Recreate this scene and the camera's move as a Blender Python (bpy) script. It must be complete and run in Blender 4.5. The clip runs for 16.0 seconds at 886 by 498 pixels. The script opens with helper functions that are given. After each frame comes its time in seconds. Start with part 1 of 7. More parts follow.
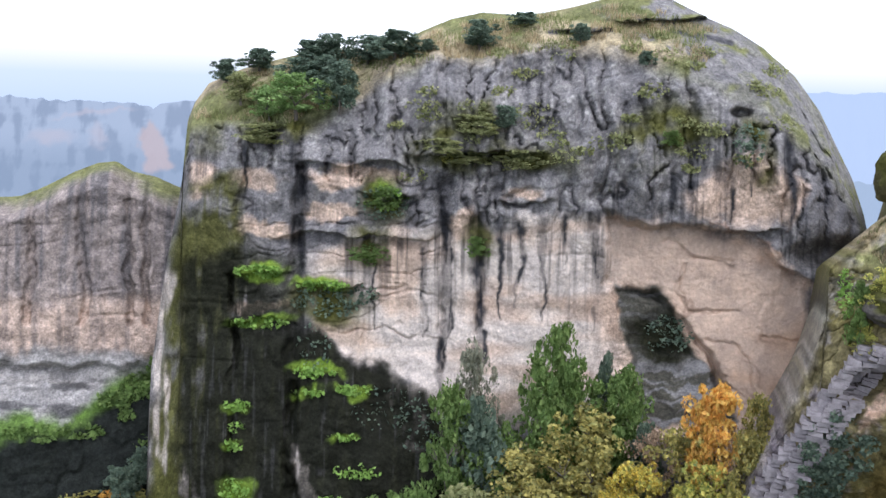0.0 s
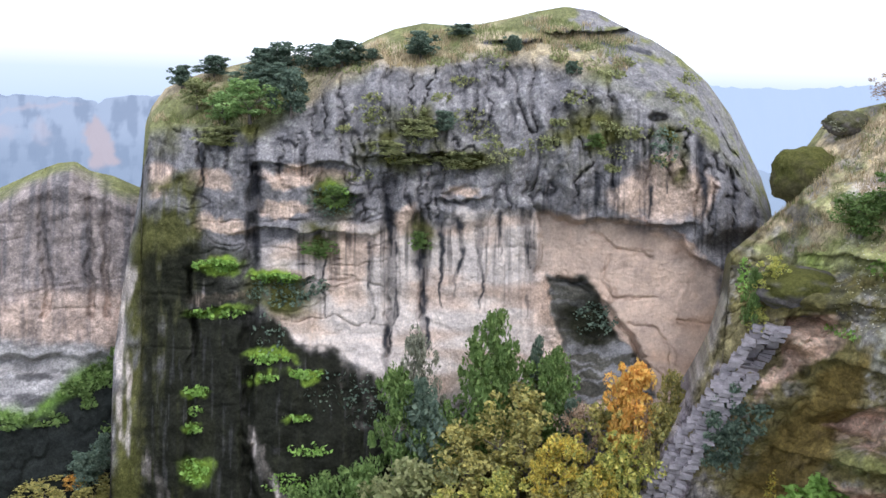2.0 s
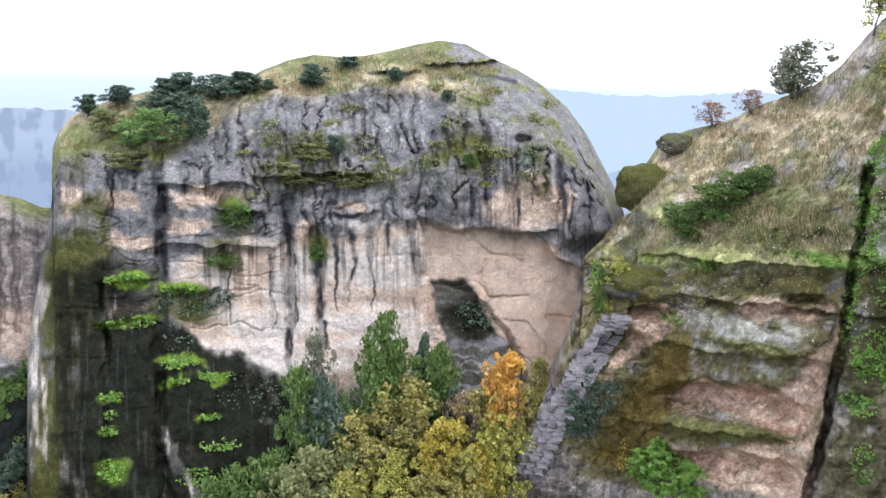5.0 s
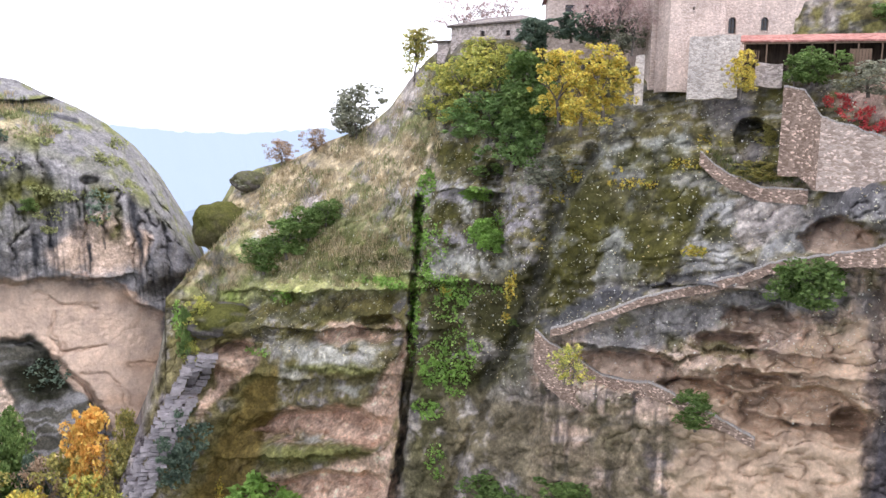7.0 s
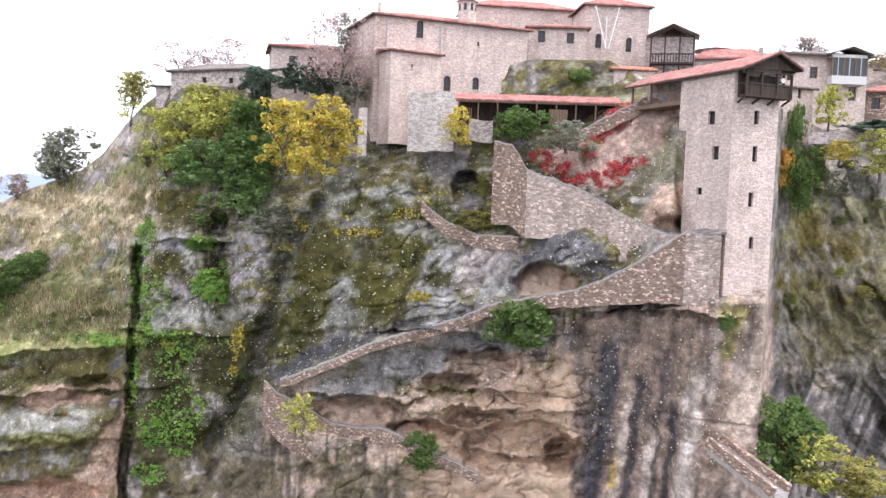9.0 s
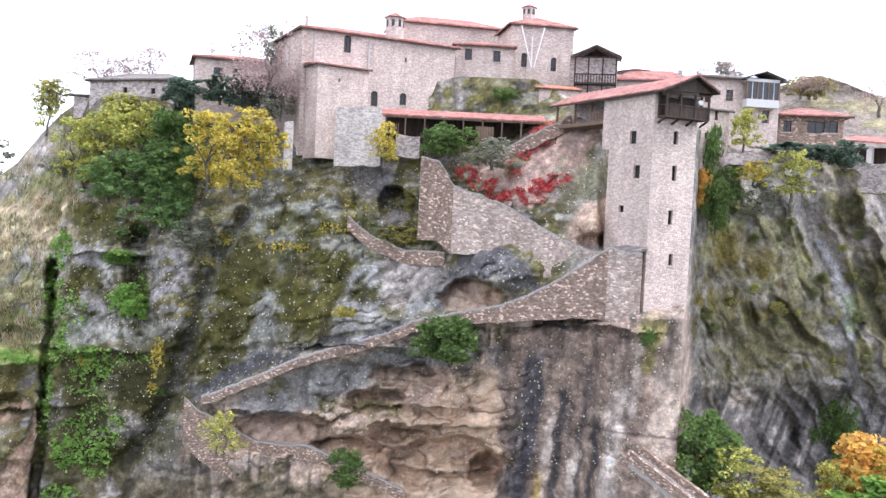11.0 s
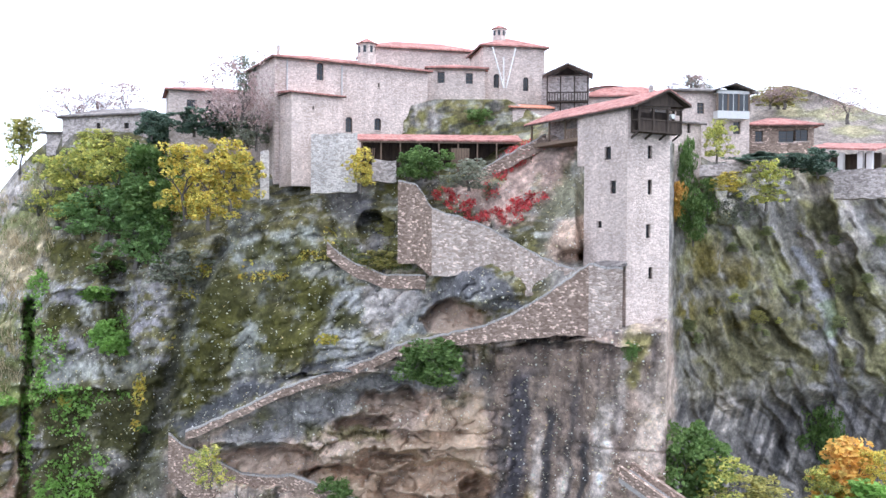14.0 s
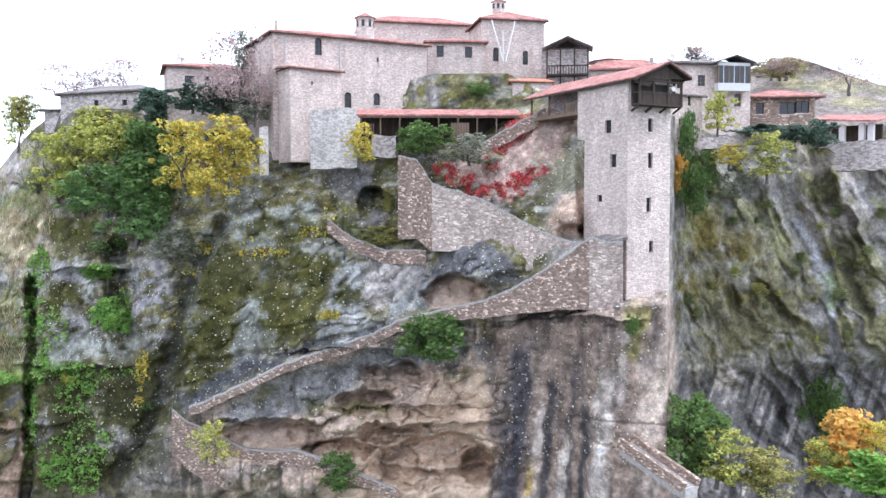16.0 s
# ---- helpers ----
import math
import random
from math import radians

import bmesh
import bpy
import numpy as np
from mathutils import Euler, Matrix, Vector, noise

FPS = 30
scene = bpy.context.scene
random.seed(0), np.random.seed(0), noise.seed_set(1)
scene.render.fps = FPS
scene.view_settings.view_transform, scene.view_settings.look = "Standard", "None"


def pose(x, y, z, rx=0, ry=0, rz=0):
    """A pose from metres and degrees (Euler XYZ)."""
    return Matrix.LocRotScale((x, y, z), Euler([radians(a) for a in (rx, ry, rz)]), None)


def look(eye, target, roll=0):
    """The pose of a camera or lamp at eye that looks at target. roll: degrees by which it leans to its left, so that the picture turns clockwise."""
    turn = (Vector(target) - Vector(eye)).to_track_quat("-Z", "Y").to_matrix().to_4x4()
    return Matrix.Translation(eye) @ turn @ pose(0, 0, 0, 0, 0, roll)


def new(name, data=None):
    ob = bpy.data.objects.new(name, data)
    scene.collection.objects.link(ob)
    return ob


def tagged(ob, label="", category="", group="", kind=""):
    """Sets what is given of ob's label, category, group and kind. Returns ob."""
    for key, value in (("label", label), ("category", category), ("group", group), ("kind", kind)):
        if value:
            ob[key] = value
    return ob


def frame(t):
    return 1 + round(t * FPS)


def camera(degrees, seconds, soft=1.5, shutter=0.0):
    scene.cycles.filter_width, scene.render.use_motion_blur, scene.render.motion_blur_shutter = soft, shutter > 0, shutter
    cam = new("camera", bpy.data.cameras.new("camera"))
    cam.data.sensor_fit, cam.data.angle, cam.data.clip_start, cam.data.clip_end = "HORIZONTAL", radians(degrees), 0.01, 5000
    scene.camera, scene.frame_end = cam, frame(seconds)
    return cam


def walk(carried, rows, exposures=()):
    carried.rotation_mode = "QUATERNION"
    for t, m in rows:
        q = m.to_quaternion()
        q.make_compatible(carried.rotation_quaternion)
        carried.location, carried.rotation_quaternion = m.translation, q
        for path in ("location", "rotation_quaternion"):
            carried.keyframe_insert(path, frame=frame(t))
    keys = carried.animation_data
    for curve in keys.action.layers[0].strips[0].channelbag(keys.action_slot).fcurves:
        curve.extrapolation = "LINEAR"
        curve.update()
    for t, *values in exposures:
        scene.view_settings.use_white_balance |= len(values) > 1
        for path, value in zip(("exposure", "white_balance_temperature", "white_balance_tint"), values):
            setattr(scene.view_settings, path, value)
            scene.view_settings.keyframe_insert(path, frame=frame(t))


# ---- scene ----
cam = camera(53.46, 16.0, soft=1.5)
# seconds, yaw, pitch, roll and how far ahead of the last stand the camera is along its own line of sight
ROWS = [
    (0.0, 0.0, -11.02, -1.76, 28.8),
    (0.5, -1.13, -11.17, -1.73, 26.6),
    (1.0, -1.62, -11.21, -1.36, 24.9),
    (1.5, -2.46, -11.19, -1.88, 20.8),
    (2.0, -3.17, -11.28, -1.92, 18.3),
    (2.5, -4.0, -11.31, -1.88, 17.3),
    (3.0, -4.74, -11.34, -2.01, 17.3),
    (5.5, -15.2, -10.02, -1.22, 0.0),
    (6.0, -23.07, -9.05, -0.37, 0.0),
    (6.5, -30.57, -8.28, -0.71, 0.0),
    (7.0, -37.12, -7.41, -1.57, 0.0),
    (7.5, -42.2, -6.55, -1.41, 0.0),
    (8.0, -46.67, -5.42, -1.07, 0.0),
    (8.5, -51.17, -4.24, -1.73, 0.0),
    (9.0, -54.74, -3.66, -2.16, 0.0),
    (9.5, -57.15, -3.2, -2.64, 0.0),
    (12.0, -60.03, -2.28, -2.47, 0.0),
    (12.5, -60.44, -1.98, -2.02, 0.0),
    (13.0, -60.96, -1.48, -1.37, 0.0),
    (13.5, -60.94, -1.13, -0.9, 0.0),
    (14.0, -60.87, -0.96, -0.4, 0.0),
    (14.5, -60.81, -1.0, -0.35, 0.0),
    (15.0, -60.84, -1.2, -0.48, 0.0),
    (15.5, -61.03, -2.12, 0.03, 0.0),
    (16.0, -60.85, -2.58, 0.04, 0.0),
]
RIG = []
for t, yaw, pitch, roll, ahead in ROWS:
    turn = pose(0, 0, 0, 90 + pitch, roll, yaw)
    RIG.append((t, Matrix.Translation(turn.to_3x3() @ Vector((0, 0, -ahead))) @ turn))
walk(cam, RIG, [(0.0, 0.06, 5950, 14), (3.0, 0.2, 5900, 14), (5.5, 0.32, 6050, 12), (7.0, 0.42, 6250, 17), (9.5, 0.5, 6200, 18), (12.0, 0.53, 5700, 13), (16.0, 0.53, 5550, 11)])

# ---- world and sun: a bright overcast day ----
world = bpy.data.worlds.new("overcast_sky")
scene.world = world
world.use_nodes = True
wn, wl = world.node_tree.nodes, world.node_tree.links
SUN_EL, SUN_AZ = 52.0, 150.0
sky = wn.new("ShaderNodeTexSky")
sky.sky_type, sky.sun_disc = "NISHITA", False
sky.sun_elevation, sky.sun_rotation = radians(SUN_EL), radians(SUN_AZ)
sky.dust_density, sky.air_density = 4.0, 1.0
gain = wn.new("ShaderNodeMix")
gain.data_type = "RGBA"
gain.inputs[0].default_value = 0.93
cloud = (1.03, 1.06, 1.12, 1)
gain.inputs[7].default_value = cloud
scaled = wn.new("ShaderNodeMix")
scaled.data_type, scaled.blend_type = "RGBA", "MULTIPLY"
scaled.inputs[0].default_value = 1.0
scaled.inputs[7].default_value = (0.1, 0.1, 0.1, 1)
wl.new(sky.outputs[0], scaled.inputs[6])
wl.new(scaled.outputs[2], gain.inputs[6])
wl.new(gain.outputs[2], wn["Background"].inputs[0])
wn["Background"].inputs[1].default_value = 1.6

sun = new("sun", bpy.data.lights.new("sun", "SUN"))
sun.data.energy, sun.data.angle, sun.data.color = 2.0, radians(25), (1.0, 0.97, 0.94)
sun_from = Vector((math.sin(radians(SUN_AZ)) * math.cos(radians(SUN_EL)), math.cos(radians(SUN_AZ)) * math.cos(radians(SUN_EL)), math.sin(radians(SUN_EL))))
sun.matrix_world = look(sun_from * 300, (0, 0, 0))


# ---- noise, in numpy ----
def vnoise(p, seed=0):
    """Smooth value noise between -1 and 1."""
    p = np.asarray(p, float)
    b = np.floor(p).astype(np.int64)
    f = p - b
    f = f * f * (3 - 2 * f)
    hx, hy, hz = (b[:, 0] * 73856093) ^ (seed * 2654435761), b[:, 1] * 19349663, b[:, 2] * 83492791
    hx, hy, hz = (hx, ((b[:, 0] + 1) * 73856093) ^ (seed * 2654435761)), (hy, hy + 19349663), (hz, hz + 83492791)
    wx, wy, wz = (1 - f[:, 0], f[:, 0]), (1 - f[:, 1], f[:, 1]), (1 - f[:, 2], f[:, 2])
    flat = not np.any(f[:, 2])
    out = 0
    for dx in (0, 1):
        for dy in (0, 1):
            w, hxy = wx[dx] * wy[dy], hx[dx] ^ hy[dy]
            for dz in (0,) if flat else (0, 1):
                h = hxy ^ hz[dz]
                h = (h ^ (h >> 13)) * 1274126177
                h ^= h >> 16
                h &= 0xFFFF
                out = out + (w if flat else w * wz[dz]) * h
    return out / 32767.5 - 1.0


def fbm(p, octaves=4, seed=0, gain=0.5):
    total, amp, norm = 0, 1.0, 0.0
    for o in range(octaves):
        total = total + amp * vnoise(p * 2.03 ** o + 17.3 * o, seed + o)
        norm += amp
        amp *= gain
    return total / norm


def sstep(a, b, x):
    t = np.clip((x - a) / (b - a), 0, 1)
    return t * t * (3 - 2 * t)


# ---- view sheets: three camera views from the last stand; rocks are drawn to fit them ----
class Sheet:
    def __init__(self, yaw, pitch, roll, reach):
        self.m = np.array(pose(0, 0, 0, 90 + pitch, roll, yaw).to_3x3())
        self.reach = reach

    def way(self, x, y):
        x, y = np.asarray(x, float), np.asarray(y, float)
        v = np.stack([(x - 784) / self.reach, (441 - y) / self.reach, -np.ones_like(x)], -1)
        return v @ self.m.T

    def back(self, p):
        q = p @ self.m
        d = np.minimum(q[:, 2], -1e-3)
        return 784 - self.reach * q[:, 0] / d, 441 + self.reach * q[:, 1] / d

    def at(self, x, y, far):
        """The place on the line of sight (x, y) at the horizontal distance far."""
        v = self.way(x, y)
        return v * (np.asarray(far) / np.hypot(v[..., 0], v[..., 1]))[..., None]

    def spot(self, x, y, far):
        return Vector(self.at(np.array([x]), np.array([y]), np.array([far]))[0])


SD = Sheet(-4.74, -11.34, -2.01, 1750)      # the domed rock
SK = Sheet(-30.57, -8.28, -0.71, 1557)      # the crag
S7 = Sheet(-37.12, -7.41, -1.57, 1557)      # the crag from its side
SM = Sheet(-60.81, -1.0, -0.35, 1557)       # the monastery


def warp(x, y, size, amount, seed):
    p = np.stack([x / size, y / size, np.zeros_like(x)], -1)
    q = p * 4.3
    return (x + amount * 1.5 * fbm(p, 3, seed) + amount * 0.5 * fbm(q, 3, seed + 7),
            y + amount * 1.5 * fbm(p, 3, seed + 50) + amount * 0.5 * fbm(q, 3, seed + 57))


def blob(x, y, cx, cy, rx, ry, soft=0.35):
    d = np.sqrt(((x - cx) / rx) ** 2 + ((y - cy) / ry) ** 2)
    return 1 - sstep(1 - soft, 1 + soft, d)


def blobs(x, y, rows, soft=0.35):
    out = np.zeros_like(x)
    for r in rows:
        out = np.maximum(out, blob(x, y, *r[:4], soft))
    return out


def stroke(x, y, pts, width, soft=0.5, taper=False):
    best = np.full_like(x, 1e9)
    n = len(pts) - 1
    for i in range(n):
        (x0, y0), (x1, y1) = pts[i], pts[i + 1]
        dx, dy = x1 - x0, y1 - y0
        t = np.clip(((x - x0) * dx + (y - y0) * dy) / (dx * dx + dy * dy + 1e-9), 0, 1)
        w = 1 - 0.75 * (i + t) / n if taper else 1.0
        best = np.minimum(best, np.hypot(x - x0 - t * dx, y - y0 - t * dy) / w)
    return 1 - sstep(width * (1 - soft), width * (1 + soft), best)


def poly(x, y, pts, soft=6):
    inside = np.zeros(x.shape, bool)
    best = np.full_like(x, 1e9)
    for (x0, y0), (x1, y1) in zip(pts, pts[1:] + pts[:1]):
        dx, dy = x1 - x0, y1 - y0
        t = np.clip(((x - x0) * dx + (y - y0) * dy) / (dx * dx + dy * dy + 1e-9), 0, 1)
        best = np.minimum(best, np.hypot(x - x0 - t * dx, y - y0 - t * dy))
        cross = ((y0 > y) != (y1 > y)) & (x < (x1 - x0) * (y - y0) / (dy if dy else 1e-9) + x0)
        inside ^= cross
    d = np.where(inside, best, -best)
    return sstep(-soft, soft, d)


def hollow(x, y, cx, cy, rx, ry, soft=0.14):
    """A scooped cave: deep under its upper lip, running out to nothing at its floor."""
    return blob(x, y, cx, cy, rx, ry, soft) * np.clip(1.25 - (y - cy + ry) / (2 * ry), 0, 1.2)


def crease(x, y, sx, sy, seed, width=0.09):
    """Long joints between rounded pillars or beds, and how far a place is from them."""
    n = vnoise(np.stack([x / sx, y / sy, 0 * x + 3.3], -1), seed) + 0.35 * vnoise(np.stack([x / sx * 2.3, y / sy * 2.3, 0 * x + 8.1], -1), seed + 1)
    n = np.abs(n)
    return 1 - sstep(0.0, width, n), np.clip(n, 0, 0.7)


def curve(x, pts):
    return np.interp(x, [p[0] for p in pts], [p[1] for p in pts])


def mixin(c, tone, m):
    m = np.clip(m, 0, 1)[:, None]
    return c * (1 - m) + np.array(tone) * m


# ---- mesh helpers ----
def grid_mesh(name, pos, tone, mat, smooth=True, grain=None):
    """pos, tone: rows x columns x 3; grain: how coarse the surface is, in the tone's fourth channel."""
    nr, nc = pos.shape[:2]
    me = bpy.data.meshes.new(name)
    me.vertices.add(nr * nc)
    me.vertices.foreach_set("co", pos.reshape(-1).astype(np.float32))
    a = (np.arange(nr - 1)[:, None] * nc + np.arange(nc - 1)[None]).reshape(-1)
    q = np.stack([a, a + 1, a + nc + 1, a + nc], -1)
    set_faces(me, q, smooth)
    col = me.color_attributes.new("tone", "FLOAT_COLOR", "POINT")
    col.data.foreach_set("color", np.concatenate([tone.reshape(-1, 3), np.ones((nr * nc, 1)) if grain is None else grain.reshape(-1, 1)], 1).astype(np.float32).reshape(-1))
    me.materials.append(mat)
    return me


def set_faces(me, q, smooth):
    n, k = q.shape
    me.loops.add(n * k)
    me.loops.foreach_set("vertex_index", q.reshape(-1).astype(np.int32))
    me.polygons.add(n)
    me.polygons.foreach_set("loop_start", (np.arange(n) * k).astype(np.int32))
    me.polygons.foreach_set("use_smooth", np.full(n, smooth))
    me.update(calc_edges=True)


def part(name, bm, material, parent=None, label=""):
    """Links a bmesh as one mesh object under a thing or a part."""
    me = bpy.data.meshes.new(name)
    bmesh.ops.recalc_face_normals(bm, faces=bm.faces)
    bm.to_mesh(me)
    bm.free()
    me.materials.append(material)
    ob = new(name, me)
    if parent:
        ob.parent = parent
    if label:
        ob["label"] = label
    return ob


# ---- materials ----
def material(name, build, rough=0.9):
    mat = bpy.data.materials.new(name)
    mat.use_nodes = True
    nt = mat.node_tree
    bsdf = nt.nodes["Principled BSDF"]
    bsdf.inputs["Roughness"].default_value = rough
    bsdf.inputs["Specular IOR Level"].default_value = 0.25
    build(nt, bsdf)
    return mat


def node(nt, kind, **inputs):
    n = nt.nodes.new(kind)
    for key, value in inputs.items():
        n.inputs[key.replace("_", " ")].default_value = value
    return n


def coords(nt, stretch=(1, 1, 1)):
    g = nt.nodes.new("ShaderNodeNewGeometry")
    m = nt.nodes.new("ShaderNodeMapping")
    m.inputs["Scale"].default_value = stretch
    nt.links.new(g.outputs["Position"], m.inputs["Vector"])
    return m.outputs[0]


def noise_tex(nt, vec, scale, detail=5, rough=0.6):
    n = node(nt, "ShaderNodeTexNoise", Scale=scale, Detail=detail, Roughness=rough)
    nt.links.new(vec, n.inputs["Vector"])
    return n.outputs["Fac"]


def ramp(nt, fac, stops):
    r = nt.nodes.new("ShaderNodeValToRGB")
    el = r.color_ramp.elements
    while len(el) < len(stops):
        el.new(0.5)
    for e, (pos, c) in zip(el, stops):
        e.position, e.color = pos, (*c, 1) if len(c) == 3 else c
    nt.links.new(fac, r.inputs[0])
    return r.outputs[0]


def blend(nt, a, b, fac=1.0, mode="MULTIPLY"):
    m = nt.nodes.new("ShaderNodeMix")
    m.data_type, m.blend_type = "RGBA", mode
    for socket, value in ((m.inputs[0], fac), (m.inputs[6], a), (m.inputs[7], b)):
        if isinstance(value, (int, float)):
            socket.default_value = value
        elif isinstance(value, tuple):
            socket.default_value = (*value, 1)
        else:
            nt.links.new(value, socket)
    return m.outputs[2]


def bump(nt, bsdf, height, strength, distance):
    b = node(nt, "ShaderNodeBump", Strength=strength, Distance=distance)
    nt.links.new(height, b.inputs["Height"])
    nt.links.new(b.outputs[0], bsdf.inputs["Normal"])


def rock_build(nt, bsdf):
    tone = nt.nodes.new("ShaderNodeAttribute")
    tone.attribute_name = "tone"
    v = coords(nt)
    big = ramp(nt, noise_tex(nt, v, 0.35, 6), [(0.3, (0.82, 0.82, 0.84)), (0.7, (1.25, 1.23, 1.2))])
    fine = ramp(nt, noise_tex(nt, v, 3.0, 8, 0.72), [(0.3, (0.5, 0.5, 0.52)), (0.52, (1.0, 1.0, 1.0)), (0.7, (1.5, 1.48, 1.43))])
    streak = ramp(nt, noise_tex(nt, coords(nt, (1, 1, 0.09)), 1.1, 5), [(0.34, (0.72, 0.72, 0.74)), (0.56, (1.2, 1.19, 1.18))])
    c = blend(nt, blend(nt, blend(nt, tone.outputs["Color"], big), fine, tone.outputs["Alpha"]), streak, 0.2)
    pits = node(nt, "ShaderNodeTexVoronoi", Scale=1.7)
    nt.links.new(v, pits.inputs["Vector"])
    lich = ramp(nt, noise_tex(nt, v, 1.6, 7, 0.8), [(0.62, (0, 0, 0)), (0.7, (0.55, 0.55, 0.55))])
    c = blend(nt, c, (2.3, 2.3, 2.2), lich)
    nt.links.new(c, bsdf.inputs["Base Color"])
    h = blend(nt, noise_tex(nt, v, 1.3, 9, 0.68), pits.outputs["Distance"], 0.25, "MIX")
    bump(nt, bsdf, h, 0.8, 0.5)
    bsdf.inputs["Specular IOR Level"].default_value = 0.06


ROCK = material("weathered_rock", rock_build, 0.95)

# ---- the rocks ----
GREY, DARK, TAN, PALE = (0.195, 0.188, 0.19), (0.08, 0.08, 0.087), (0.52, 0.4, 0.315), (0.52, 0.465, 0.42)
STREAK, MOSS, SHADED_MOSS, LEAFY = (0.036, 0.037, 0.042), (0.078, 0.08, 0.024), (0.013, 0.0145, 0.007), (0.16, 0.25, 0.035)
STRAW, TURF, LICHEN, RUST = (0.36, 0.305, 0.2), (0.16, 0.168, 0.075), (0.5, 0.5, 0.46), (0.4, 0.22, 0.1)


def rock_relief(p, seed, scale=1.0):
    """Uneven rock: broad bulges, blocks and small knobs, in metres."""
    q = p * np.array([1, 1, 0.55])
    out = 2.8 * fbm(q / 15, 3, seed) - 2.6 * np.abs(fbm(q / 7, 3, seed + 9)) + 0.9 + 0.5 * fbm(p / 1.8, 3, seed + 20)
    layers = vnoise(np.stack([p[:, 0] * 0.02, p[:, 1] * 0.02, p[:, 2] * 0.55], -1), seed + 31)
    soft = sstep(-0.25, 0.3, fbm(p / 11, 2, seed + 60))
    joint = 1 - sstep(0.0, 0.10, np.abs(fbm(p * np.array([0.13, 0.13, 0.05]), 3, seed + 40)))
    bench = 1 - sstep(0.0, 0.07, np.abs(fbm(p * np.array([0.04, 0.04, 0.16]), 3, seed + 45)))
    return scale * (out + 0.35 * layers + 0.7 * joint * soft + 0.35 * bench * soft)


def joints(p, seed):
    return (1 - sstep(0.0, 0.05, np.abs(fbm(p * np.array([0.13, 0.13, 0.05]), 3, seed + 40)))) * sstep(-0.25, 0.3, fbm(p / 11, 2, seed + 60))


def dome_top(x):
    return curve(x, [(146, 900), (150, 640), (165, 520), (180, 430), (197, 340), (202, 300), (203, 215), (215, 185), (240, 152), (300, 128), (380, 108),
                     (450, 95), (520, 98), (570, 85), (600, 68), (650, 48), (700, 38), (750, 42), (800, 40), (850, 30), (900, 18), (950, 10),
                     (1000, 18), (1050, 45), (1100, 68), (1150, 100), (1200, 145), (1240, 200), (1270, 260), (1295, 310), (1312, 360), (1316, 395), (1320, 900)])


def dome_brink(x):
    return curve(x, [(140, 500), (200, 320), (215, 230), (300, 225), (440, 215), (500, 190), (560, 130), (620, 118), (700, 125), (760, 110), (860, 105), (950, 130), (1050, 160), (1150, 210), (1250, 300), (1316, 420)])


ARCH = [(905, 368), (1000, 388), (1060, 388), (1120, 402), (1160, 430), (1185, 458), (1222, 480), (1222, 700), (1090, 690), (1060, 600), (1010, 510), (930, 478), (905, 470)]
NICHE = [(922, 478), (985, 488), (1022, 530), (1060, 590), (1092, 640), (1105, 700), (958, 700), (950, 610), (930, 545)]


def dome_upper(x, y):
    """The grey pillared zone between the brink and the pale wall."""
    foot = curve(x, [(200, 300), (420, 320), (640, 400), (800, 380), (905, 365), (1000, 330), (1060, 290), (1160, 320), (1200, 420), (1320, 440)])
    return sstep(dome_brink(x) - 30, dome_brink(x) + 15, y) * sstep(foot + 25, foot - 25, y)


def dome_beds(x, y):
    return sstep(250, 300, x) * sstep(680, 600, x) * sstep(285, 310, y) * sstep(600, 560, y)


ARCH_CRACKS = [[(905, 368), (960, 385), (1045, 392)], [(1055, 380), (1110, 396), (1150, 420), (1185, 462), (1215, 490)], [(1028, 450), (1018, 490), (1035, 520)], [(1040, 520), (1112, 520)],
               [(1062, 568), (1110, 578), (1130, 602), (1140, 640)], [(1150, 560), (1200, 565)], [(1090, 640), (1130, 660), (1150, 690)], [(1000, 412), (1040, 440), (1100, 448)]]


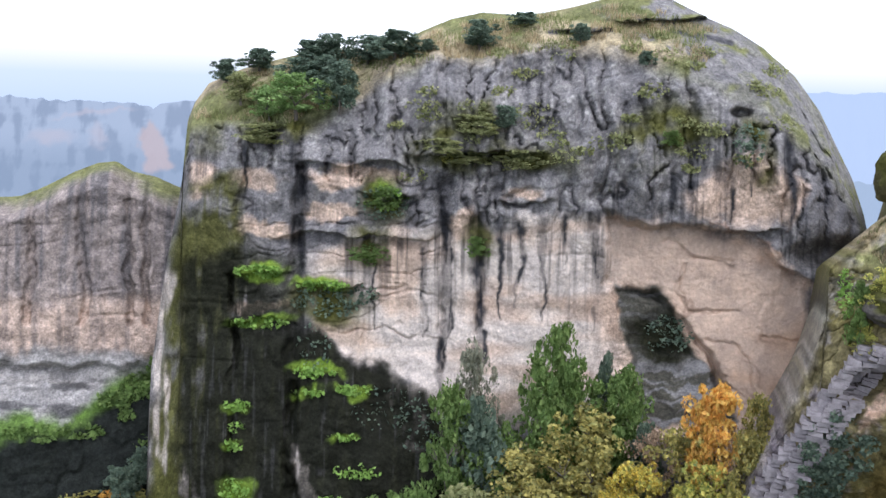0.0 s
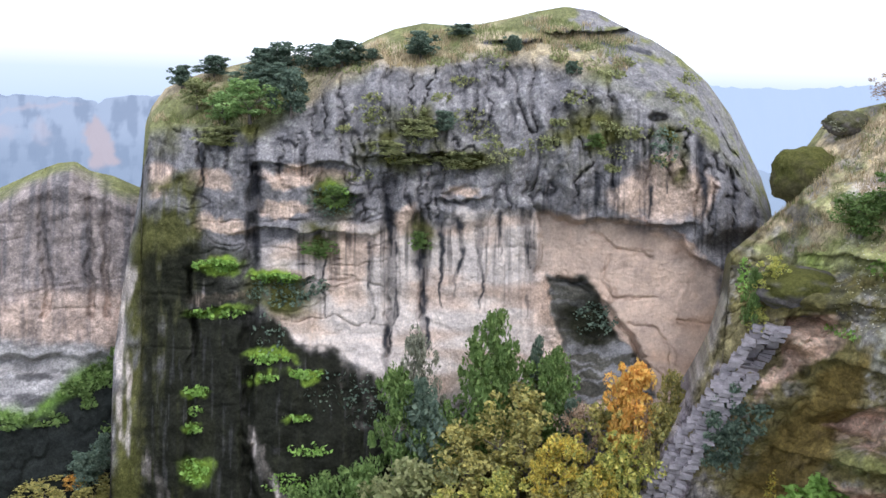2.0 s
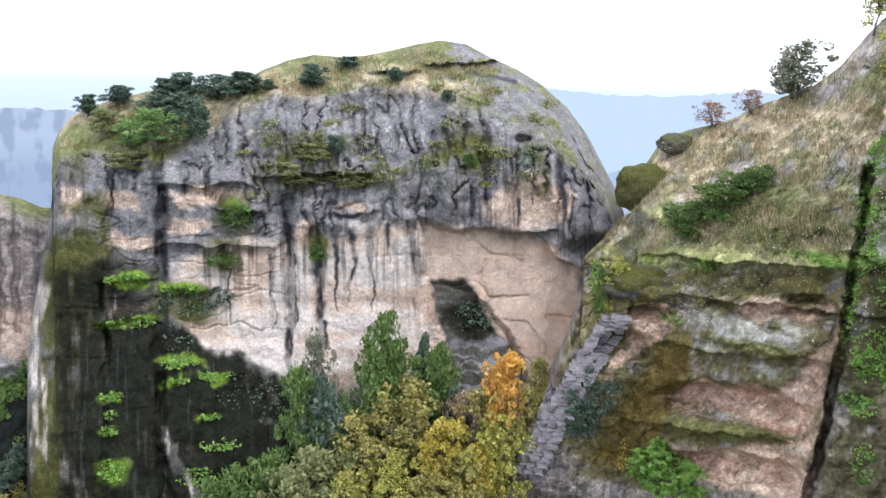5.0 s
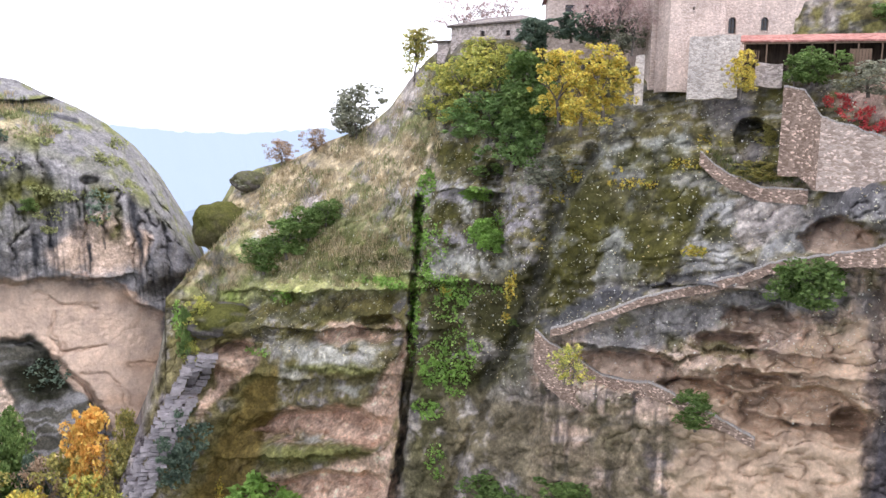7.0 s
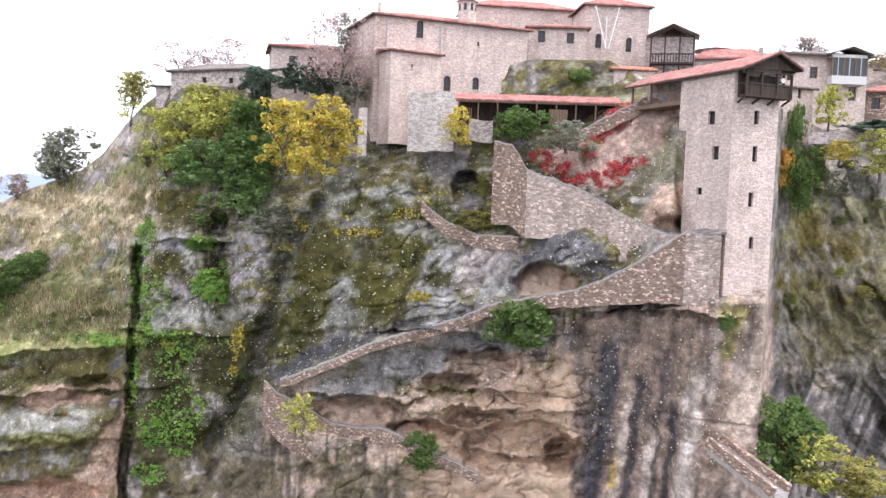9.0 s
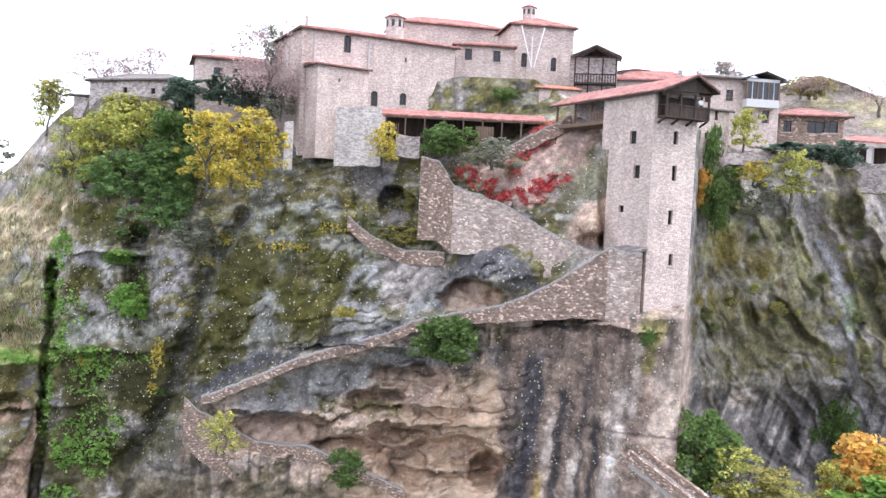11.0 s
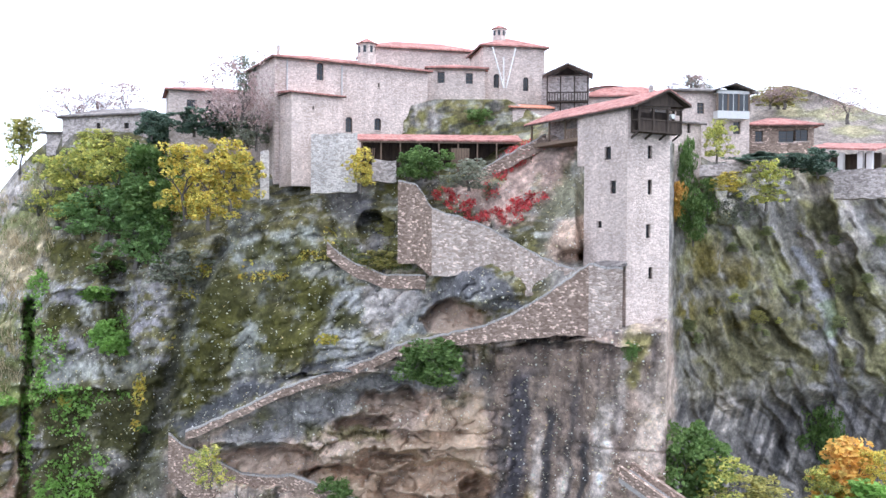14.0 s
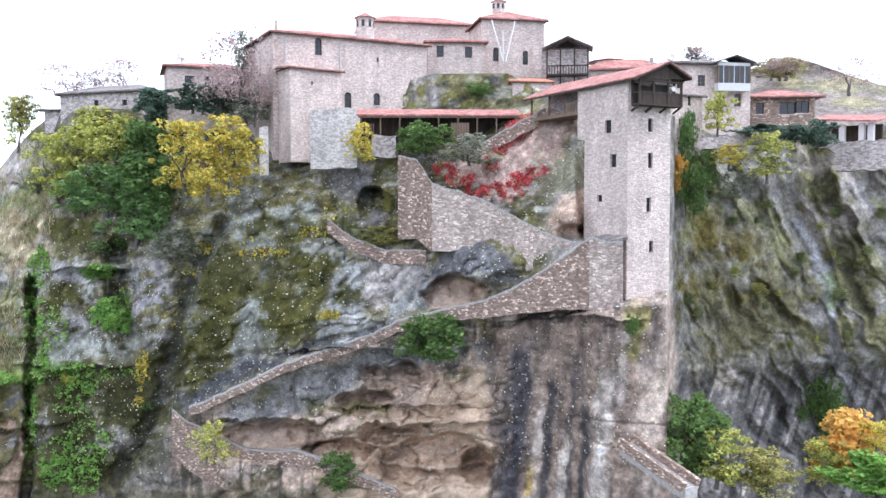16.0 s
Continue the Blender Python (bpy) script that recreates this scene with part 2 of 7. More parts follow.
def dome_range(x, y):
    xw, yw = warp(x, y, 60, 10, 3)
    u = (x - 740) / 585
    far = 151 + 10 * np.abs(u) ** 4.5 + 4 * np.clip(-u, 0, 1) ** 2 - 10 * sstep(500, 880, y)
    top, brink = dome_top(x), dome_brink(x)
    k = np.clip((brink - y) / np.maximum(brink - top, 8), 0, 1)
    far = far + 13 * k ** 1.35 + 3 * sstep(brink + 90, brink - 10, y)
    line, bulge = crease(*warp(xw, yw, 14, 5, 8), 26, 95, 301)
    up = dome_upper(xw, yw)
    far = far + up * (0.7 * line - 1.6 * bulge)
    bed, _ = crease(xw, yw, 120, 24, 305)
    far = far + 0.5 * bed * dome_beds(xw, yw)
    far = far + 2.6 * poly(xw, yw, ARCH, 7) + 3.5 * poly(xw, yw, NICHE, 6)
    uneven = 0.35 + 0.65 * sstep(-0.4, 0.3, fbm(np.stack([x / 25, y / 45, 0 * x], -1), 3, 39))
    grooves = stroke(xw, y, [(448 - 40, 300), (404, 420), (395, 560), (398, 900)], 10) * 3.0
    grooves = np.maximum(grooves, stroke(xw, y, [(325, 230), (310, 330), (295, 460), (292, 900)], 6) * 1.8)
    for sx, y0, y1, w in ((640, 320, 630, 9), (697, 390, 570, 7), (560, 190, 300, 5), (735, 115, 300, 5), (862, 120, 230, 5), (745, 280, 400, 6), (1040, 190, 330, 7),
                          (1180, 210, 420, 6), (1095, 200, 320, 5), (640, 190, 300, 5), (1235, 210, 380, 5), (960, 200, 300, 5), (900, 250, 330, 5)):
        grooves = np.maximum(grooves, 0.9 * stroke(xw, yw, [(sx, y0), (sx + 3, (y0 + y1) / 2), (sx - 4, y1)], w, 0.9, True))
    grooves = grooves * uneven
    ledge = np.zeros_like(x)
    for lx, ly, rx in ((340, 465, 48), (455, 488, 45), (335, 550, 50), (480, 290, 90), (545, 340, 40), (450, 405, 70), (770, 350, 35), (690, 270, 90), (560, 405, 60), (1115, 395, 60), (860, 75, 40), (1010, 60, 90)):
        d = (yw - ly) / 16.0
        ledge = ledge + blob(xw, y, lx, ly, rx, 46, 0.5) * np.where(d < 0, -1.1 * np.exp(-d * d), 1.6 * np.exp(-d * d * 0.8))
    far = far + 5.0 * blob(x, y, 1265, 430, 60, 22, 0.6) + 2.0 * blob(xw, yw, 768, 342, 26, 13, 0.3) + 2.0 * blob(x, y, 1108, 208, 16, 7)
    for pts in ARCH_CRACKS:
        far = far + 0.4 * stroke(xw, yw, pts, 2.5, 0.8)
    return far + grooves + ledge


def dome_tone(x, y, p):
    xw, yw = warp(x, y, 45, 14, 7)
    vs = np.stack([x / 9, y / 95, np.zeros_like(x)], -1)
    vert = fbm(vs, 4, 41)
    mott = fbm(p / 3.5, 4, 43)
    c = np.tile(np.array(GREY), (len(x), 1))
    c = mixin(c, DARK, sstep(-0.05, 0.5, 0.7 * vert + 0.6 * mott) * 0.6)
    line, bulge = crease(*warp(*warp(x, y, 60, 10, 3), 14, 5, 8), 26, 95, 301)
    up = dome_upper(xw, yw)
    c = mixin(c, (0.06, 0.06, 0.068), up * line * 0.5 * sstep(-0.4, 0.2, mott + vert))
    c = mixin(c, (0.26, 0.255, 0.258), up * sstep(0.25, 0.55, bulge) * 0.45)
    c = mixin(c, LICHEN, sstep(0.2, 0.5, fbm(p / 0.8, 3, 44)) * 0.3 * up)
    bed, _ = crease(*warp(x, y, 60, 10, 3), 120, 24, 305)
    c = mixin(c, (0.1, 0.09, 0.085), bed * dome_beds(xw, yw) * sstep(-0.3, 0.2, mott) * 0.5)
    # pale and tan lower wall
    low = poly(xw, yw, [(430, 560), (415, 440), (500, 405), (610, 395), (700, 400), (800, 372), (905, 368), (1000, 388), (1120, 402), (1185, 458), (1225, 480), (1225, 720), (640, 720), (600, 640), (470, 600)], 12)
    low_tone = np.array(PALE)[None] * (1 - sstep(860, 960, x))[:, None] + np.array(TAN)[None] * sstep(860, 960, x)[:, None]
    c = c * (1 - low[:, None]) + low_tone * low[:, None]
    warm = sstep(0.0, 0.5, fbm(np.stack([x / 120, y / 40, 0 * x], -1), 3, 47)) * low
    c = mixin(c, (0.42, 0.27, 0.17), warm * 0.5)
    c = mixin(c, TAN, blobs(xw, yw, [(490, 312, 85, 18), (450, 368, 45, 14), (570, 470, 38, 75), (235, 312, 32, 26), (330, 315, 40, 22), (1120, 335, 62, 55), (1180, 345, 25, 40),
                                     (775, 342, 26, 12), (680, 390, 30, 22), (345, 400, 60, 14), (335, 528, 60, 9), (1060, 345, 40, 32)], 0.3) * 0.9)
    # dark water streaks
    dark = np.zeros_like(x)
    for sx, y0, y1, w in ((642, 315, 680, 15), (650, 400, 610, 6), (697, 380, 620, 13), (610, 430, 570, 6), (730, 385, 540, 7), (762, 385, 520, 8), (800, 380, 540, 7), (838, 375, 450, 6), (885, 370, 470, 9),
                          (880, 520, 560, 3), (400, 250, 640, 15), (398, 590, 900, 13), (705, 560, 640, 5), (1000, 310, 380, 7), (1030, 320, 385, 6), (1090, 300, 390, 6), (1125, 290, 340, 5), (1185, 250, 420, 11), (525, 420, 560, 4), (310, 240, 330, 6)):
        dark = np.maximum(dark, stroke(xw * 0.6 + x * 0.4, y, [(sx, y0), (sx + 2, y0 * 0.5 + y1 * 0.5), (sx, y1)], w, 0.7, True))
    runs = sstep(0.05, 0.4, fbm(np.stack([x / 7, y / 150, 0 * x + 3], -1), 3, 55)) * sstep(560, 400, y) * sstep(330, 400, y) * low
    thin = sstep(0.12, 0.42, fbm(np.stack([x / 4.2, y / 130, 0 * x + 9], -1), 3, 57)) * sstep(-0.3, 0.2, fbm(np.stack([x / 70, y / 90, 0 * x], -1), 2, 58))
    arch = poly(xw, yw, ARCH, 9)
    calm = np.maximum(arch, 0.55 * low)
    thin, runs = thin * (1 - 0.93 * calm), runs * (1 - 0.97 * arch)
    c = mixin(c, STREAK, thin * 0.6 * sstep(dome_brink(x), dome_brink(x) + 60, y) * sstep(620, 540, y))
    dark = dark * (0.55 + 0.45 * sstep(-0.25, 0.15, vert + mott))
    c = mixin(c, STREAK, np.maximum(dark, runs * 0.75))
    c = mixin(c, (0.07, 0.07, 0.075), joints(p, 5) * (1 - 0.9 * low) * 0.45)
    c = mixin(c, (0.53, 0.42, 0.34), arch * sstep(-0.1, 0.4, fbm(np.stack([x / 60, y / 45, 0 * x], -1), 3, 311)) * 0.5)
    for pts in ARCH_CRACKS:
        c = mixin(c, (0.24, 0.16, 0.115), stroke(xw, yw, pts, 2.2, 0.9) * sstep(-0.5, 0.1, mott) * 0.6)
    # right side toned a darker grey
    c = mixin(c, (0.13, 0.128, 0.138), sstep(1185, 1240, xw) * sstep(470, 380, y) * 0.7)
    # moss and turf; foot and niche also have shade painted in
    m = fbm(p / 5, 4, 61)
    c = mixin(c, SHADED_MOSS, poly(xw, yw, [(440, 565), (470, 605), (560, 625), (620, 665), (640, 720), (720, 760), (760, 900), (120, 900), (300, 600), (300, 560), (380, 590)], 12) * sstep(-0.95, -0.4, m) * 0.97)
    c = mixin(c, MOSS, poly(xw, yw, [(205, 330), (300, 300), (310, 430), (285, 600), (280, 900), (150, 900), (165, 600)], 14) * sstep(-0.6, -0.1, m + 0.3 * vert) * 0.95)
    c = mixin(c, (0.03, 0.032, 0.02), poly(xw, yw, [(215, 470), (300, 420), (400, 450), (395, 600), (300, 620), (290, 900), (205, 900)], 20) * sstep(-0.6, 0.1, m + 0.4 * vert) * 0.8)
    c = mixin(c, SHADED_MOSS, poly(xw, yw, [(210, 560), (290, 560), (290, 900), (205, 900)], 16) * 0.6)
    c = mixin(c, PALE, (stroke(xw, yw, [(182, 480), (160, 620), (178, 760), (215, 840), (260, 900)], 11) * sstep(-0.2, 0.25, vert) + stroke(xw, yw, [(410, 750), (425, 820), (455, 880), (480, 900)], 9) + blob(xw, yw, 600, 690, 45, 60) * 0.7 * sstep(-0.1, 0.2, mott)) * 0.9)
    c = mixin(c, MOSS, blobs(xw, yw, [(1122, 255, 30, 42), (240, 215, 40, 50), (950, 260, 40, 30), (520, 420, 40, 25), (700, 405, 22, 25), (540, 350, 40, 40), (330, 470, 30, 15), (450, 520, 60, 40),
                                      (660, 255, 70, 30), (690, 275, 100, 24), (370, 215, 80, 30), (780, 280, 60, 25), (700, 215, 60, 28), (1000, 230, 60, 40), (1150, 300, 18, 30)], 0.5) * sstep(-0.5, 0.1, m))
    # niche: recess shade is put into its colour, with moss and pale bands
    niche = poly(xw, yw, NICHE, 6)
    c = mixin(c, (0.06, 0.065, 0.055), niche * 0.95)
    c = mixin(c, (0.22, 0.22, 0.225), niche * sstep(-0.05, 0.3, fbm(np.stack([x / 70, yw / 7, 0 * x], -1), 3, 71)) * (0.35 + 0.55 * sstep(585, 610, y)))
    c = mixin(c, SHADED_MOSS, blob(xw, yw, 1000, 560, 50, 42) * niche * 0.9)
    c = mixin(c, LEAFY, blobs(xw, yw, [(335, 470, 40, 11), (440, 492, 42, 9), (335, 553, 48, 9), (545, 345, 22, 22), (300, 690, 22, 9), (290, 757, 20, 9), (300, 830, 26, 22), (430, 633, 34, 9), (495, 658, 28, 8), (420, 665, 30, 7), (480, 735, 28, 6)], 0.5) * 0.9)
    # foot: the near-black tone holds painted shade as well as moss
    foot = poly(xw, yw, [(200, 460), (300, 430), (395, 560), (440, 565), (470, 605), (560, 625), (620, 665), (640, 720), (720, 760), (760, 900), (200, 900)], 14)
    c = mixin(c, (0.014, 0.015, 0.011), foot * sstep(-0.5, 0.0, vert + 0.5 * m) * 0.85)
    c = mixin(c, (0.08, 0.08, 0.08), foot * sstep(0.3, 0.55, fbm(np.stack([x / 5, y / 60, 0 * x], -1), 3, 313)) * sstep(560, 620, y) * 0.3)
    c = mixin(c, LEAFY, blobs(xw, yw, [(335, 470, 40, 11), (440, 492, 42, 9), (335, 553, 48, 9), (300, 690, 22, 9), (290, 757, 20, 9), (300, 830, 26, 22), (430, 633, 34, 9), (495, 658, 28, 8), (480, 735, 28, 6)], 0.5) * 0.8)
    brink = dome_brink(x)
    turf = sstep(18, -22, y - brink + 26 * m)
    straw = sstep(-0.1, 0.3, fbm(p / 9, 3, 66) - 0.25 * sstep(930, 1000, x) + 0.35 * blob(x, y, 720, 110, 190, 45, 0.6))
    g = np.array(TURF)[None] * (1 - straw[:, None]) + np.array(STRAW)[None] * straw[:, None]
    c = c * (1 - turf[:, None]) + g * turf[:, None]
    bare = sstep(0.1, 0.35, fbm(p / 4, 4, 68) + 0.25 * sstep(940, 1040, x))
    c = mixin(c, (0.19, 0.185, 0.185), np.maximum(turf * bare, 0.8 * turf * sstep(960, 1080, x) * sstep(-0.2, 0.1, fbm(p / 3, 3, 69))) * sstep(860, 950, x))
    c = mixin(c, DARK, stroke(xw, y, [(950, 50), (1000, 72), (1060, 85), (1100, 95)], 4) + stroke(xw, y, [(820, 75), (900, 72)], 4))
    return c


GRID = {}


def rock_mass(name, sheet, xs, top, bottom, rows, range_of, tone_of, seed, depth, base, relief=1.0, label="", back=14, speck=0.45, calm=None):
    nc = len(xs)
    v = np.linspace(0, 1, rows)
    yt = top(xs)
    yb = bottom(xs) if callable(bottom) else np.full(nc, float(bottom))
    y = yb[None] + (yt - yb)[None] * v[:, None]
    x = np.broadcast_to(xs[None], y.shape).copy()
    xf, yf = x.reshape(-1), y.reshape(-1)
    far = range_of(xf, yf)
    p0 = sheet.at(xf, yf, far)
    fade = np.repeat(sstep(0.0, 0.03, 1 - v) * 0.7 + 0.3, nc)
    quiet = 1 - calm(xf, yf) if calm else 1.0
    far = far + rock_relief(p0, seed, relief) * fade * quiet
    pos = sheet.at(xf, yf, far)
    tone = tone_of(xf, yf, pos)
    tone = np.clip(tone * np.exp(quiet * (speck * fbm(pos / 0.9, 3, seed + 88) + 0.25 * vnoise(pos / 0.32, seed + 89)))[:, None], 0.008, 0.75)
    pos, tone = pos.reshape(rows, nc, 3), tone.reshape(rows, nc, 3)
    GRID[name] = (xs, yb, yt, pos)
    # the far side, out of sight: the mass rounds over and falls to the ground behind
    crest = pos[-1]
    out = crest[:, :2] / np.linalg.norm(crest[:, :2], axis=1)[:, None]
    backs = []
    for i in range(1, back + 1):
        s = i / back
        b = crest.copy()
        b[:, :2] += out * depth * (1 - (1 - s) ** 1.6)
        fall = (crest[:, 2] - base) * s ** 2.2 + 0.06 * depth * s
        b[:, 2] = np.maximum(crest[:, 2] - fall, base) + 1.2 * vnoise(b / 9, seed + 77) * (1 - s) * s * 4 - 0.5
        backs.append(b)
    pos = np.concatenate([pos, np.array(backs)])
    tone = np.concatenate([tone, np.repeat(tone[-1:], back, 0)])
    coarse = np.ones(rows * nc) if calm is None else 1 - calm(xf, yf)
    coarse = np.concatenate([coarse, np.ones(back * nc)])
    ob = new(name, grid_mesh(name, pos, tone, ROCK, grain=coarse))
    return tagged(ob, label, "rock", kind="structure")


xs = np.linspace(144, 1321, 520)
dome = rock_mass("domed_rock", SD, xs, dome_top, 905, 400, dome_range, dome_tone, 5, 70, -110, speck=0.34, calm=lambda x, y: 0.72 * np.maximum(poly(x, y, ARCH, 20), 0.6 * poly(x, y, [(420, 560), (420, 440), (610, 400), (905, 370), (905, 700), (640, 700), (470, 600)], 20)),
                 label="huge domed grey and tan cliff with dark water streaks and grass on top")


# the lower cliff beyond it
def cliff_top(x):
    return curve(x, [(-420, 345), (-250, 352), (-100, 345), (-60, 330), (0, 300), (40, 285), (70, 282), (95, 298), (140, 310), (180, 330), (260, 345)])


def cliff_range(x, y):
    k = np.clip((cliff_top(x) + 45 - y) / 45, 0, 1)
    xw, yw = warp(x, y, 40, 8, 12)
    far = 178 + 14 * k ** 1.4 - 9 * sstep(600, 880, y)
    for sx in (-330, -260, -170, -75, 20, 100, 130):
        far = far + 1.6 * stroke(xw, y, [(sx, 300), (sx + 4, 560)], 6)
    return far + 2.5 * blob(xw, yw, 20, 650, 240, 16, 0.5)


def cliff_tone(x, y, p):
    xw, yw = warp(x, y, 45, 14, 17)
    vert = fbm(np.stack([x / 10, y / 110, 0 * x], -1), 4, 141)
    m = fbm(p / 6, 4, 161)
    c = np.tile(np.array((0.25, 0.215, 0.2)), (len(x), 1))
    c = mixin(c, (0.12, 0.115, 0.12), sstep(-0.15, 0.35, vert) * 0.8)
    c = mixin(c, (0.46, 0.36, 0.3), sstep(505, 540, yw + 12 * vert) * sstep(625, 600, yw) * (0.55 + 0.45 * sstep(0.2, -0.1, vert)))
    c = mixin(c, (0.33, 0.32, 0.315), sstep(598, 625, yw))
    c = mixin(c, STREAK, sstep(0.15, 0.4, fbm(np.stack([x / 60, y / 16, 0 * x], -1), 4, 144)) * sstep(590, 640, yw) * 0.7)
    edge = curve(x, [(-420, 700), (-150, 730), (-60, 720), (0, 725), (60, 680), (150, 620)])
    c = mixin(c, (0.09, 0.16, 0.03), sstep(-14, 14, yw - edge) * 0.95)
    # below the green strip, shade at the foot is painted near-black
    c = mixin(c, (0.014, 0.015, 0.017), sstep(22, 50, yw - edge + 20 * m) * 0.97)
    c = mixin(c, TURF, sstep(20, -10, y - cliff_top(x) - 14 + 22 * m))
    return c


xs = np.linspace(-420, 260, 260)
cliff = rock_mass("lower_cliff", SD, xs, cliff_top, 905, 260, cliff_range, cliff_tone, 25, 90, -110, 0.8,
                  label="lower grey and tan layered cliff with mossy edge and foot painted dark as shade")


def surf(name, x, y):
    """Places on a rock's face by its sheet."""
    xs, yb, yt, pos = GRID[name]
    x, y = np.asarray(x, float), np.asarray(y, float)
    i = np.clip(np.searchsorted(xs, x), 0, len(xs) - 1)
    v = np.clip((y - yb[i]) / (yt[i] - yb[i]), 0, 1)
    return pos[np.round(v * (pos.shape[0] - 1)).astype(int), i]


# the rock that carries the monastery, and the crag that runs out from it
def km(pts):
    """Sight lines of the crag's sheet on the monastery's sheet."""
    a = np.array(pts, float)
    return [tuple(q) for q in np.stack(SM.back(SK.way(a[:, 0], a[:, 1])), -1)]


RIDGE = km([(380, 900), (440, 740), (470, 640), (484, 560), (484, 510), (510, 480), (545, 440), (566, 420), (575, 345), (600, 300), (640, 280), (700, 264), (760, 232), (830, 205), (870, 170), (905, 120), (935, 85)]) + \
    [(100, 240), (200, 232), (300, 238), (480, 240), (640, 210), (770, 175), (900, 175), (1000, 225), (1180, 245), (1260, 285), (1400, 285), (1560, 290), (1700, 290)]


FOOT = sorted(km([(380, 1000), (480, 985), (700, 970), (1000, 970)]) + [(600, 1070), (1700, 1070)])


def mon_top(x):
    return curve(x, RIDGE)


BEAR = [(15, 142), (22, 136), (28, 124), (34, 112), (40, 100), (46, 93), (52, 88), (58, 85), (64, 82), (70, 79.5), (73, 79), (75.2, 79), (75.6, 93), (78, 99), (82, 106), (92, 112)]
TAFONI = [(705, 708, 66, 22), (640, 756, 54, 24), (480, 822, 88, 34), (805, 560, 60, 28), (770, 862, 112, 44), (845, 872, 26, 36), (690, 812, 60, 18), (600, 838, 60, 20), (665, 408, 28, 30)]
KHOLLOW = [(745, 735, 110, 34), (765, 835, 95, 24), (600, 600, 32, 16), (560, 655, 45, 26), (855, 560, 45, 22)]
CRACK_A = km([(922, 330), (918, 480), (905, 620), (888, 760), (872, 900)])
CRACK_B = km([(1165, 470), (1110, 570), (1060, 640), (1010, 760), (955, 900)])
PATHM = [(300, 772), (330, 765), (372, 748), (430, 722), (500, 688), (600, 655), (660, 635), (705, 612), (780, 594), (860, 578), (930, 545), (1000, 500), (1045, 466), (1110, 468)]


SEAM = [(392, 436), (345, 520), (312, 610), (285, 720), (248, 800), (195, 890)]


def mon_range(x, y):
    v = SM.way(x, y)
    az = np.degrees(np.arctan2(v[:, 0], v[:, 1]))
    kx, ky = SK.back(v)
    xw, yw = warp(x, y, 50, 9, 23)
    kxw, kyw = warp(kx, ky, 50, 9, 27)
    far = curve(az, BEAR)
    top = mon_top(x)
    # upper slopes lean back: grassy on the crag, slabs below the buildings
    slope = curve(az, [(15, 16), (24, 20), (34, 17), (40, 10), (46, 9), (54, 9), (66, 9), (74, 7), (75.2, 5), (75.6, 4), (80, 4), (92, 4)])
    foot = curve(x, [(-700, 620), (-200, 700), (150, 600), (300, 640), (600, 640), (800, 600), (1000, 540), (1110, 500), (1180, 450), (1240, 640), (1700, 640)])
    k = np.clip((foot - y) / np.maximum(foot - top, 20), 0, 1)
    far = far + slope * k ** 1.25
    # setback of the terrace on which the buildings stand
    brow = curve(x, [(0, 250), (280, 255), (480, 300), (640, 310), (850, 300), (980, 235), (1200, 235)])
    far = far + 8 * sstep(brow + 14, brow - 40, y) * sstep(180, 320, x) * sstep(1150, 1050, x)
    far = far - 5 * sstep(700, 900, y) * sstep(40, 30, az)
    # buttress with the sloping ramp at the outer end
    far = far - 5 * stroke(kx, ky, [(560, 600), (500, 720), (430, 880)], 60, 0.8)
    far = far + 4.5 * stroke(xw, yw, CRACK_A, 8) + 1.2 * stroke(xw, yw, CRACK_B, 8, 0.9)
    far = far + 3.0 * blob(kxw, kyw, 1060, 330, 26, 60) + 2.0 * stroke(xw, y, [(208, 480), (205, 560), (230, 640)], 16)
    for cx, cy, rx, ry in KHOLLOW:
        far = far + 5.0 * hollow(kxw, kyw, cx, cy, rx, ry, 0.22)
    xv, yv = warp(x, y, 34, 10, 29)
    for cx, cy, rx, ry in TAFONI:
        far = far + 4.2 * hollow(xv, yv, cx, cy, rx, ry, 0.12)
    far = far - 3.2 * sstep(548, 590, y) * sstep(68.5, 71.5, az) * sstep(75.4, 75.2, az)
    far = far + 4.0 * sstep(482, 452, y) * sstep(1018, 1036, x) * sstep(1150, 1120, x)
    # ledges
    for lx, ly, rx in ((800, 560, 130), (760, 645, 120), (700, 785, 110), (780, 495, 150), (1020, 320, 50)):
        d = (kyw - ly) / 18
        far = far + blob(kx, ky, lx, ly, rx, 60, 0.5) * np.where(d < 0, -3.0 * np.exp(-d * d), 1.5 * np.exp(-d * d))
    for lx, ly, rx in ((640, 665, 110), (470, 790, 90), (120, 690, 90), (700, 765, 100), (1000, 610, 110), (760, 800, 90), (760, 870, 90)):
        d = (yw - ly) / 13
        far = far + blob(x, y, lx, ly, rx, 44, 0.5) * np.where(d < 0, -1.8 * np.exp(-d * d), 1.2 * np.exp(-d * d))
    ax, ay = S7.back(v)
    ax, ay = warp(ax, ay, 30, 9, 61)
    far = far - 2.6 * blob(ax, ay, 590, 635, 110, 30, 0.4) - 2.4 * blob(ax, ay, 540, 798, 95, 18, 0.4) - 2.0 * blob(ax, ay, 640, 470, 105, 28, 0.4) - 2.2 * blob(ax, ay, 420, 575, 70, 24, 0.4) - 1.5 * stroke(ax, ay, [(450, 515), (740, 500)], 18, 0.8)
    far = far + 2.2 * poly(ax, ay, [(445, 762), (500, 728), (640, 720), (700, 640), (725, 590), (690, 785), (620, 790), (560, 765)], 9)
    # the terrace of the path
    py = curve(x, PATHM)
    d = y - py
    on = sstep(285, 320, x) * sstep(1115, 1090, x)
    far = far - on * 1.6 * np.exp(-(np.maximum(d - 4, 0) / 26) ** 2) * sstep(-14, 6, d)
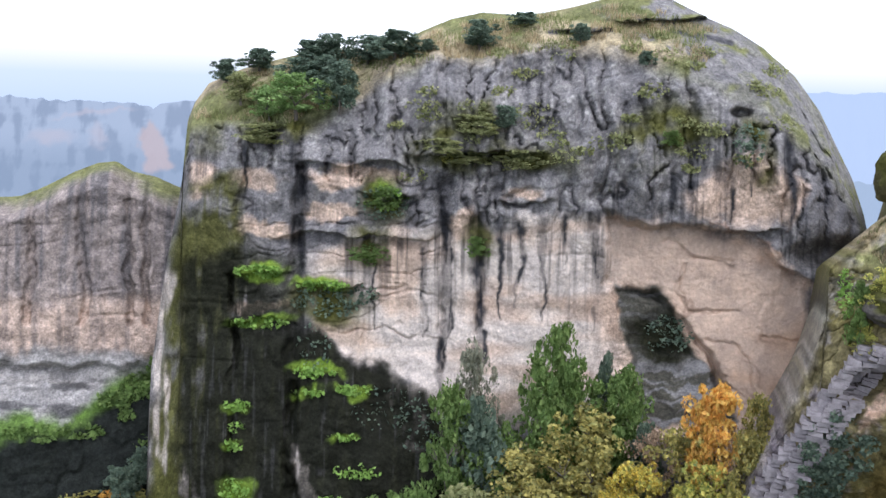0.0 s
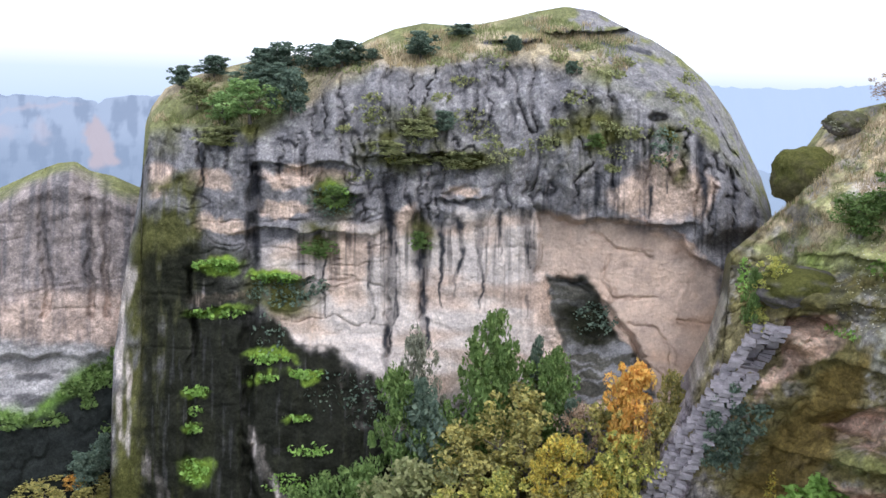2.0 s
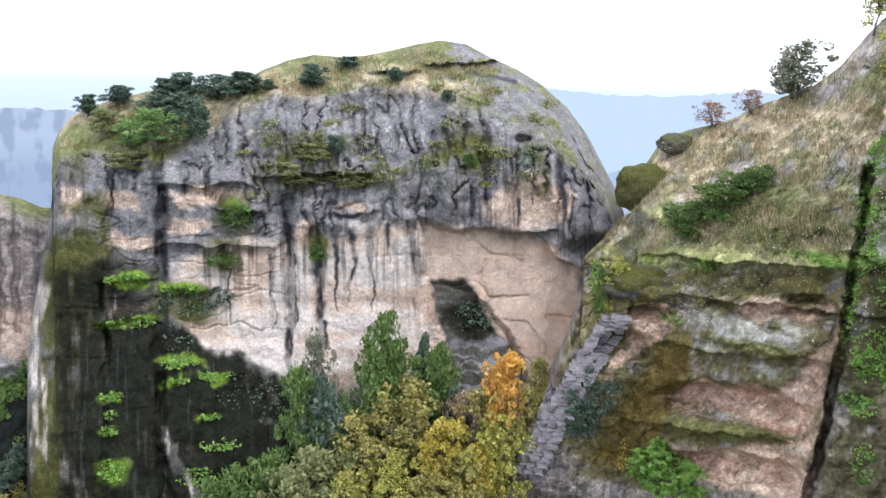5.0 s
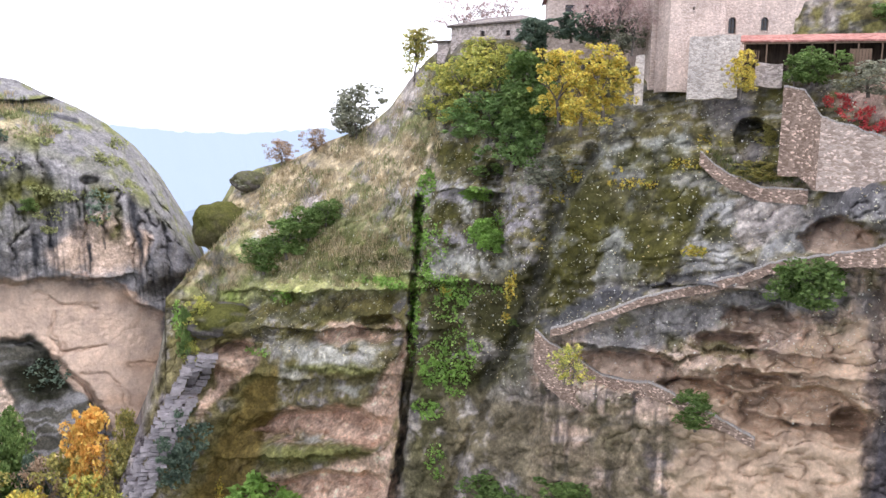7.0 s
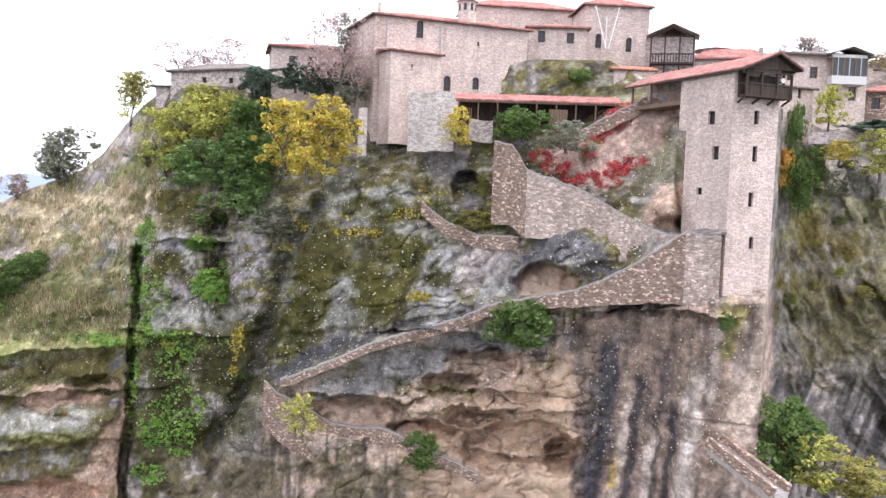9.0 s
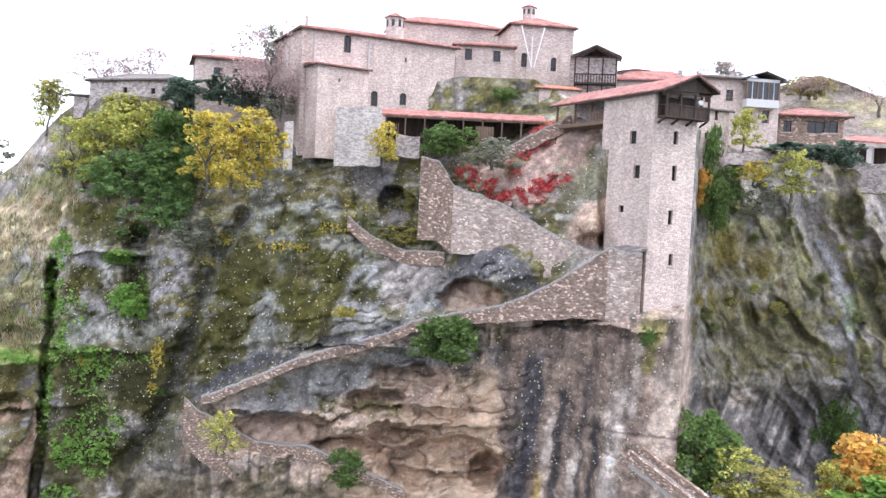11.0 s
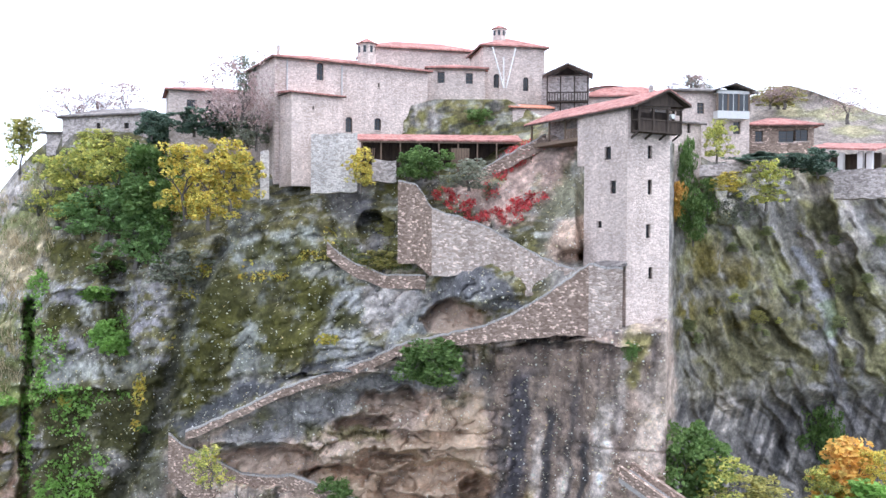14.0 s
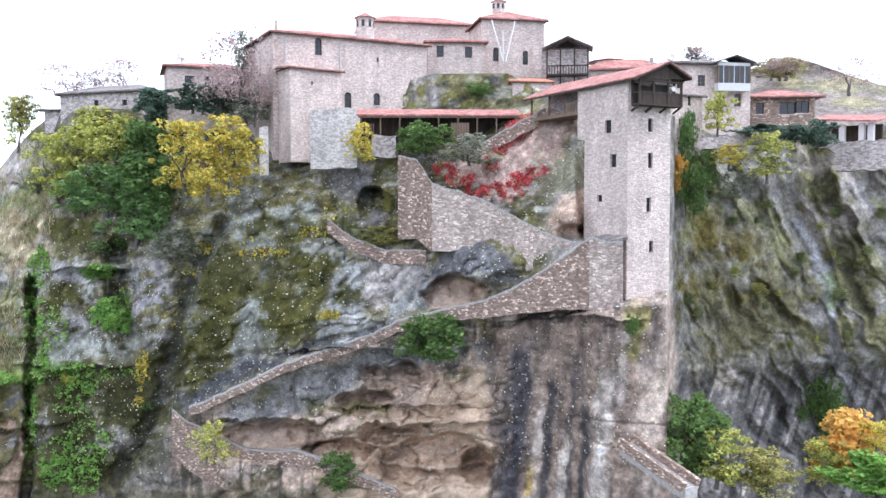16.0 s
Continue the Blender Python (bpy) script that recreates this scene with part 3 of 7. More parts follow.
    # gullies of the wall that runs back behind the tower
    xe, ye = warp(x, y, 110, 26, 91)
    gul = fbm(np.stack([(xe - 0.5 * ye) / 34, ye / 150, 0 * x], -1), 3, 83)
    east = sstep(1190, 1230, x)
    far = far + 3.0 * np.abs(gul) * east + 3.0 * sstep(690, 735, y + 0.1 * (x - 1300)) * east
    far = far - 2.6 * blob(xw, yw, 850, 512, 58, 36, 0.5) + 2.2 * hollow(xw, yw, 1022, 458, 36, 16, 0.3) - 0.8 * blob(xw, yw, 1018, 425, 36, 18, 0.4)
    far = far + 2.0 * sstep(578, 548, y) * sstep(70.5, 71.5, az) * sstep(75.5, 75.3, az)
    far = far + 1.6 * stroke(xw, yw, [(932, 605), (985, 598), (1040, 592), (1062, 588)], 9, 0.6)
    far = far + 1.8 * stroke(xw, yw, SEAM, 12, 0.8) + 0.8 * stroke(xw, yw, [(330, 690), (430, 672), (560, 655), (700, 625)], 7, 0.7)
    wavy, lump = crease(xw, yw, 70, 26, 321)
    far = far + (0.6 * wavy - 0.7 * lump) * blob(x, y, 700, 800, 210, 130, 0.5)
    block, swell = crease(*warp(xw + 0.5 * y, yw, 20, 6, 328), 50, 40, 325, 0.05)
    far = far + (0.35 * block - 1.0 * swell) * sstep(960, 900, x) * sstep(330, 400, y)
    return far


def mon_tone(x, y, p):
    v = SM.way(x, y)
    az = np.degrees(np.arctan2(v[:, 0], v[:, 1]))
    kx, ky = SK.back(v)
    xw, yw = warp(x, y, 40, 14, 33)
    kxw, kyw = warp(kx, ky, 40, 14, 37)
    vert = fbm(np.stack([x / 10, y / 110, 0 * x], -1), 4, 241)
    mott = fbm(p / 2.4, 4, 243)
    m = fbm(p / 3.6, 4, 261) + 0.55 * fbm(p / 0.9, 3, 262)
    c = np.tile(np.array((0.24, 0.222, 0.2)), (len(x), 1))
    c = mixin(c, DARK, sstep(0.0, 0.5, vert + 0.6 * mott) * 0.6)
    # mossy slabs everywhere above the path and on the crag
    slab = sstep(1000, 940, x) * sstep(20, -20, y - curve(x, [(-700, 900), (200, 900), (300, 790), (500, 690), (700, 615), (860, 585), (940, 545)]))
    c = mixin(c, (0.12, 0.108, 0.04), slab * sstep(-0.4, 0.0, m) * 0.92)
    c = mixin(c, (0.19, 0.185, 0.06), slab * sstep(0.05, 0.4, fbm(p / 1.9, 4, 265)) * 0.55)
    c = mixin(c, (0.055, 0.052, 0.022), slab * sstep(0.0, 0.3, fbm(p / 4.5, 4, 266)) * 0.75)
    c = mixin(c, (0.05, 0.052, 0.024), blobs(kxw, kyw, [(1010, 560, 80, 60), (960, 730, 60, 130), (1040, 780, 70, 60), (1010, 430, 60, 40), (1180, 420, 60, 60), (1080, 620, 60, 60)], 0.6) * sstep(-0.4, 0.1, m) * 0.8)
    c = mixin(c, LICHEN, sstep(0.22, 0.5, fbm(p / 0.9, 3, 244)) * 0.35 * sstep(900, 1000, 1900 - y))
    c = mixin(c, (0.17, 0.18, 0.15), poly(xw, yw, [(330, 440), (440, 330), (560, 320), (560, 400), (640, 480), (650, 590), (560, 640), (320, 700), (300, 620)], 16) * sstep(-0.05, -0.3, m) * 0.6)
    c = mixin(c, (0.33, 0.33, 0.325), poly(xw, yw, [(590, 500), (760, 480), (760, 570), (600, 640), (560, 600)], 14) * sstep(-0.1, 0.3, mott) * 0.6)
    slabby = fbm(np.stack([x / 30 - y / 60, y / 7 + x / 40, 0 * x], -1), 3, 263)
    c = mixin(c, (0.05, 0.05, 0.045), slab * sstep(0.22, 0.42, slabby) * 0.7)
    c = mixin(c, (0.4, 0.4, 0.385), slab * sstep(-0.2, -0.42, slabby) * 0.3)
    # tan, banded lower wall under the path
    low = sstep(2, 26, y - curve(x, PATHM) - 8) * sstep(280, 330, x) * sstep(1200, 1150, x)
    c = c * (1 - low[:, None]) + np.array((0.36, 0.3, 0.255))[None] * low[:, None]
    band = fbm(np.stack([x / 90, y / 10 + x / 60, 0 * x], -1), 3, 271)
    c = mixin(c, (0.48, 0.37, 0.29), low * sstep(-0.2, 0.2, band + 0.7 * blob(x, y, 750, 800, 160, 110, 0.6)) * 0.85)
    c = mixin(c, STREAK, low * sstep(0.0, 0.35, vert + 0.25 * sstep(860, 900, x) - 0.35 * blob(x, y, 650, 780, 260, 130, 0.5)) * 0.75)
    c = mixin(c, MOSS, low * sstep(0.2, 0.4, m) * 0.6)
    c = mixin(c, TAN, blobs(xw, yw, [(705, 703, 62, 16), (480, 812, 80, 26), (808, 560, 52, 22), (760, 850, 100, 60), (1030, 400, 28, 20), (850, 700, 14, 45), (860, 790, 20, 70)], 0.3) * 0.85)
    c = mixin(c, STRAW, blobs(xw, yw, [(640, 770, 48, 9), (660, 670, 50, 8), (700, 470, 50, 18), (1110, 640, 30, 45)], 0.5) * 0.6)
    under = y - curve(x, PATHM)
    c = mixin(c, (0.25, 0.245, 0.235), low * sstep(20, 34, under) * sstep(105, 75, under + 22 * m) * sstep(370, 410, x) * sstep(860, 790, x) * 0.85)
    c = mixin(c, (0.12, 0.118, 0.05), low * sstep(20, 30, under) * sstep(90, 60, under) * sstep(0.0, 0.2, m) * sstep(820, 760, x) * 0.8)
    c = mixin(c, (0.5, 0.4, 0.32), blobs(xw, yw, [(705, 708, 58, 12), (480, 818, 76, 18), (808, 562, 50, 16), (760, 862, 95, 26), (640, 752, 40, 8)], 0.3) * 0.8)
    pal = np.zeros_like(x)
    for sx, y0, y1, w in ((1050, 690, 900, 16), (1085, 640, 900, 8), (950, 720, 860, 9), (1150, 690, 900, 14), (1080, 700, 760, 20), (1010, 800, 900, 8)):
        pal = np.maximum(pal, stroke(xw, y, [(sx, y0), (sx - 14, y1)], w, 0.7))
    c = mixin(c, (0.5, 0.46, 0.41), pal * 0.75)
    for sx, y0, y1, w in ((925, 640, 900, 20), (1000, 640, 900, 10), (895, 700, 900, 8), (1070, 700, 900, 5)):
        c = mixin(c, (0.06, 0.06, 0.07), stroke(xw, y, [(sx, y0), (sx - 14, y1)], w, 0.8) * 0.85)
    # ridge of the crag: dry grass, turf and bare rock
    grass = poly(kxw, kyw, [(490, 500), (560, 330), (640, 270), (760, 215), (870, 150), (940, 60), (960, 240), (930, 330), (920, 480), (820, 500), (640, 490), (560, 510)], 18)
    straw = sstep(-0.2, 0.25, fbm(p / 5, 4, 281) + 0.5 * blob(kx, ky, 840, 260, 160, 60, 0.8) - 0.1)
    g = np.array(TURF)[None] * (1 - straw[:, None]) + np.array(STRAW)[None] * straw[:, None]
    c = c * (1 - grass[:, None]) + g * grass[:, None]
    c = mixin(c, (0.2, 0.19, 0.17), grass * sstep(0.12, 0.35, fbm(p / 3.2, 4, 283)) * 0.85)
    c = mixin(c, (0.36, 0.33, 0.31), grass * np.maximum(stroke(kxw, kyw, [(620, 410), (700, 350), (760, 330)], 9), stroke(kxw, kyw, [(850, 215), (900, 160), (925, 110)], 14)) * 0.9)
    c = mixin(c, LEAFY, blobs(kxw, kyw, [(860, 485, 70, 14), (700, 500, 26, 16), (660, 420, 55, 22), (600, 500, 20, 20)], 0.6) * 0.5)
    c = mixin(c, MOSS, blobs(kxw, kyw, [(820, 430, 90, 28), (720, 610, 40, 22), (800, 620, 80, 16), (720, 785, 90, 16), (620, 650, 70, 40)], 0.5) * 0.8)
    c = mixin(c, (0.095, 0.085, 0.03), poly(kxw, kyw, [(640, 610), (680, 640), (640, 720), (600, 800), (640, 900), (500, 900), (540, 780)], 12) * 0.85)
    c = mixin(c, (0.5, 0.37, 0.285), blobs(kxw, kyw, [(745, 738, 112, 28), (765, 838, 95, 22), (600, 600, 30, 14), (850, 565, 45, 18), (870, 720, 22, 120)], 0.3) * 0.95)
    c = mixin(c, (0.5, 0.37, 0.285), stroke(kxw, kyw, [(620, 600), (580, 650), (545, 690)], 16) * 0.85)
    c = mixin(c, LICHEN, sstep(0.0, 0.3, fbm(p / 1.2, 3, 291)) * blobs(kxw, kyw, [(740, 600, 60, 30), (720, 660, 60, 14), (980, 330, 110, 30), (980, 450, 70, 30), (760, 760, 60, 10), (1290, 260, 120, 20)], 0.5) * 0.8)
    c = mixin(c, (0.19, 0.17, 0.19), stroke(kxw, kyw, [(545, 615), (500, 700), (450, 800), (415, 900)], 30, 0.3) * 0.95)
    # the wall behind the tower: dark mossy slabs leaning over, pale drip streaks under the overhang
    right = sstep(1186, 1205, x)
    xe, ye = warp(x, y, 110, 26, 91)
    lean = np.stack([(xe - 0.5 * ye) / 34, ye / 150, 0 * x], -1)
    gul, gul2 = fbm(lean, 3, 83), fbm(lean * 2.3 + 5, 3, 87)
    c = mixin(c, (0.2, 0.19, 0.165), right * 0.95)
    c = mixin(c, (0.31, 0.3, 0.29), right * sstep(0.1, 0.4, gul2 + 0.4 * mott) * 0.6)
    c = mixin(c, (0.115, 0.108, 0.04), right * sstep(-0.25, 0.2, gul + 0.7 * m) * 0.85 * sstep(740, 660, y))
    c = mixin(c, (0.045, 0.045, 0.03), right * sstep(0.15, 0.5, gul - 0.4 * gul2 + 0.3 * mott) * 0.65)
    c = mixin(c, (0.2, 0.2, 0.085), right * sstep(0.05, 0.35, fbm(p / 3.0, 4, 299)) * sstep(700, 480, y) * 0.6)
    c = mixin(c, (0.085, 0.078, 0.045), right * poly(xw, yw, [(1190, 480), (1300, 470), (1400, 540), (1440, 690), (1190, 730)], 25) * sstep(-0.6, 0.1, m + gul2) * 0.75)
    c = mixin(c, (0.11, 0.09, 0.02), right * blobs(xw, yw, [(1215, 560, 26, 70), (1260, 460, 40, 40), (1310, 520, 40, 60)], 0.6) * sstep(-0.3, 0.1, m) * 0.8)
    c = mixin(c, (0.3, 0.27, 0.25), right * blobs(xw, yw, [(1450, 420, 40, 14), (1530, 360, 40, 30), (1480, 320, 60, 30), (1500, 440, 40, 30)], 0.5) * sstep(-0.3, 0.2, mott) * 0.85)
    c = mixin(c, (0.36, 0.36, 0.385), stroke(xw, yw, [(1412, 440), (1450, 510), (1472, 600), (1497, 680), (1512, 750)], 8, 0.6) * 0.8)
    drip = fbm(np.stack([(x + 0.3 * y) / 9, y / 90, 0 * x], -1), 3, 301)
    lowr = right * sstep(670, 720, yw)
    c = mixin(c, (0.16, 0.15, 0.145), lowr * 0.8)
    c = mixin(c, (0.06, 0.058, 0.058), lowr * sstep(0.05, 0.3, drip) * 0.8)
    c = mixin(c, (0.52, 0.47, 0.43), lowr * sstep(-0.1, -0.35, drip) * sstep(1440, 1400, x) * sstep(1230, 1255, x) * sstep(-0.2, 0.2, mott) * 0.7)
    c = mixin(c, LEAFY, stroke(xw, yw, [(1462, 530), (1475, 600)], 9) * 0.4 * right)
    c = mixin(c, (0.4, 0.3, 0.255), poly(xw, yw, [(780, 345), (850, 300), (975, 238), (1035, 250), (1000, 300), (945, 390), (880, 395)], 10) * sstep(-0.5, 0.1, mott) * 0.9)
    c = mixin(c, (0.3, 0.3, 0.285), poly(xw, yw, [(990, 300), (1040, 250), (1050, 360), (1000, 380), (960, 380)], 8) * sstep(-0.2, 0.2, mott) * 0.9)
    # the crag's own patches: moss, bare scoops, lichen ledges
    ax, ay = S7.back(v)
    ax, ay = warp(ax, ay, 30, 9, 61)
    sp = sstep(-0.3, 0.15, mott)
    c = mixin(c, (0.13, 0.115, 0.042), poly(ax, ay, [(300, 570), (430, 540), (745, 520), (735, 600), (690, 900), (230, 900)], 10) * sstep(-0.4, 0.0, m) * 0.85)
    c = mixin(c, (0.24, 0.26, 0.1), stroke(ax, ay, [(440, 515), (560, 500), (660, 495), (740, 500)], 20, 0.8) * 0.75)
    c = mixin(c, (0.075, 0.075, 0.03), blobs(ax, ay, [(630, 465, 95, 24), (560, 560, 90, 14), (420, 570, 60, 22)], 0.5) * 0.8)
    c = mixin(c, (0.35, 0.355, 0.32), blobs(ax, ay, [(590, 628, 95, 24), (520, 640, 30, 40), (640, 690, 60, 8), (830, 475, 90, 26), (780, 340, 70, 14), (560, 775, 50, 7)], 0.5) * sp * 0.85)
    c = mixin(c, (0.14, 0.15, 0.05), blobs(ax, ay, [(590, 655, 80, 10), (540, 800, 85, 14), (640, 585, 30, 10)], 0.5) * 0.8)
    c = mixin(c, (0.12, 0.09, 0.026), poly(ax, ay, [(490, 640), (440, 690), (380, 800), (330, 900), (430, 900), (455, 800), (485, 760)], 10) * 0.9)
    bare_rock = np.maximum(poly(ax, ay, [(445, 762), (500, 728), (640, 720), (700, 640), (725, 590), (690, 785), (620, 790), (560, 765)], 7), poly(ax, ay, [(480, 845), (620, 822), (695, 790), (690, 900), (520, 900)], 7))
    bare_rock = np.maximum(bare_rock, np.maximum(poly(ax, ay, [(375, 622), (440, 605), (458, 640), (400, 690), (352, 742), (350, 728), (388, 668)], 5), blob(ax, ay, 625, 592, 55, 14)))
    c = mixin(c, (0.5, 0.375, 0.29), bare_rock * 0.95)
    c = mixin(c, (0.36, 0.24, 0.17), bare_rock * sstep(0.1, 0.4, fbm(np.stack([ax / 70, ay / 9, 0 * ax], -1), 3, 63)) * 0.7)
    c = mixin(c, (0.075, 0.07, 0.03), poly(ax, ay, [(752, 490), (960, 480), (900, 640), (850, 720), (800, 900), (705, 900)], 12) * sstep(-0.45, 0.0, m) * 0.8)
    c = mixin(c, (0.17, 0.15, 0.14), poly(ax, ay, [(905, 700), (950, 705), (900, 850), (830, 860)], 8) * 0.7)
    c = mixin(c, (0.1, 0.095, 0.04), poly(ax, ay, [(965, 340), (1050, 290), (1230, 270), (1240, 460), (1010, 575), (960, 480)], 14) * sstep(-0.35, 0.05, m) * 0.75)
    # slabs and moss between the crag's cleft and the stairs
    fine = fbm(p / 0.7, 3, 331)
    c = mixin(c, (0.31, 0.325, 0.295), poly(xw, yw, [(395, 425), (560, 395), (570, 435), (470, 470), (380, 500), (340, 560), (350, 500)], 7) * sstep(0.35, -0.1, m) * 0.8)
    c = mixin(c, (0.235, 0.245, 0.215), poly(xw, yw, [(425, 500), (490, 510), (470, 600), (440, 660), (400, 640)], 9) * sstep(0.2, -0.2, m) * 0.75)
    c = mixin(c, (0.34, 0.345, 0.335), poly(xw, yw, [(585, 500), (640, 505), (650, 560), (640, 640), (560, 655), (575, 590)], 9) * sstep(-0.35, 0.1, fine) * 0.85)
    c = mixin(c, (0.37, 0.34, 0.315), poly(xw, yw, [(640, 505), (745, 500), (755, 530), (660, 590), (648, 560)], 6) * 0.85)
    c = mixin(c, (0.3, 0.31, 0.31), poly(xw, yw, [(660, 600), (750, 545), (800, 570), (700, 608), (600, 645)], 6) * sstep(-0.4, 0.0, mott) * 0.7)
    dark_moss = blobs(xw, yw, [(385, 560, 52, 84), (350, 640, 46, 50), (430, 590, 26, 60), (520, 600, 30, 34), (580, 480, 20, 50), (355, 705, 40, 36), (540, 470, 40, 44), (545, 540, 36, 48), (478, 598, 36, 44), (470, 445, 50, 16), (120, 450, 70, 26), (110, 560, 34, 46), (620, 560, 24, 22)], 0.4)
    c = mixin(c, (0.068, 0.066, 0.016), dark_moss * sstep(-0.5, -0.05, m) * 0.9)
    c = mixin(c, (0.026, 0.027, 0.012), dark_moss * sstep(0.0, 0.35, m) * 0.6)
    c = mixin(c, (0.3, 0.285, 0.31), blobs(xw, yw, [(120, 515, 50, 20), (130, 612, 60, 26), (255, 560, 34, 80), (270, 640, 30, 20), (30, 530, 40, 20), (30, 620, 40, 20)], 0.5) * sstep(-0.15, 0.25, fine) * 0.75)
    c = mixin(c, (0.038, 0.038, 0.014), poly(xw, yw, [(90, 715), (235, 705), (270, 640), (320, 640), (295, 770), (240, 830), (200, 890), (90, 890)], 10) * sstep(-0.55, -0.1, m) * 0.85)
    # dark bluish-grey strip just above the path's edge
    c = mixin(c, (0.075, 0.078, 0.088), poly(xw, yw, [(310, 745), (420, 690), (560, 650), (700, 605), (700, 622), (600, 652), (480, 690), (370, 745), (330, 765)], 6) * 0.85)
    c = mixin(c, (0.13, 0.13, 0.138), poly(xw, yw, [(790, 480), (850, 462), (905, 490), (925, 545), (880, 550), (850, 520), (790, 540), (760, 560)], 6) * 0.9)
    c = mixin(c, (0.05, 0.05, 0.045), stroke(xw, yw, SEAM, 10, 0.8) * 0.6)
    c = mixin(c, (0.16, 0.155, 0.17), blob(xw, yw, 620, 350, 34, 42, 0.5) * 0.7)
    # below the path: grey skin, hollows, bare wavy sandstone, streaks
    c = mixin(c, (0.19, 0.187, 0.185), poly(xw, yw, [(390, 770), (440, 725), (560, 690), (700, 650), (860, 650), (860, 690), (770, 690), (700, 680), (600, 735), (560, 780), (400, 795)], 8) * sstep(-0.5, 0.0, mott) * 0.85)
    c = mixin(c, (0.085, 0.082, 0.03), blobs(xw, yw, [(450, 745, 40, 24), (560, 780, 30, 30), (640, 800, 40, 14)], 0.5) * sstep(-0.3, 0.1, m) * 0.8)
    c = mixin(c, (0.1, 0.095, 0.09), poly(xw, yw, [(770, 700), (860, 640), (900, 640), (850, 760), (800, 780), (780, 740)], 10) * sstep(-0.3, 0.2, mott) * 0.8)
    sand = poly(xw, yw, [(560, 830), (640, 800), (720, 760), (820, 720), (838, 690), (855, 690), (865, 780), (870, 1090), (560, 1090)], 8)
    c = mixin(c, (0.47, 0.36, 0.262), sand * 0.92)
    wavy, _ = crease(*warp(x, y, 50, 9, 23), 70, 26, 321)
    c = mixin(c, (0.24, 0.175, 0.125), sand * wavy * sstep(-0.4, 0.1, mott) * 0.65)
    for cx, cy, rx, ry in TAFONI[:4]:
        c = mixin(c, (0.46, 0.36, 0.28), blob(*warp(x, y, 34, 10, 29), cx, cy + 5, rx, ry, 0.12) * 0.9)
    c = mixin(c, (0.2, 0.2, 0.07), blob(xw, yw, 640, 770, 44, 9, 0.5) * 0.8)
    base = poly(xw, yw, [(870, 620), (1100, 590), (1190, 560), (1192, 1090), (870, 1090)], 8)
    c = mixin(c, (0.245, 0.19, 0.155), base * 0.92)
    c = mixin(c, (0.13, 0.108, 0.098), base * sstep(0.05, 0.35, vert + 0.4 * mott) * 0.6)
    for sx, y0, y1, w, tone in ((918, 630, 1040, 18, (0.06, 0.06, 0.072)), (968, 690, 1040, 9, (0.045, 0.045, 0.05)), (1012, 640, 1040, 7, (0.1, 0.088, 0.085)), (1062, 680, 1040, 16, (0.54, 0.48, 0.43)), (945, 740, 1040, 8, (0.46, 0.4, 0.355)),
                                (1160, 690, 1000, 14, (0.52, 0.43, 0.36)), (988, 800, 1040, 9, (0.48, 0.42, 0.37)), (1030, 740, 1040, 7, (0.05, 0.05, 0.055)), (1095, 600, 760, 8, (0.42, 0.36, 0.32)), (930, 850, 920, 8, (0.45, 0.33, 0.12)), (890, 700, 1000, 6, (0.09, 0.08, 0.075))):
        lean_x = xw * 0.45 + x * 0.55 + 0.09 * (y - y0)
        c = mixin(c, tone, stroke(lean_x, y, [(sx + 12, y0), (sx + 12, y1)], w * (0.75 + 0.5 * sstep(-0.3, 0.3, mott)), 0.45) * sstep(y0, y0 + 50, y) * 0.88)
    c = mixin(c, (0.4, 0.335, 0.28), poly(xw, yw, [(1100, 600), (1188, 560), (1190, 700), (1165, 830), (1120, 830), (1130, 700)], 9) * sstep(-0.3, 0.2, mott) * 0.8)
    c = mixin(c, (0.2, 0.185, 0.05), blobs(xw, yw, [(1125, 615, 20, 34), (1118, 660, 14, 24)], 0.5) * 0.75)
    c = mixin(c, (0.05, 0.047, 0.045), stroke(xw, yw, [(932, 610), (985, 602), (1040, 596), (1062, 590)], 5, 0.6) * 0.7)
    c = mixin(c, (0.4, 0.335, 0.29), poly(xw, yw, [(860, 585), (940, 550), (1010, 510), (1010, 585), (930, 600), (870, 610)], 6) * sstep(-0.4, 0.1, mott) * 0.8)
    c = mixin(c, (0.4, 0.29, 0.24), poly(xw, yw, [(840, 312), (900, 285), (975, 240), (1035, 238), (1010, 290), (960, 350), (900, 395), (850, 385), (870, 340)], 6) * sstep(-0.6, 0.1, mott) * 0.85)
    c = mixin(c, (0.36, 0.265, 0.2), blob(xw, yw, 1015, 430, 40, 36, 0.25) * 0.9)
    c = mixin(c, (0.12, 0.115, 0.06), poly(xw, yw, [(985, 300), (1045, 245), (1060, 330), (1045, 385), (985, 385), (960, 380)], 8) * sstep(-0.35, 0.15, m) * 0.8)
    c = mixin(c, (0.13, 0.112, 0.07), sstep(885, 930, y) * sstep(640, 560, x) * sstep(80, 160, x) * sstep(-0.5, 0.0, m) * 0.85)
    c = c * np.array((1.19, 1.15, 1.13)) + 0.004
    c = mixin(c, (0.07, 0.07, 0.07), joints(p, 35) * 0.4 * (1 - grass))
    c = mixin(c, STREAK, (stroke(xw, yw, CRACK_A, 7) + 0.25 * stroke(xw, yw, CRACK_B, 5, 0.9)) * sstep(-0.3, 0.2, mott) * 0.8)
    return c


def mon_calm(x, y):
    """Bare wind-worn sandstone is smooth; the rest is rough."""
    return 0.6 * np.maximum(poly(x, y, [(560, 830), (640, 800), (720, 760), (820, 720), (838, 690), (865, 690), (870, 1090), (560, 1090)], 14), blobs(x, y, [t[:4] for t in TAFONI[:4]], 0.3))


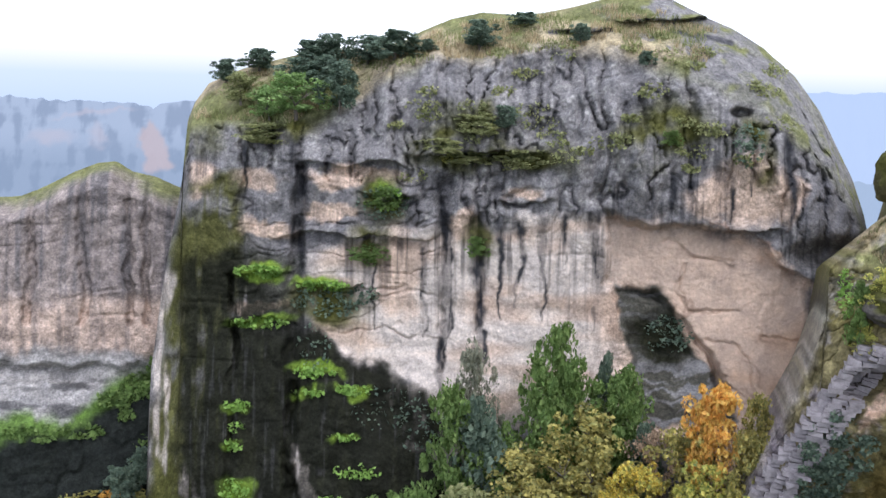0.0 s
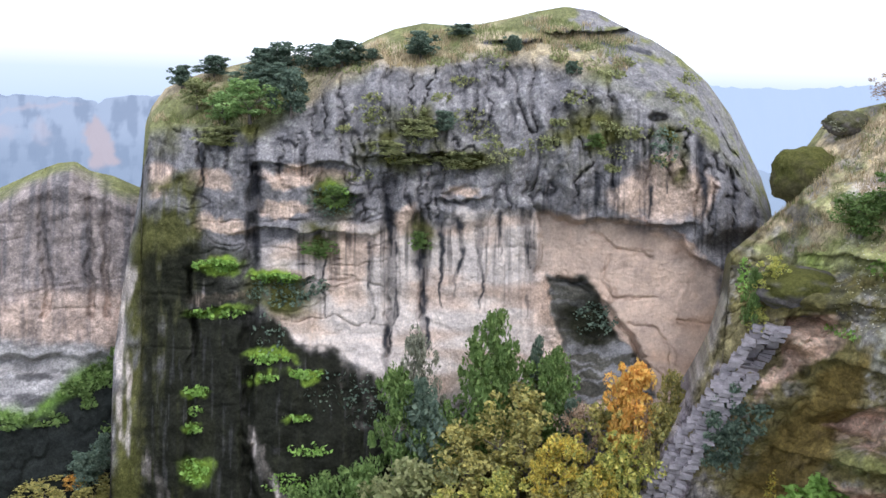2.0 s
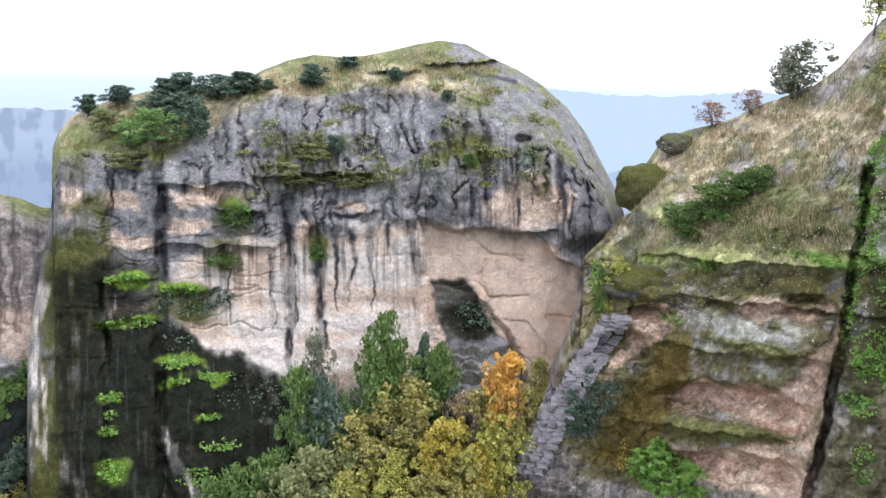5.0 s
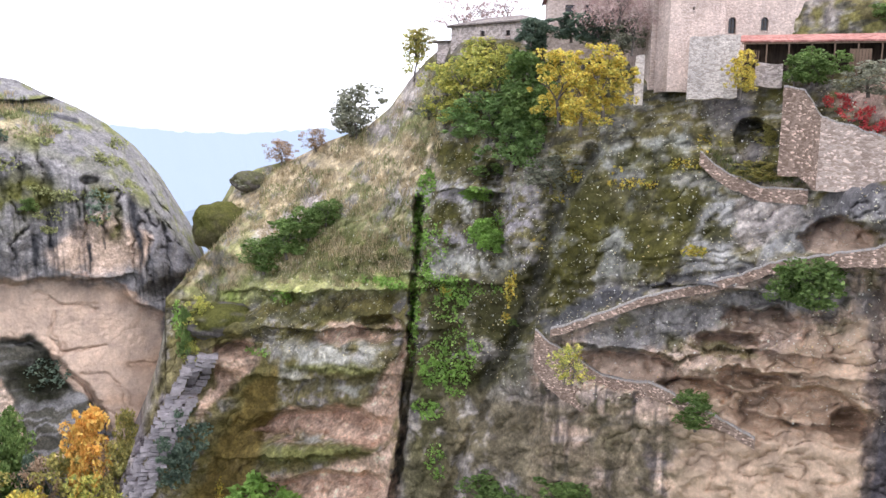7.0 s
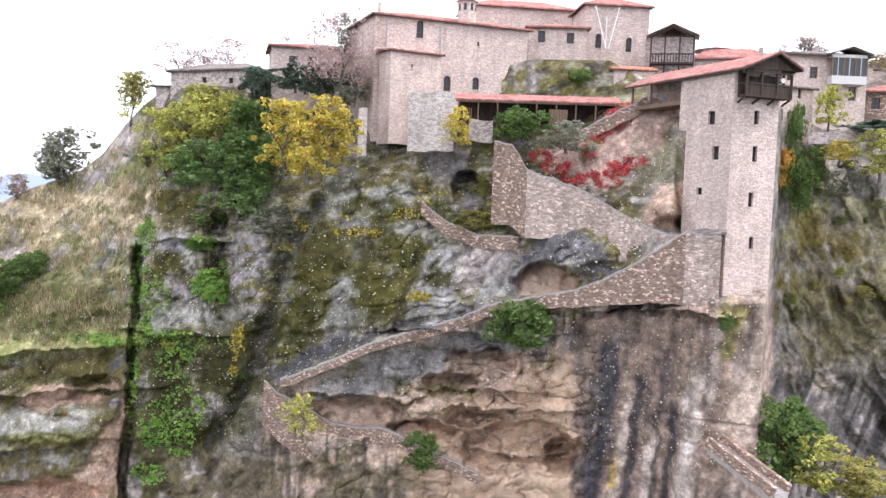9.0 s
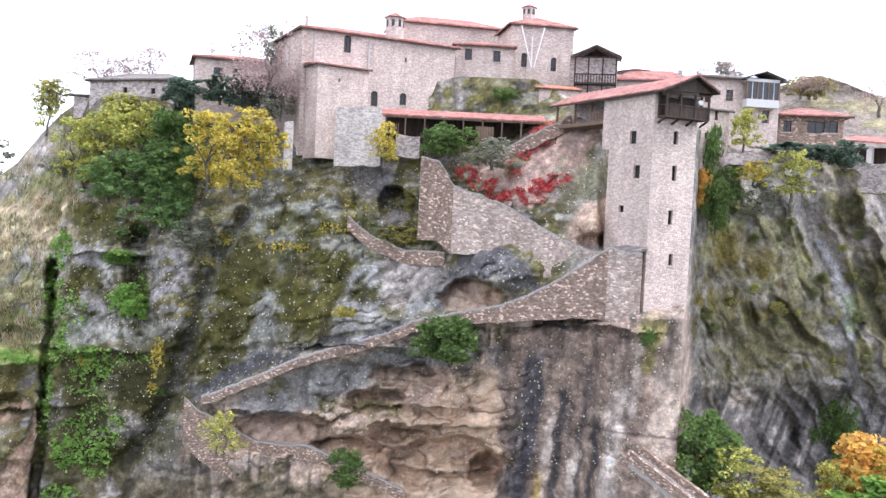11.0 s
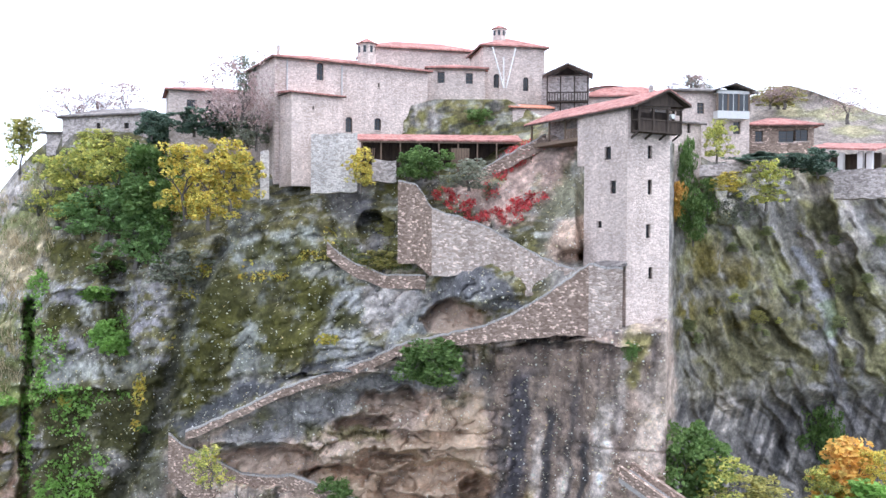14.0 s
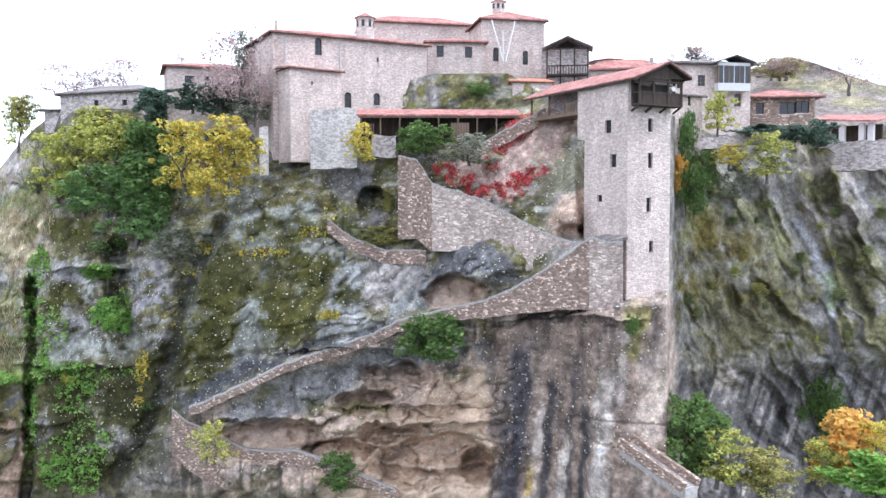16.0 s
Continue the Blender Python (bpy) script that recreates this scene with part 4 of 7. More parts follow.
xs = np.concatenate([np.linspace(RIDGE[0][0] - 12, 0, 330), np.linspace(2.4, 1690, 640)])
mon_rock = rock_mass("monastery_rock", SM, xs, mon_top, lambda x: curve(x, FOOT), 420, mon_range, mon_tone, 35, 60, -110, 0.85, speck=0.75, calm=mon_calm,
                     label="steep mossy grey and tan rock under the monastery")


# distant hill on the plateau, behind the houses
def hill_top(x):
    return curve(x, [(1180, 240), (1250, 215), (1300, 190), (1350, 165), (1400, 150), (1440, 160), (1500, 182), (1560, 200), (1640, 205), (1720, 230)])


def hill_tone(x, y, p):
    m = fbm(p / 5, 4, 361)
    c = np.tile(np.array((0.26, 0.22, 0.19)), (len(x), 1))
    c = mixin(c, TURF, sstep(0.0, 0.3, m) * 0.8)
    return mixin(c, STRAW, sstep(0.1, 0.4, m) * 0.7)


hill = rock_mass("plateau_hill", SM, np.linspace(1180, 1720, 120), hill_top, 300, 60, lambda x, y: 128 + 16 * np.clip((270 - y) / 90, 0, 1), hill_tone, 45, 60, -110, 0.4,
                 label="grassy hill with broken rock on the plateau")


# valley floor: one sheet to the horizon, higher between the rocks
def ground_z(x, y):
    rr, az = np.hypot(x, y), np.degrees(np.arctan2(x, y))
    z = -112.0 + 50 * np.exp(-((az - 8) / 13) ** 2) * sstep(70, 120, rr) * sstep(230, 160, rr)
    return z + 18 * np.exp(-((az - 84) / 12) ** 2) * sstep(60, 100, rr) * sstep(200, 130, rr)


def ground_sheet():
    rad = np.concatenate([np.linspace(0.02, 260, 120), np.geomspace(270, 4200, 40)])
    ang = np.radians(np.linspace(-180, 180, 361))
    rr, aa = np.meshgrid(rad, ang, indexing="ij")
    x, y = rr * np.sin(aa), rr * np.cos(aa)
    az = np.degrees(aa)
    z = np.full_like(x, -112.0)
    saddle = np.exp(-((az - 8) / 13) ** 2) * sstep(70, 120, rr) * sstep(230, 160, rr)
    z = z + saddle * 50
    z = z + 18 * np.exp(-((az - 84) / 12) ** 2) * sstep(60, 100, rr) * sstep(200, 130, rr)
    flat = np.stack([x.ravel(), y.ravel(), 0 * x.ravel()], -1)
    z = z - 0.27 * np.maximum(rr - 330, 0)
    z = z + (4 * fbm(flat / 40, 4, 5)).reshape(x.shape) * sstep(0, 60, rr)
    pos = np.stack([x, y, z], -1)
    g = fbm(flat / 15, 4, 8)
    c = np.tile(np.array((0.06, 0.065, 0.025)), (len(flat), 1))
    c = mixin(c, (0.12, 0.1, 0.03), sstep(0, 0.4, g))
    return tagged(new("ground", grid_mesh("ground", pos, c.reshape(*x.shape, 3), ROCK)), "wooded valley floor with moss and fallen leaves", "ground", kind="structure")


ground_sheet()


# ---- distance: glowing ridges and backdrop ring with haze painted in ----
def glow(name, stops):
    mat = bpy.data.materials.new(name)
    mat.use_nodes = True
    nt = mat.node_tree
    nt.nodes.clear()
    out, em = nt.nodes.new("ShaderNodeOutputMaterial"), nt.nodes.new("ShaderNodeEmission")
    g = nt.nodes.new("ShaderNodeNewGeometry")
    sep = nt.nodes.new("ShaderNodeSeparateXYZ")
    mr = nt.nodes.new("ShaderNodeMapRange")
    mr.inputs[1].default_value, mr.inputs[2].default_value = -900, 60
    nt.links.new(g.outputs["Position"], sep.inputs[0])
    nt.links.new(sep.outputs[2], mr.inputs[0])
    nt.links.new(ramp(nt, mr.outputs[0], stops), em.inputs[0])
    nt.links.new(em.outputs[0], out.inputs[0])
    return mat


# ring glows by itself; painted haze goes from blue to white with height
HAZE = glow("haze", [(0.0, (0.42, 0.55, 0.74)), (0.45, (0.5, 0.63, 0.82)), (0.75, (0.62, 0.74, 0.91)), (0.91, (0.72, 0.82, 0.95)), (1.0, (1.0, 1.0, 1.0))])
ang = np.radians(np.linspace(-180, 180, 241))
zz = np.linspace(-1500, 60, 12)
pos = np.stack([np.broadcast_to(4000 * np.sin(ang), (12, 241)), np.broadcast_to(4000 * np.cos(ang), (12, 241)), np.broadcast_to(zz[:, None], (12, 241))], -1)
tagged(new("backdrop", grid_mesh("backdrop", pos, np.ones_like(pos), HAZE)), "glowing backdrop ring coloured like pale blue haze", "backdrop", kind="structure")


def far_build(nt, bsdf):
    # distant rock in haze: the pale blue air is painted in and self-lit
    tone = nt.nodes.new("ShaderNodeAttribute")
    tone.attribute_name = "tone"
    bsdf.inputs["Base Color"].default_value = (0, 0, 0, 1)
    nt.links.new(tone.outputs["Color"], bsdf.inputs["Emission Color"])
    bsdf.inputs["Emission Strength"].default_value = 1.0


FAR = material("far_haze_glow", far_build)


def far_ridge(name, sheet, xs, top, bottom, far, tone_of, seed):
    v = np.linspace(0, 1, 70)
    yt = top(xs) + 5 * fbm(np.stack([xs / 14, 0 * xs, 0 * xs], -1), 4, seed)
    y = bottom + (yt - bottom)[None] * v[:, None]
    x = np.broadcast_to(xs[None], y.shape).copy()
    xf, yf = x.ravel(), y.ravel()
    rng = far + 30 * fbm(np.stack([xf / 25, yf / 60, 0 * xf], -1), 4, seed + 3)
    pos = sheet.at(xf, yf, rng)
    tone = tone_of(xf, yf)
    return tagged(new(name, grid_mesh(name, pos.reshape(*x.shape, 3), tone.reshape(*x.shape, 3), FAR)), "distant rock plateau with blue haze painted into its glow", "backdrop", kind="structure")


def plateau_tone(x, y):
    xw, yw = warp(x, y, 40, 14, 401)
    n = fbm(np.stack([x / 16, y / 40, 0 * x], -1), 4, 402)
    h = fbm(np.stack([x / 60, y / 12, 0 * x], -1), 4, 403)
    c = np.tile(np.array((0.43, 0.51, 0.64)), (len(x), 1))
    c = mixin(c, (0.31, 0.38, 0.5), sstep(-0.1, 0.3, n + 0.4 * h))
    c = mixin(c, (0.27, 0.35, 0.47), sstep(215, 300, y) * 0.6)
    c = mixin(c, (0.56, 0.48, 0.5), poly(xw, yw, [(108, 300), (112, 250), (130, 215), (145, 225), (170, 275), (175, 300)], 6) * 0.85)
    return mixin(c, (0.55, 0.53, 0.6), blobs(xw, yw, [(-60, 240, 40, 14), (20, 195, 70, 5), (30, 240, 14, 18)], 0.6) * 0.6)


SF = Sheet(-2.46, -11.19, -1.88, 1557)
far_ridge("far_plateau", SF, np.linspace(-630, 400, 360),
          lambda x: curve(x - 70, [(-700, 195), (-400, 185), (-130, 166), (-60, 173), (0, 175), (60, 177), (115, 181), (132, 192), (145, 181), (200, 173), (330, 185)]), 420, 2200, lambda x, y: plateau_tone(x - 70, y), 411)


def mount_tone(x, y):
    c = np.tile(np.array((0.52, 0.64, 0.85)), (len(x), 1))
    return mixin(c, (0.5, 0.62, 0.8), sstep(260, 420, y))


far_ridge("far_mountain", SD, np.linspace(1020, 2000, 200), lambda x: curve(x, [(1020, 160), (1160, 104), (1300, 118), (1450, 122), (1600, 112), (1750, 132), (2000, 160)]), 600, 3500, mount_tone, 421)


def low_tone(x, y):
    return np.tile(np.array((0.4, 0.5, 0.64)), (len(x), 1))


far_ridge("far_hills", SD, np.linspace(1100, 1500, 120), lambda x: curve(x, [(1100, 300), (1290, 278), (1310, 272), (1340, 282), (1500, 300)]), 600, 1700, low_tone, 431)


# ---- building materials ----
def stone_build(light, dark, size, mortar=0.6, speck=1.12):
    def build(nt, bsdf):
        v = coords(nt, (1, 1, 1.8))
        cell = node(nt, "ShaderNodeTexVoronoi", Scale=size)
        cell.feature = "F1"
        edge = node(nt, "ShaderNodeTexVoronoi", Scale=size)
        edge.feature = "DISTANCE_TO_EDGE"
        for n in (cell, edge):
            nt.links.new(v, n.inputs["Vector"])
        mix = ramp(nt, cell.outputs["Color"], [(0.3, dark), (0.5, light), (0.74, tuple(min(0.9, c * 1.1) for c in light)), (0.81, tuple(min(0.85, c * speck + 0.02) for c in light))])
        big = ramp(nt, noise_tex(nt, coords(nt), 0.4, 6), [(0.32, (0.86, 0.85, 0.84)), (0.68, (1.12, 1.11, 1.09))])
        drip = ramp(nt, noise_tex(nt, coords(nt, (1, 1, 0.12)), 0.9, 5), [(0.34, (0.88, 0.87, 0.86)), (0.55, (1.03, 1.03, 1.03))])
        gap = ramp(nt, edge.outputs["Distance"], [(0.0, (mortar, mortar, mortar)), (0.07, (1, 1, 1))])
        c = blend(nt, blend(nt, blend(nt, mix, big), drip), gap, 0.8)
        nt.links.new(c, bsdf.inputs["Base Color"])
        bump(nt, bsdf, edge.outputs["Distance"], 0.7, 0.12)
    return build


def grain_build(a, b, scale, stretch=(1, 1, 1), depth=0.02):
    def build(nt, bsdf):
        f = noise_tex(nt, coords(nt, stretch), scale, 6, 0.65)
        nt.links.new(ramp(nt, f, [(0.3, a), (0.7, b)]), bsdf.inputs["Base Color"])
        bump(nt, bsdf, f, 0.5, depth)
    return build


def tile_build(a, b):
    def build(nt, bsdf):
        v = coords(nt)
        cell = node(nt, "ShaderNodeTexVoronoi", Scale=3.2)
        nt.links.new(v, cell.inputs["Vector"])
        stain = ramp(nt, noise_tex(nt, v, 0.8, 6), [(0.35, (0.65, 0.66, 0.66)), (0.65, (1.15, 1.12, 1.1))])
        nt.links.new(blend(nt, ramp(nt, cell.outputs["Color"], [(0.2, a), (0.8, b)]), stain), bsdf.inputs["Base Color"])
        bump(nt, bsdf, cell.outputs["Distance"], 0.6, 0.1)
    return build


STONE = material("pale_dressed_stone", stone_build((0.58, 0.48, 0.43), (0.485, 0.39, 0.34), 4.2, 0.84, 1.2))
RUBBLE = material("rubble_stone", stone_build((0.31, 0.23, 0.185), (0.21, 0.148, 0.115), 4.0, 0.75, 2.3))
PATCHED = material("patched_pale_masonry", stone_build((0.46, 0.375, 0.325), (0.33, 0.255, 0.21), 3.6, 0.8, 1.55))
WHITEWALL = material("limewashed_stone", stone_build((0.58, 0.53, 0.49), (0.42, 0.37, 0.335), 4.2, 0.7))
OLDWALL = material("weathered_stone", stone_build((0.52, 0.45, 0.42), (0.33, 0.28, 0.26), 3.2))
PLASTER = material("pale_plaster", grain_build((0.55, 0.5, 0.47), (0.66, 0.62, 0.59), 1.5))
TILE = material("red_roof_tile", tile_build((0.33, 0.135, 0.11), (0.47, 0.24, 0.205)))
ORANGE_TILE = material("orange_roof_tile", tile_build((0.52, 0.2, 0.12), (0.66, 0.3, 0.2)))
SLATE = material("grey_stone_roof", tile_build((0.15, 0.13, 0.12), (0.3, 0.26, 0.24)))
WOOD = material("dark_timber", grain_build((0.03, 0.022, 0.018), (0.085, 0.062, 0.048), 3.0, (1, 1, 0.2)))
BROWN = material("brown_timber", grain_build((0.12, 0.08, 0.055), (0.22, 0.155, 0.11), 3.0, (1, 1, 0.2)))
CREAM = material("painted_frame", grain_build((0.55, 0.53, 0.5), (0.68, 0.66, 0.63), 4.0))
METAL = material("zinc_pipe", grain_build((0.42, 0.4, 0.39), (0.55, 0.53, 0.52), 4.0), 0.6)
GLASS = material("dark_glass", lambda nt, b: None, 0.12)
GLASS.node_tree.nodes["Principled BSDF"].inputs["Base Color"].default_value = (0.03, 0.033, 0.038, 1)
GLASS.node_tree.nodes["Principled BSDF"].inputs["Specular IOR Level"].default_value = 0.5


# ---- building helpers ----
def box(bm, x0, x1, y0, y1, z0, z1):
    vs = [bm.verts.new(c) for c in ((x0, y0, z0), (x1, y0, z0), (x1, y1, z0), (x0, y1, z0), (x0, y0, z1), (x1, y0, z1), (x1, y1, z1), (x0, y1, z1))]
    for f in ((0, 3, 2, 1), (4, 5, 6, 7), (0, 1, 5, 4), (1, 2, 6, 5), (2, 3, 7, 6), (3, 0, 4, 7)):
        bm.faces.new([vs[i] for i in f])


def beam(bm, a, b, w=0.1, h=None):
    """A square bar from a to b."""
    a, b = Vector(a), Vector(b)
    d = (b - a).normalized()
    side = d.cross(Vector((0, 0, 1)))
    side = Vector((1, 0, 0)) if side.length < 1e-3 else side.normalized()
    up = side.cross(d).normalized()
    h = h or w
    ring = [side * sx * w / 2 + up * sy * h / 2 for sx, sy in ((-1, -1), (1, -1), (1, 1), (-1, 1))]
    lo, hi = [bm.verts.new(a + r) for r in ring], [bm.verts.new(b + r) for r in ring]
    for i in range(4):
        bm.faces.new((lo[i], lo[(i + 1) % 4], hi[(i + 1) % 4], hi[i]))
    bm.faces.new(lo[::-1])
    bm.faces.new(hi)


def slab(bm, pts, thick):
    """A plate over a polygon, thick downwards."""
    top = [bm.verts.new(p) for p in pts]
    low = [bm.verts.new((p[0], p[1], p[2] - thick)) for p in pts]
    bm.faces.new(top)
    bm.faces.new(low[::-1])
    n = len(pts)
    for i in range(n):
        bm.faces.new((top[i], low[i], low[(i + 1) % n], top[(i + 1) % n]))


def pierced(bm, length, z0, z1, holes, place, thick=0.45):
    """A wall face with real openings: place(u, depth, z) puts a point of the wall."""
    us = sorted({0.0, length, *[h[0] for h in holes], *[h[1] for h in holes]})
    zs = sorted({z0, z1, *[h[2] for h in holes], *[h[3] for h in holes]})

    def quad(*p):
        bm.faces.new([bm.verts.new(place(*q)) for q in p])
    for a, b in zip(us, us[1:]):
        for c, d in zip(zs, zs[1:]):
            mu, mz = (a + b) / 2, (c + d) / 2
            if not any(h[0] < mu < h[1] and h[2] < mz < h[3] for h in holes):
                quad((a, 0, c), (b, 0, c), (b, 0, d), (a, 0, d))
                quad((a, thick, c), (a, thick, d), (b, thick, d), (b, thick, c))
    for u0, u1, a, b, arched in holes:
        quad((u0, 0, a), (u1, 0, a), (u1, thick, a), (u0, thick, a))
        quad((u0, 0, b), (u0, thick, b), (u1, thick, b), (u1, 0, b))
        quad((u0, 0, a), (u0, thick, a), (u0, thick, b), (u0, 0, b))
        quad((u1, 0, a), (u1, 0, b), (u1, thick, b), (u1, thick, a))
        if arched:
            w, r = (u1 - u0) / 2, (u1 - u0) * 0.5
            for sgn, corner in ((1, u0), (-1, u1)):
                pts = [(u0 + w - sgn * r * math.cos(k * math.pi / 8), 0.02, b - r + r * math.sin(k * math.pi / 8)) for k in range(5)]
                bm.faces.new([bm.verts.new(place(*q)) for q in [(corner, 0.02, b)] + pts])


def window(root, u0, u1, a, b, place, bars=(1, 2), frame_mat=WOOD, depth=0.28):
    bm = bmesh.new()

    def bar(p0, p1, q0, q1):
        vs = [[bm.verts.new(place(u, d, z)) for u, z in ((p0, q0), (p1, q0), (p1, q1), (p0, q1))] for d in (depth - 0.06, depth + 0.04)]
        f, k = vs
        bm.faces.new(f)
        bm.faces.new(k[::-1])
        for i in range(4):
            bm.faces.new((f[i], k[i], k[(i + 1) % 4], f[(i + 1) % 4]))
    t = 0.07
    bar(u0, u1, a, a + t)
    bar(u0, u1, b - t, b)
    bar(u0, u0 + t, a + t, b - t)
    bar(u1 - t, u1, a + t, b - t)
    for i in range(1, bars[0] + 1):
        m = u0 + (u1 - u0) * i / (bars[0] + 1)
        bar(m - 0.025, m + 0.025, a + t, b - t)
    for i in range(1, bars[1] + 1):
        m = a + (b - a) * i / (bars[1] + 1)
        bar(u0 + t, u1 - t, m - 0.025, m + 0.025)
    win = part("window", bm, frame_mat, root)
    bm = bmesh.new()
    vs = [bm.verts.new(place(u, d, z)) for d in (depth, depth + 0.02) for u, z in ((u0, a), (u1, a), (u1, b), (u0, b))]
    bm.faces.new(vs[:4])
    bm.faces.new(vs[4:][::-1])
    pane = part("pane", bm, GLASS, win)
    bm = bmesh.new()
    vs = [[bm.verts.new(place(u, d, z)) for u, z in ((u0 - 0.08, a - 0.14), (u1 + 0.08, a - 0.14), (u1 + 0.08, a), (u0 - 0.08, a))] for d in (-0.07, depth - 0.05)]
    for i in range(4):
        bm.faces.new((vs[0][i], vs[1][i], vs[1][(i + 1) % 4], vs[0][(i + 1) % 4]))
    bm.faces.new(vs[0])
    part("sill", bm, STONE, win)
    return win


class Frame:
    """A building's own axes: x along its front from A to B, y away from the onlooker, z up from its foot."""
    def __init__(self, ax, ar, bx, br, foot):
        self.a = SM.spot(ax, 400, ar)
        b = SM.spot(bx, 400, br)
        self.z0 = SM.spot(ax, foot, ar).z
        d = Vector((b.x - self.a.x, b.y - self.a.y, 0))
        self.length = d.length
        self.ux = d.normalized()
        self.uy = Vector((-self.ux.y, self.ux.x, 0))
        if self.uy.dot(Vector((self.a.x, self.a.y, 0))) < 0:
            self.uy = -self.uy
        self.o = Vector((self.a.x, self.a.y, self.z0))
        self.m = Matrix((( self.ux.x, self.uy.x, 0, self.o.x), (self.ux.y, self.uy.y, 0, self.o.y), (0, 0, 1, self.o.z), (0, 0, 0, 1)))

    def height(self, x, y, depth=0.0):
        """Height over the foot at which the sight line (x, y) meets the front."""
        return self.front(x, y, depth)[1]

    def front(self, x, y, depth=0.0):
        v = Vector(SM.way(np.array([x]), np.array([y]))[0])
        k = (self.o.dot(self.uy) + depth) / v.dot(self.uy)
        p = v * k - self.o
        return p.dot(self.ux), p.z

    def side(self, x, y):
        v = Vector(SM.way(np.array([x]), np.array([y]))[0])
        k = self.o.dot(self.ux) / v.dot(self.ux)
        p = v * k - self.o
        return p.dot(self.uy), p.z


def hip_roof(bm, length, depth, z, over, rise, hip=True, thick=0.16):
    x0, x1, y0, y1 = -over, length + over, -over, depth + over
    w = (y1 - y0) / 2
    inset = min(w, (x1 - x0) / 2 - 0.05) if hip else 0.0
    r0, r1 = (x0 + inset, (y0 + y1) / 2, z + rise), (x1 - inset, (y0 + y1) / 2, z + rise)
    c = [(x0, y0, z), (x1, y0, z), (x1, y1, z), (x0, y1, z)]
    slab(bm, [c[0], c[1], r1, r0], thick)
    slab(bm, [c[2], c[3], r0, r1], thick)
    if hip:
        slab(bm, [c[3], c[0], r0], thick)
        slab(bm, [c[1], c[2], r1], thick)


def house(name, label, ax, ar, bx, br, foot, top, depth, wall_mat=STONE, roof="hip", rise=1.5, over=0.45, roof_mat=TILE, holes=(), left_holes=(), bars=(1, 2), category="building", frame_mat=WOOD):
    """holes: x, y of the middle, width, height in metres, arched."""
    f = Frame(ax, ar, bx, br, foot)
    h = f.height(ax, top)
    root = tagged(new(name), label, category)
    root.matrix_world = f.m
    cuts = []
    for x, y, w, t, arched in holes:
        u, z = f.front(x, y)
        cuts.append((max(0.06, u - w / 2), min(f.length - 0.06, u + w / 2), max(0.05, z - t / 2), min(h - 0.05, z + t / 2), arched))
    lcuts = []
    for x, y, w, t, arched in left_holes:
        u, z = f.side(x, y)
        lcuts.append((max(0.06, u - w / 2), min(depth - 0.06, u + w / 2), max(0.05, z - t / 2), min(h - 0.05, z + t / 2), arched))

    def on_front(u, d, z):
        return (u, d, z)

    def on_left(u, d, z):
        return (d, u, z)

    def on_back(u, d, z):
        return (u, depth - d, z)

    def on_right(u, d, z):
        return (f.length - d, u, z)
    for place, length, cc in ((on_front, f.length, cuts), (on_left, depth, lcuts), (on_back, f.length, []), (on_right, depth, [])):
        bm = bmesh.new()
        pierced(bm, length, 0.0, h, cc, place)
        part("wall", bm, wall_mat, root)
    for place, cc in ((on_front, cuts), (on_left, lcuts)):
        for u0, u1, a, b, arched in cc:
            window(root, u0, u1, a, b, place, bars, frame_mat)
    bm = bmesh.new()
    box(bm, 0.46, f.length - 0.46, 0.46, depth - 0.46, h - 0.3, h - 0.05)
    part("attic_floor", bm, WOOD, root)
    if roof in ("hip", "gable"):
        bm = bmesh.new()
        hip_roof(bm, f.length, depth, h + 0.16, over, rise, roof == "hip")
        part("roof", bm, roof_mat, root)
    elif roof == "shed":
        bm = bmesh.new()
        slab(bm, [(-over, -over, h + 0.12), (f.length + over, -over, h + 0.12), (f.length + over, depth + over, h + rise), (-over, depth + over, h + rise)], 0.16)
        part("roof", bm, roof_mat, root)
    if roof:
        bm = bmesh.new()
        for x0, x1, y0, y1 in ((-over, f.length + over, -over, -over + 0.1), (-over, -over + 0.1, -over + 0.1, depth + over)):
            box(bm, x0, x1, y0, y1, h - 0.12, h - 0.002)
        part("eave_board", bm, WOOD, root, "dark timber eave")
    return root, f, h


def pipe(root, f, h, x, y):
    u, _ = f.front(x, y)
    bm = bmesh.new()
    beam(bm, (u, -0.09, 0.4), (u, -0.09, h - 0.1), 0.12)
    part("downpipe", bm, METAL, root, "pale metal downpipe")


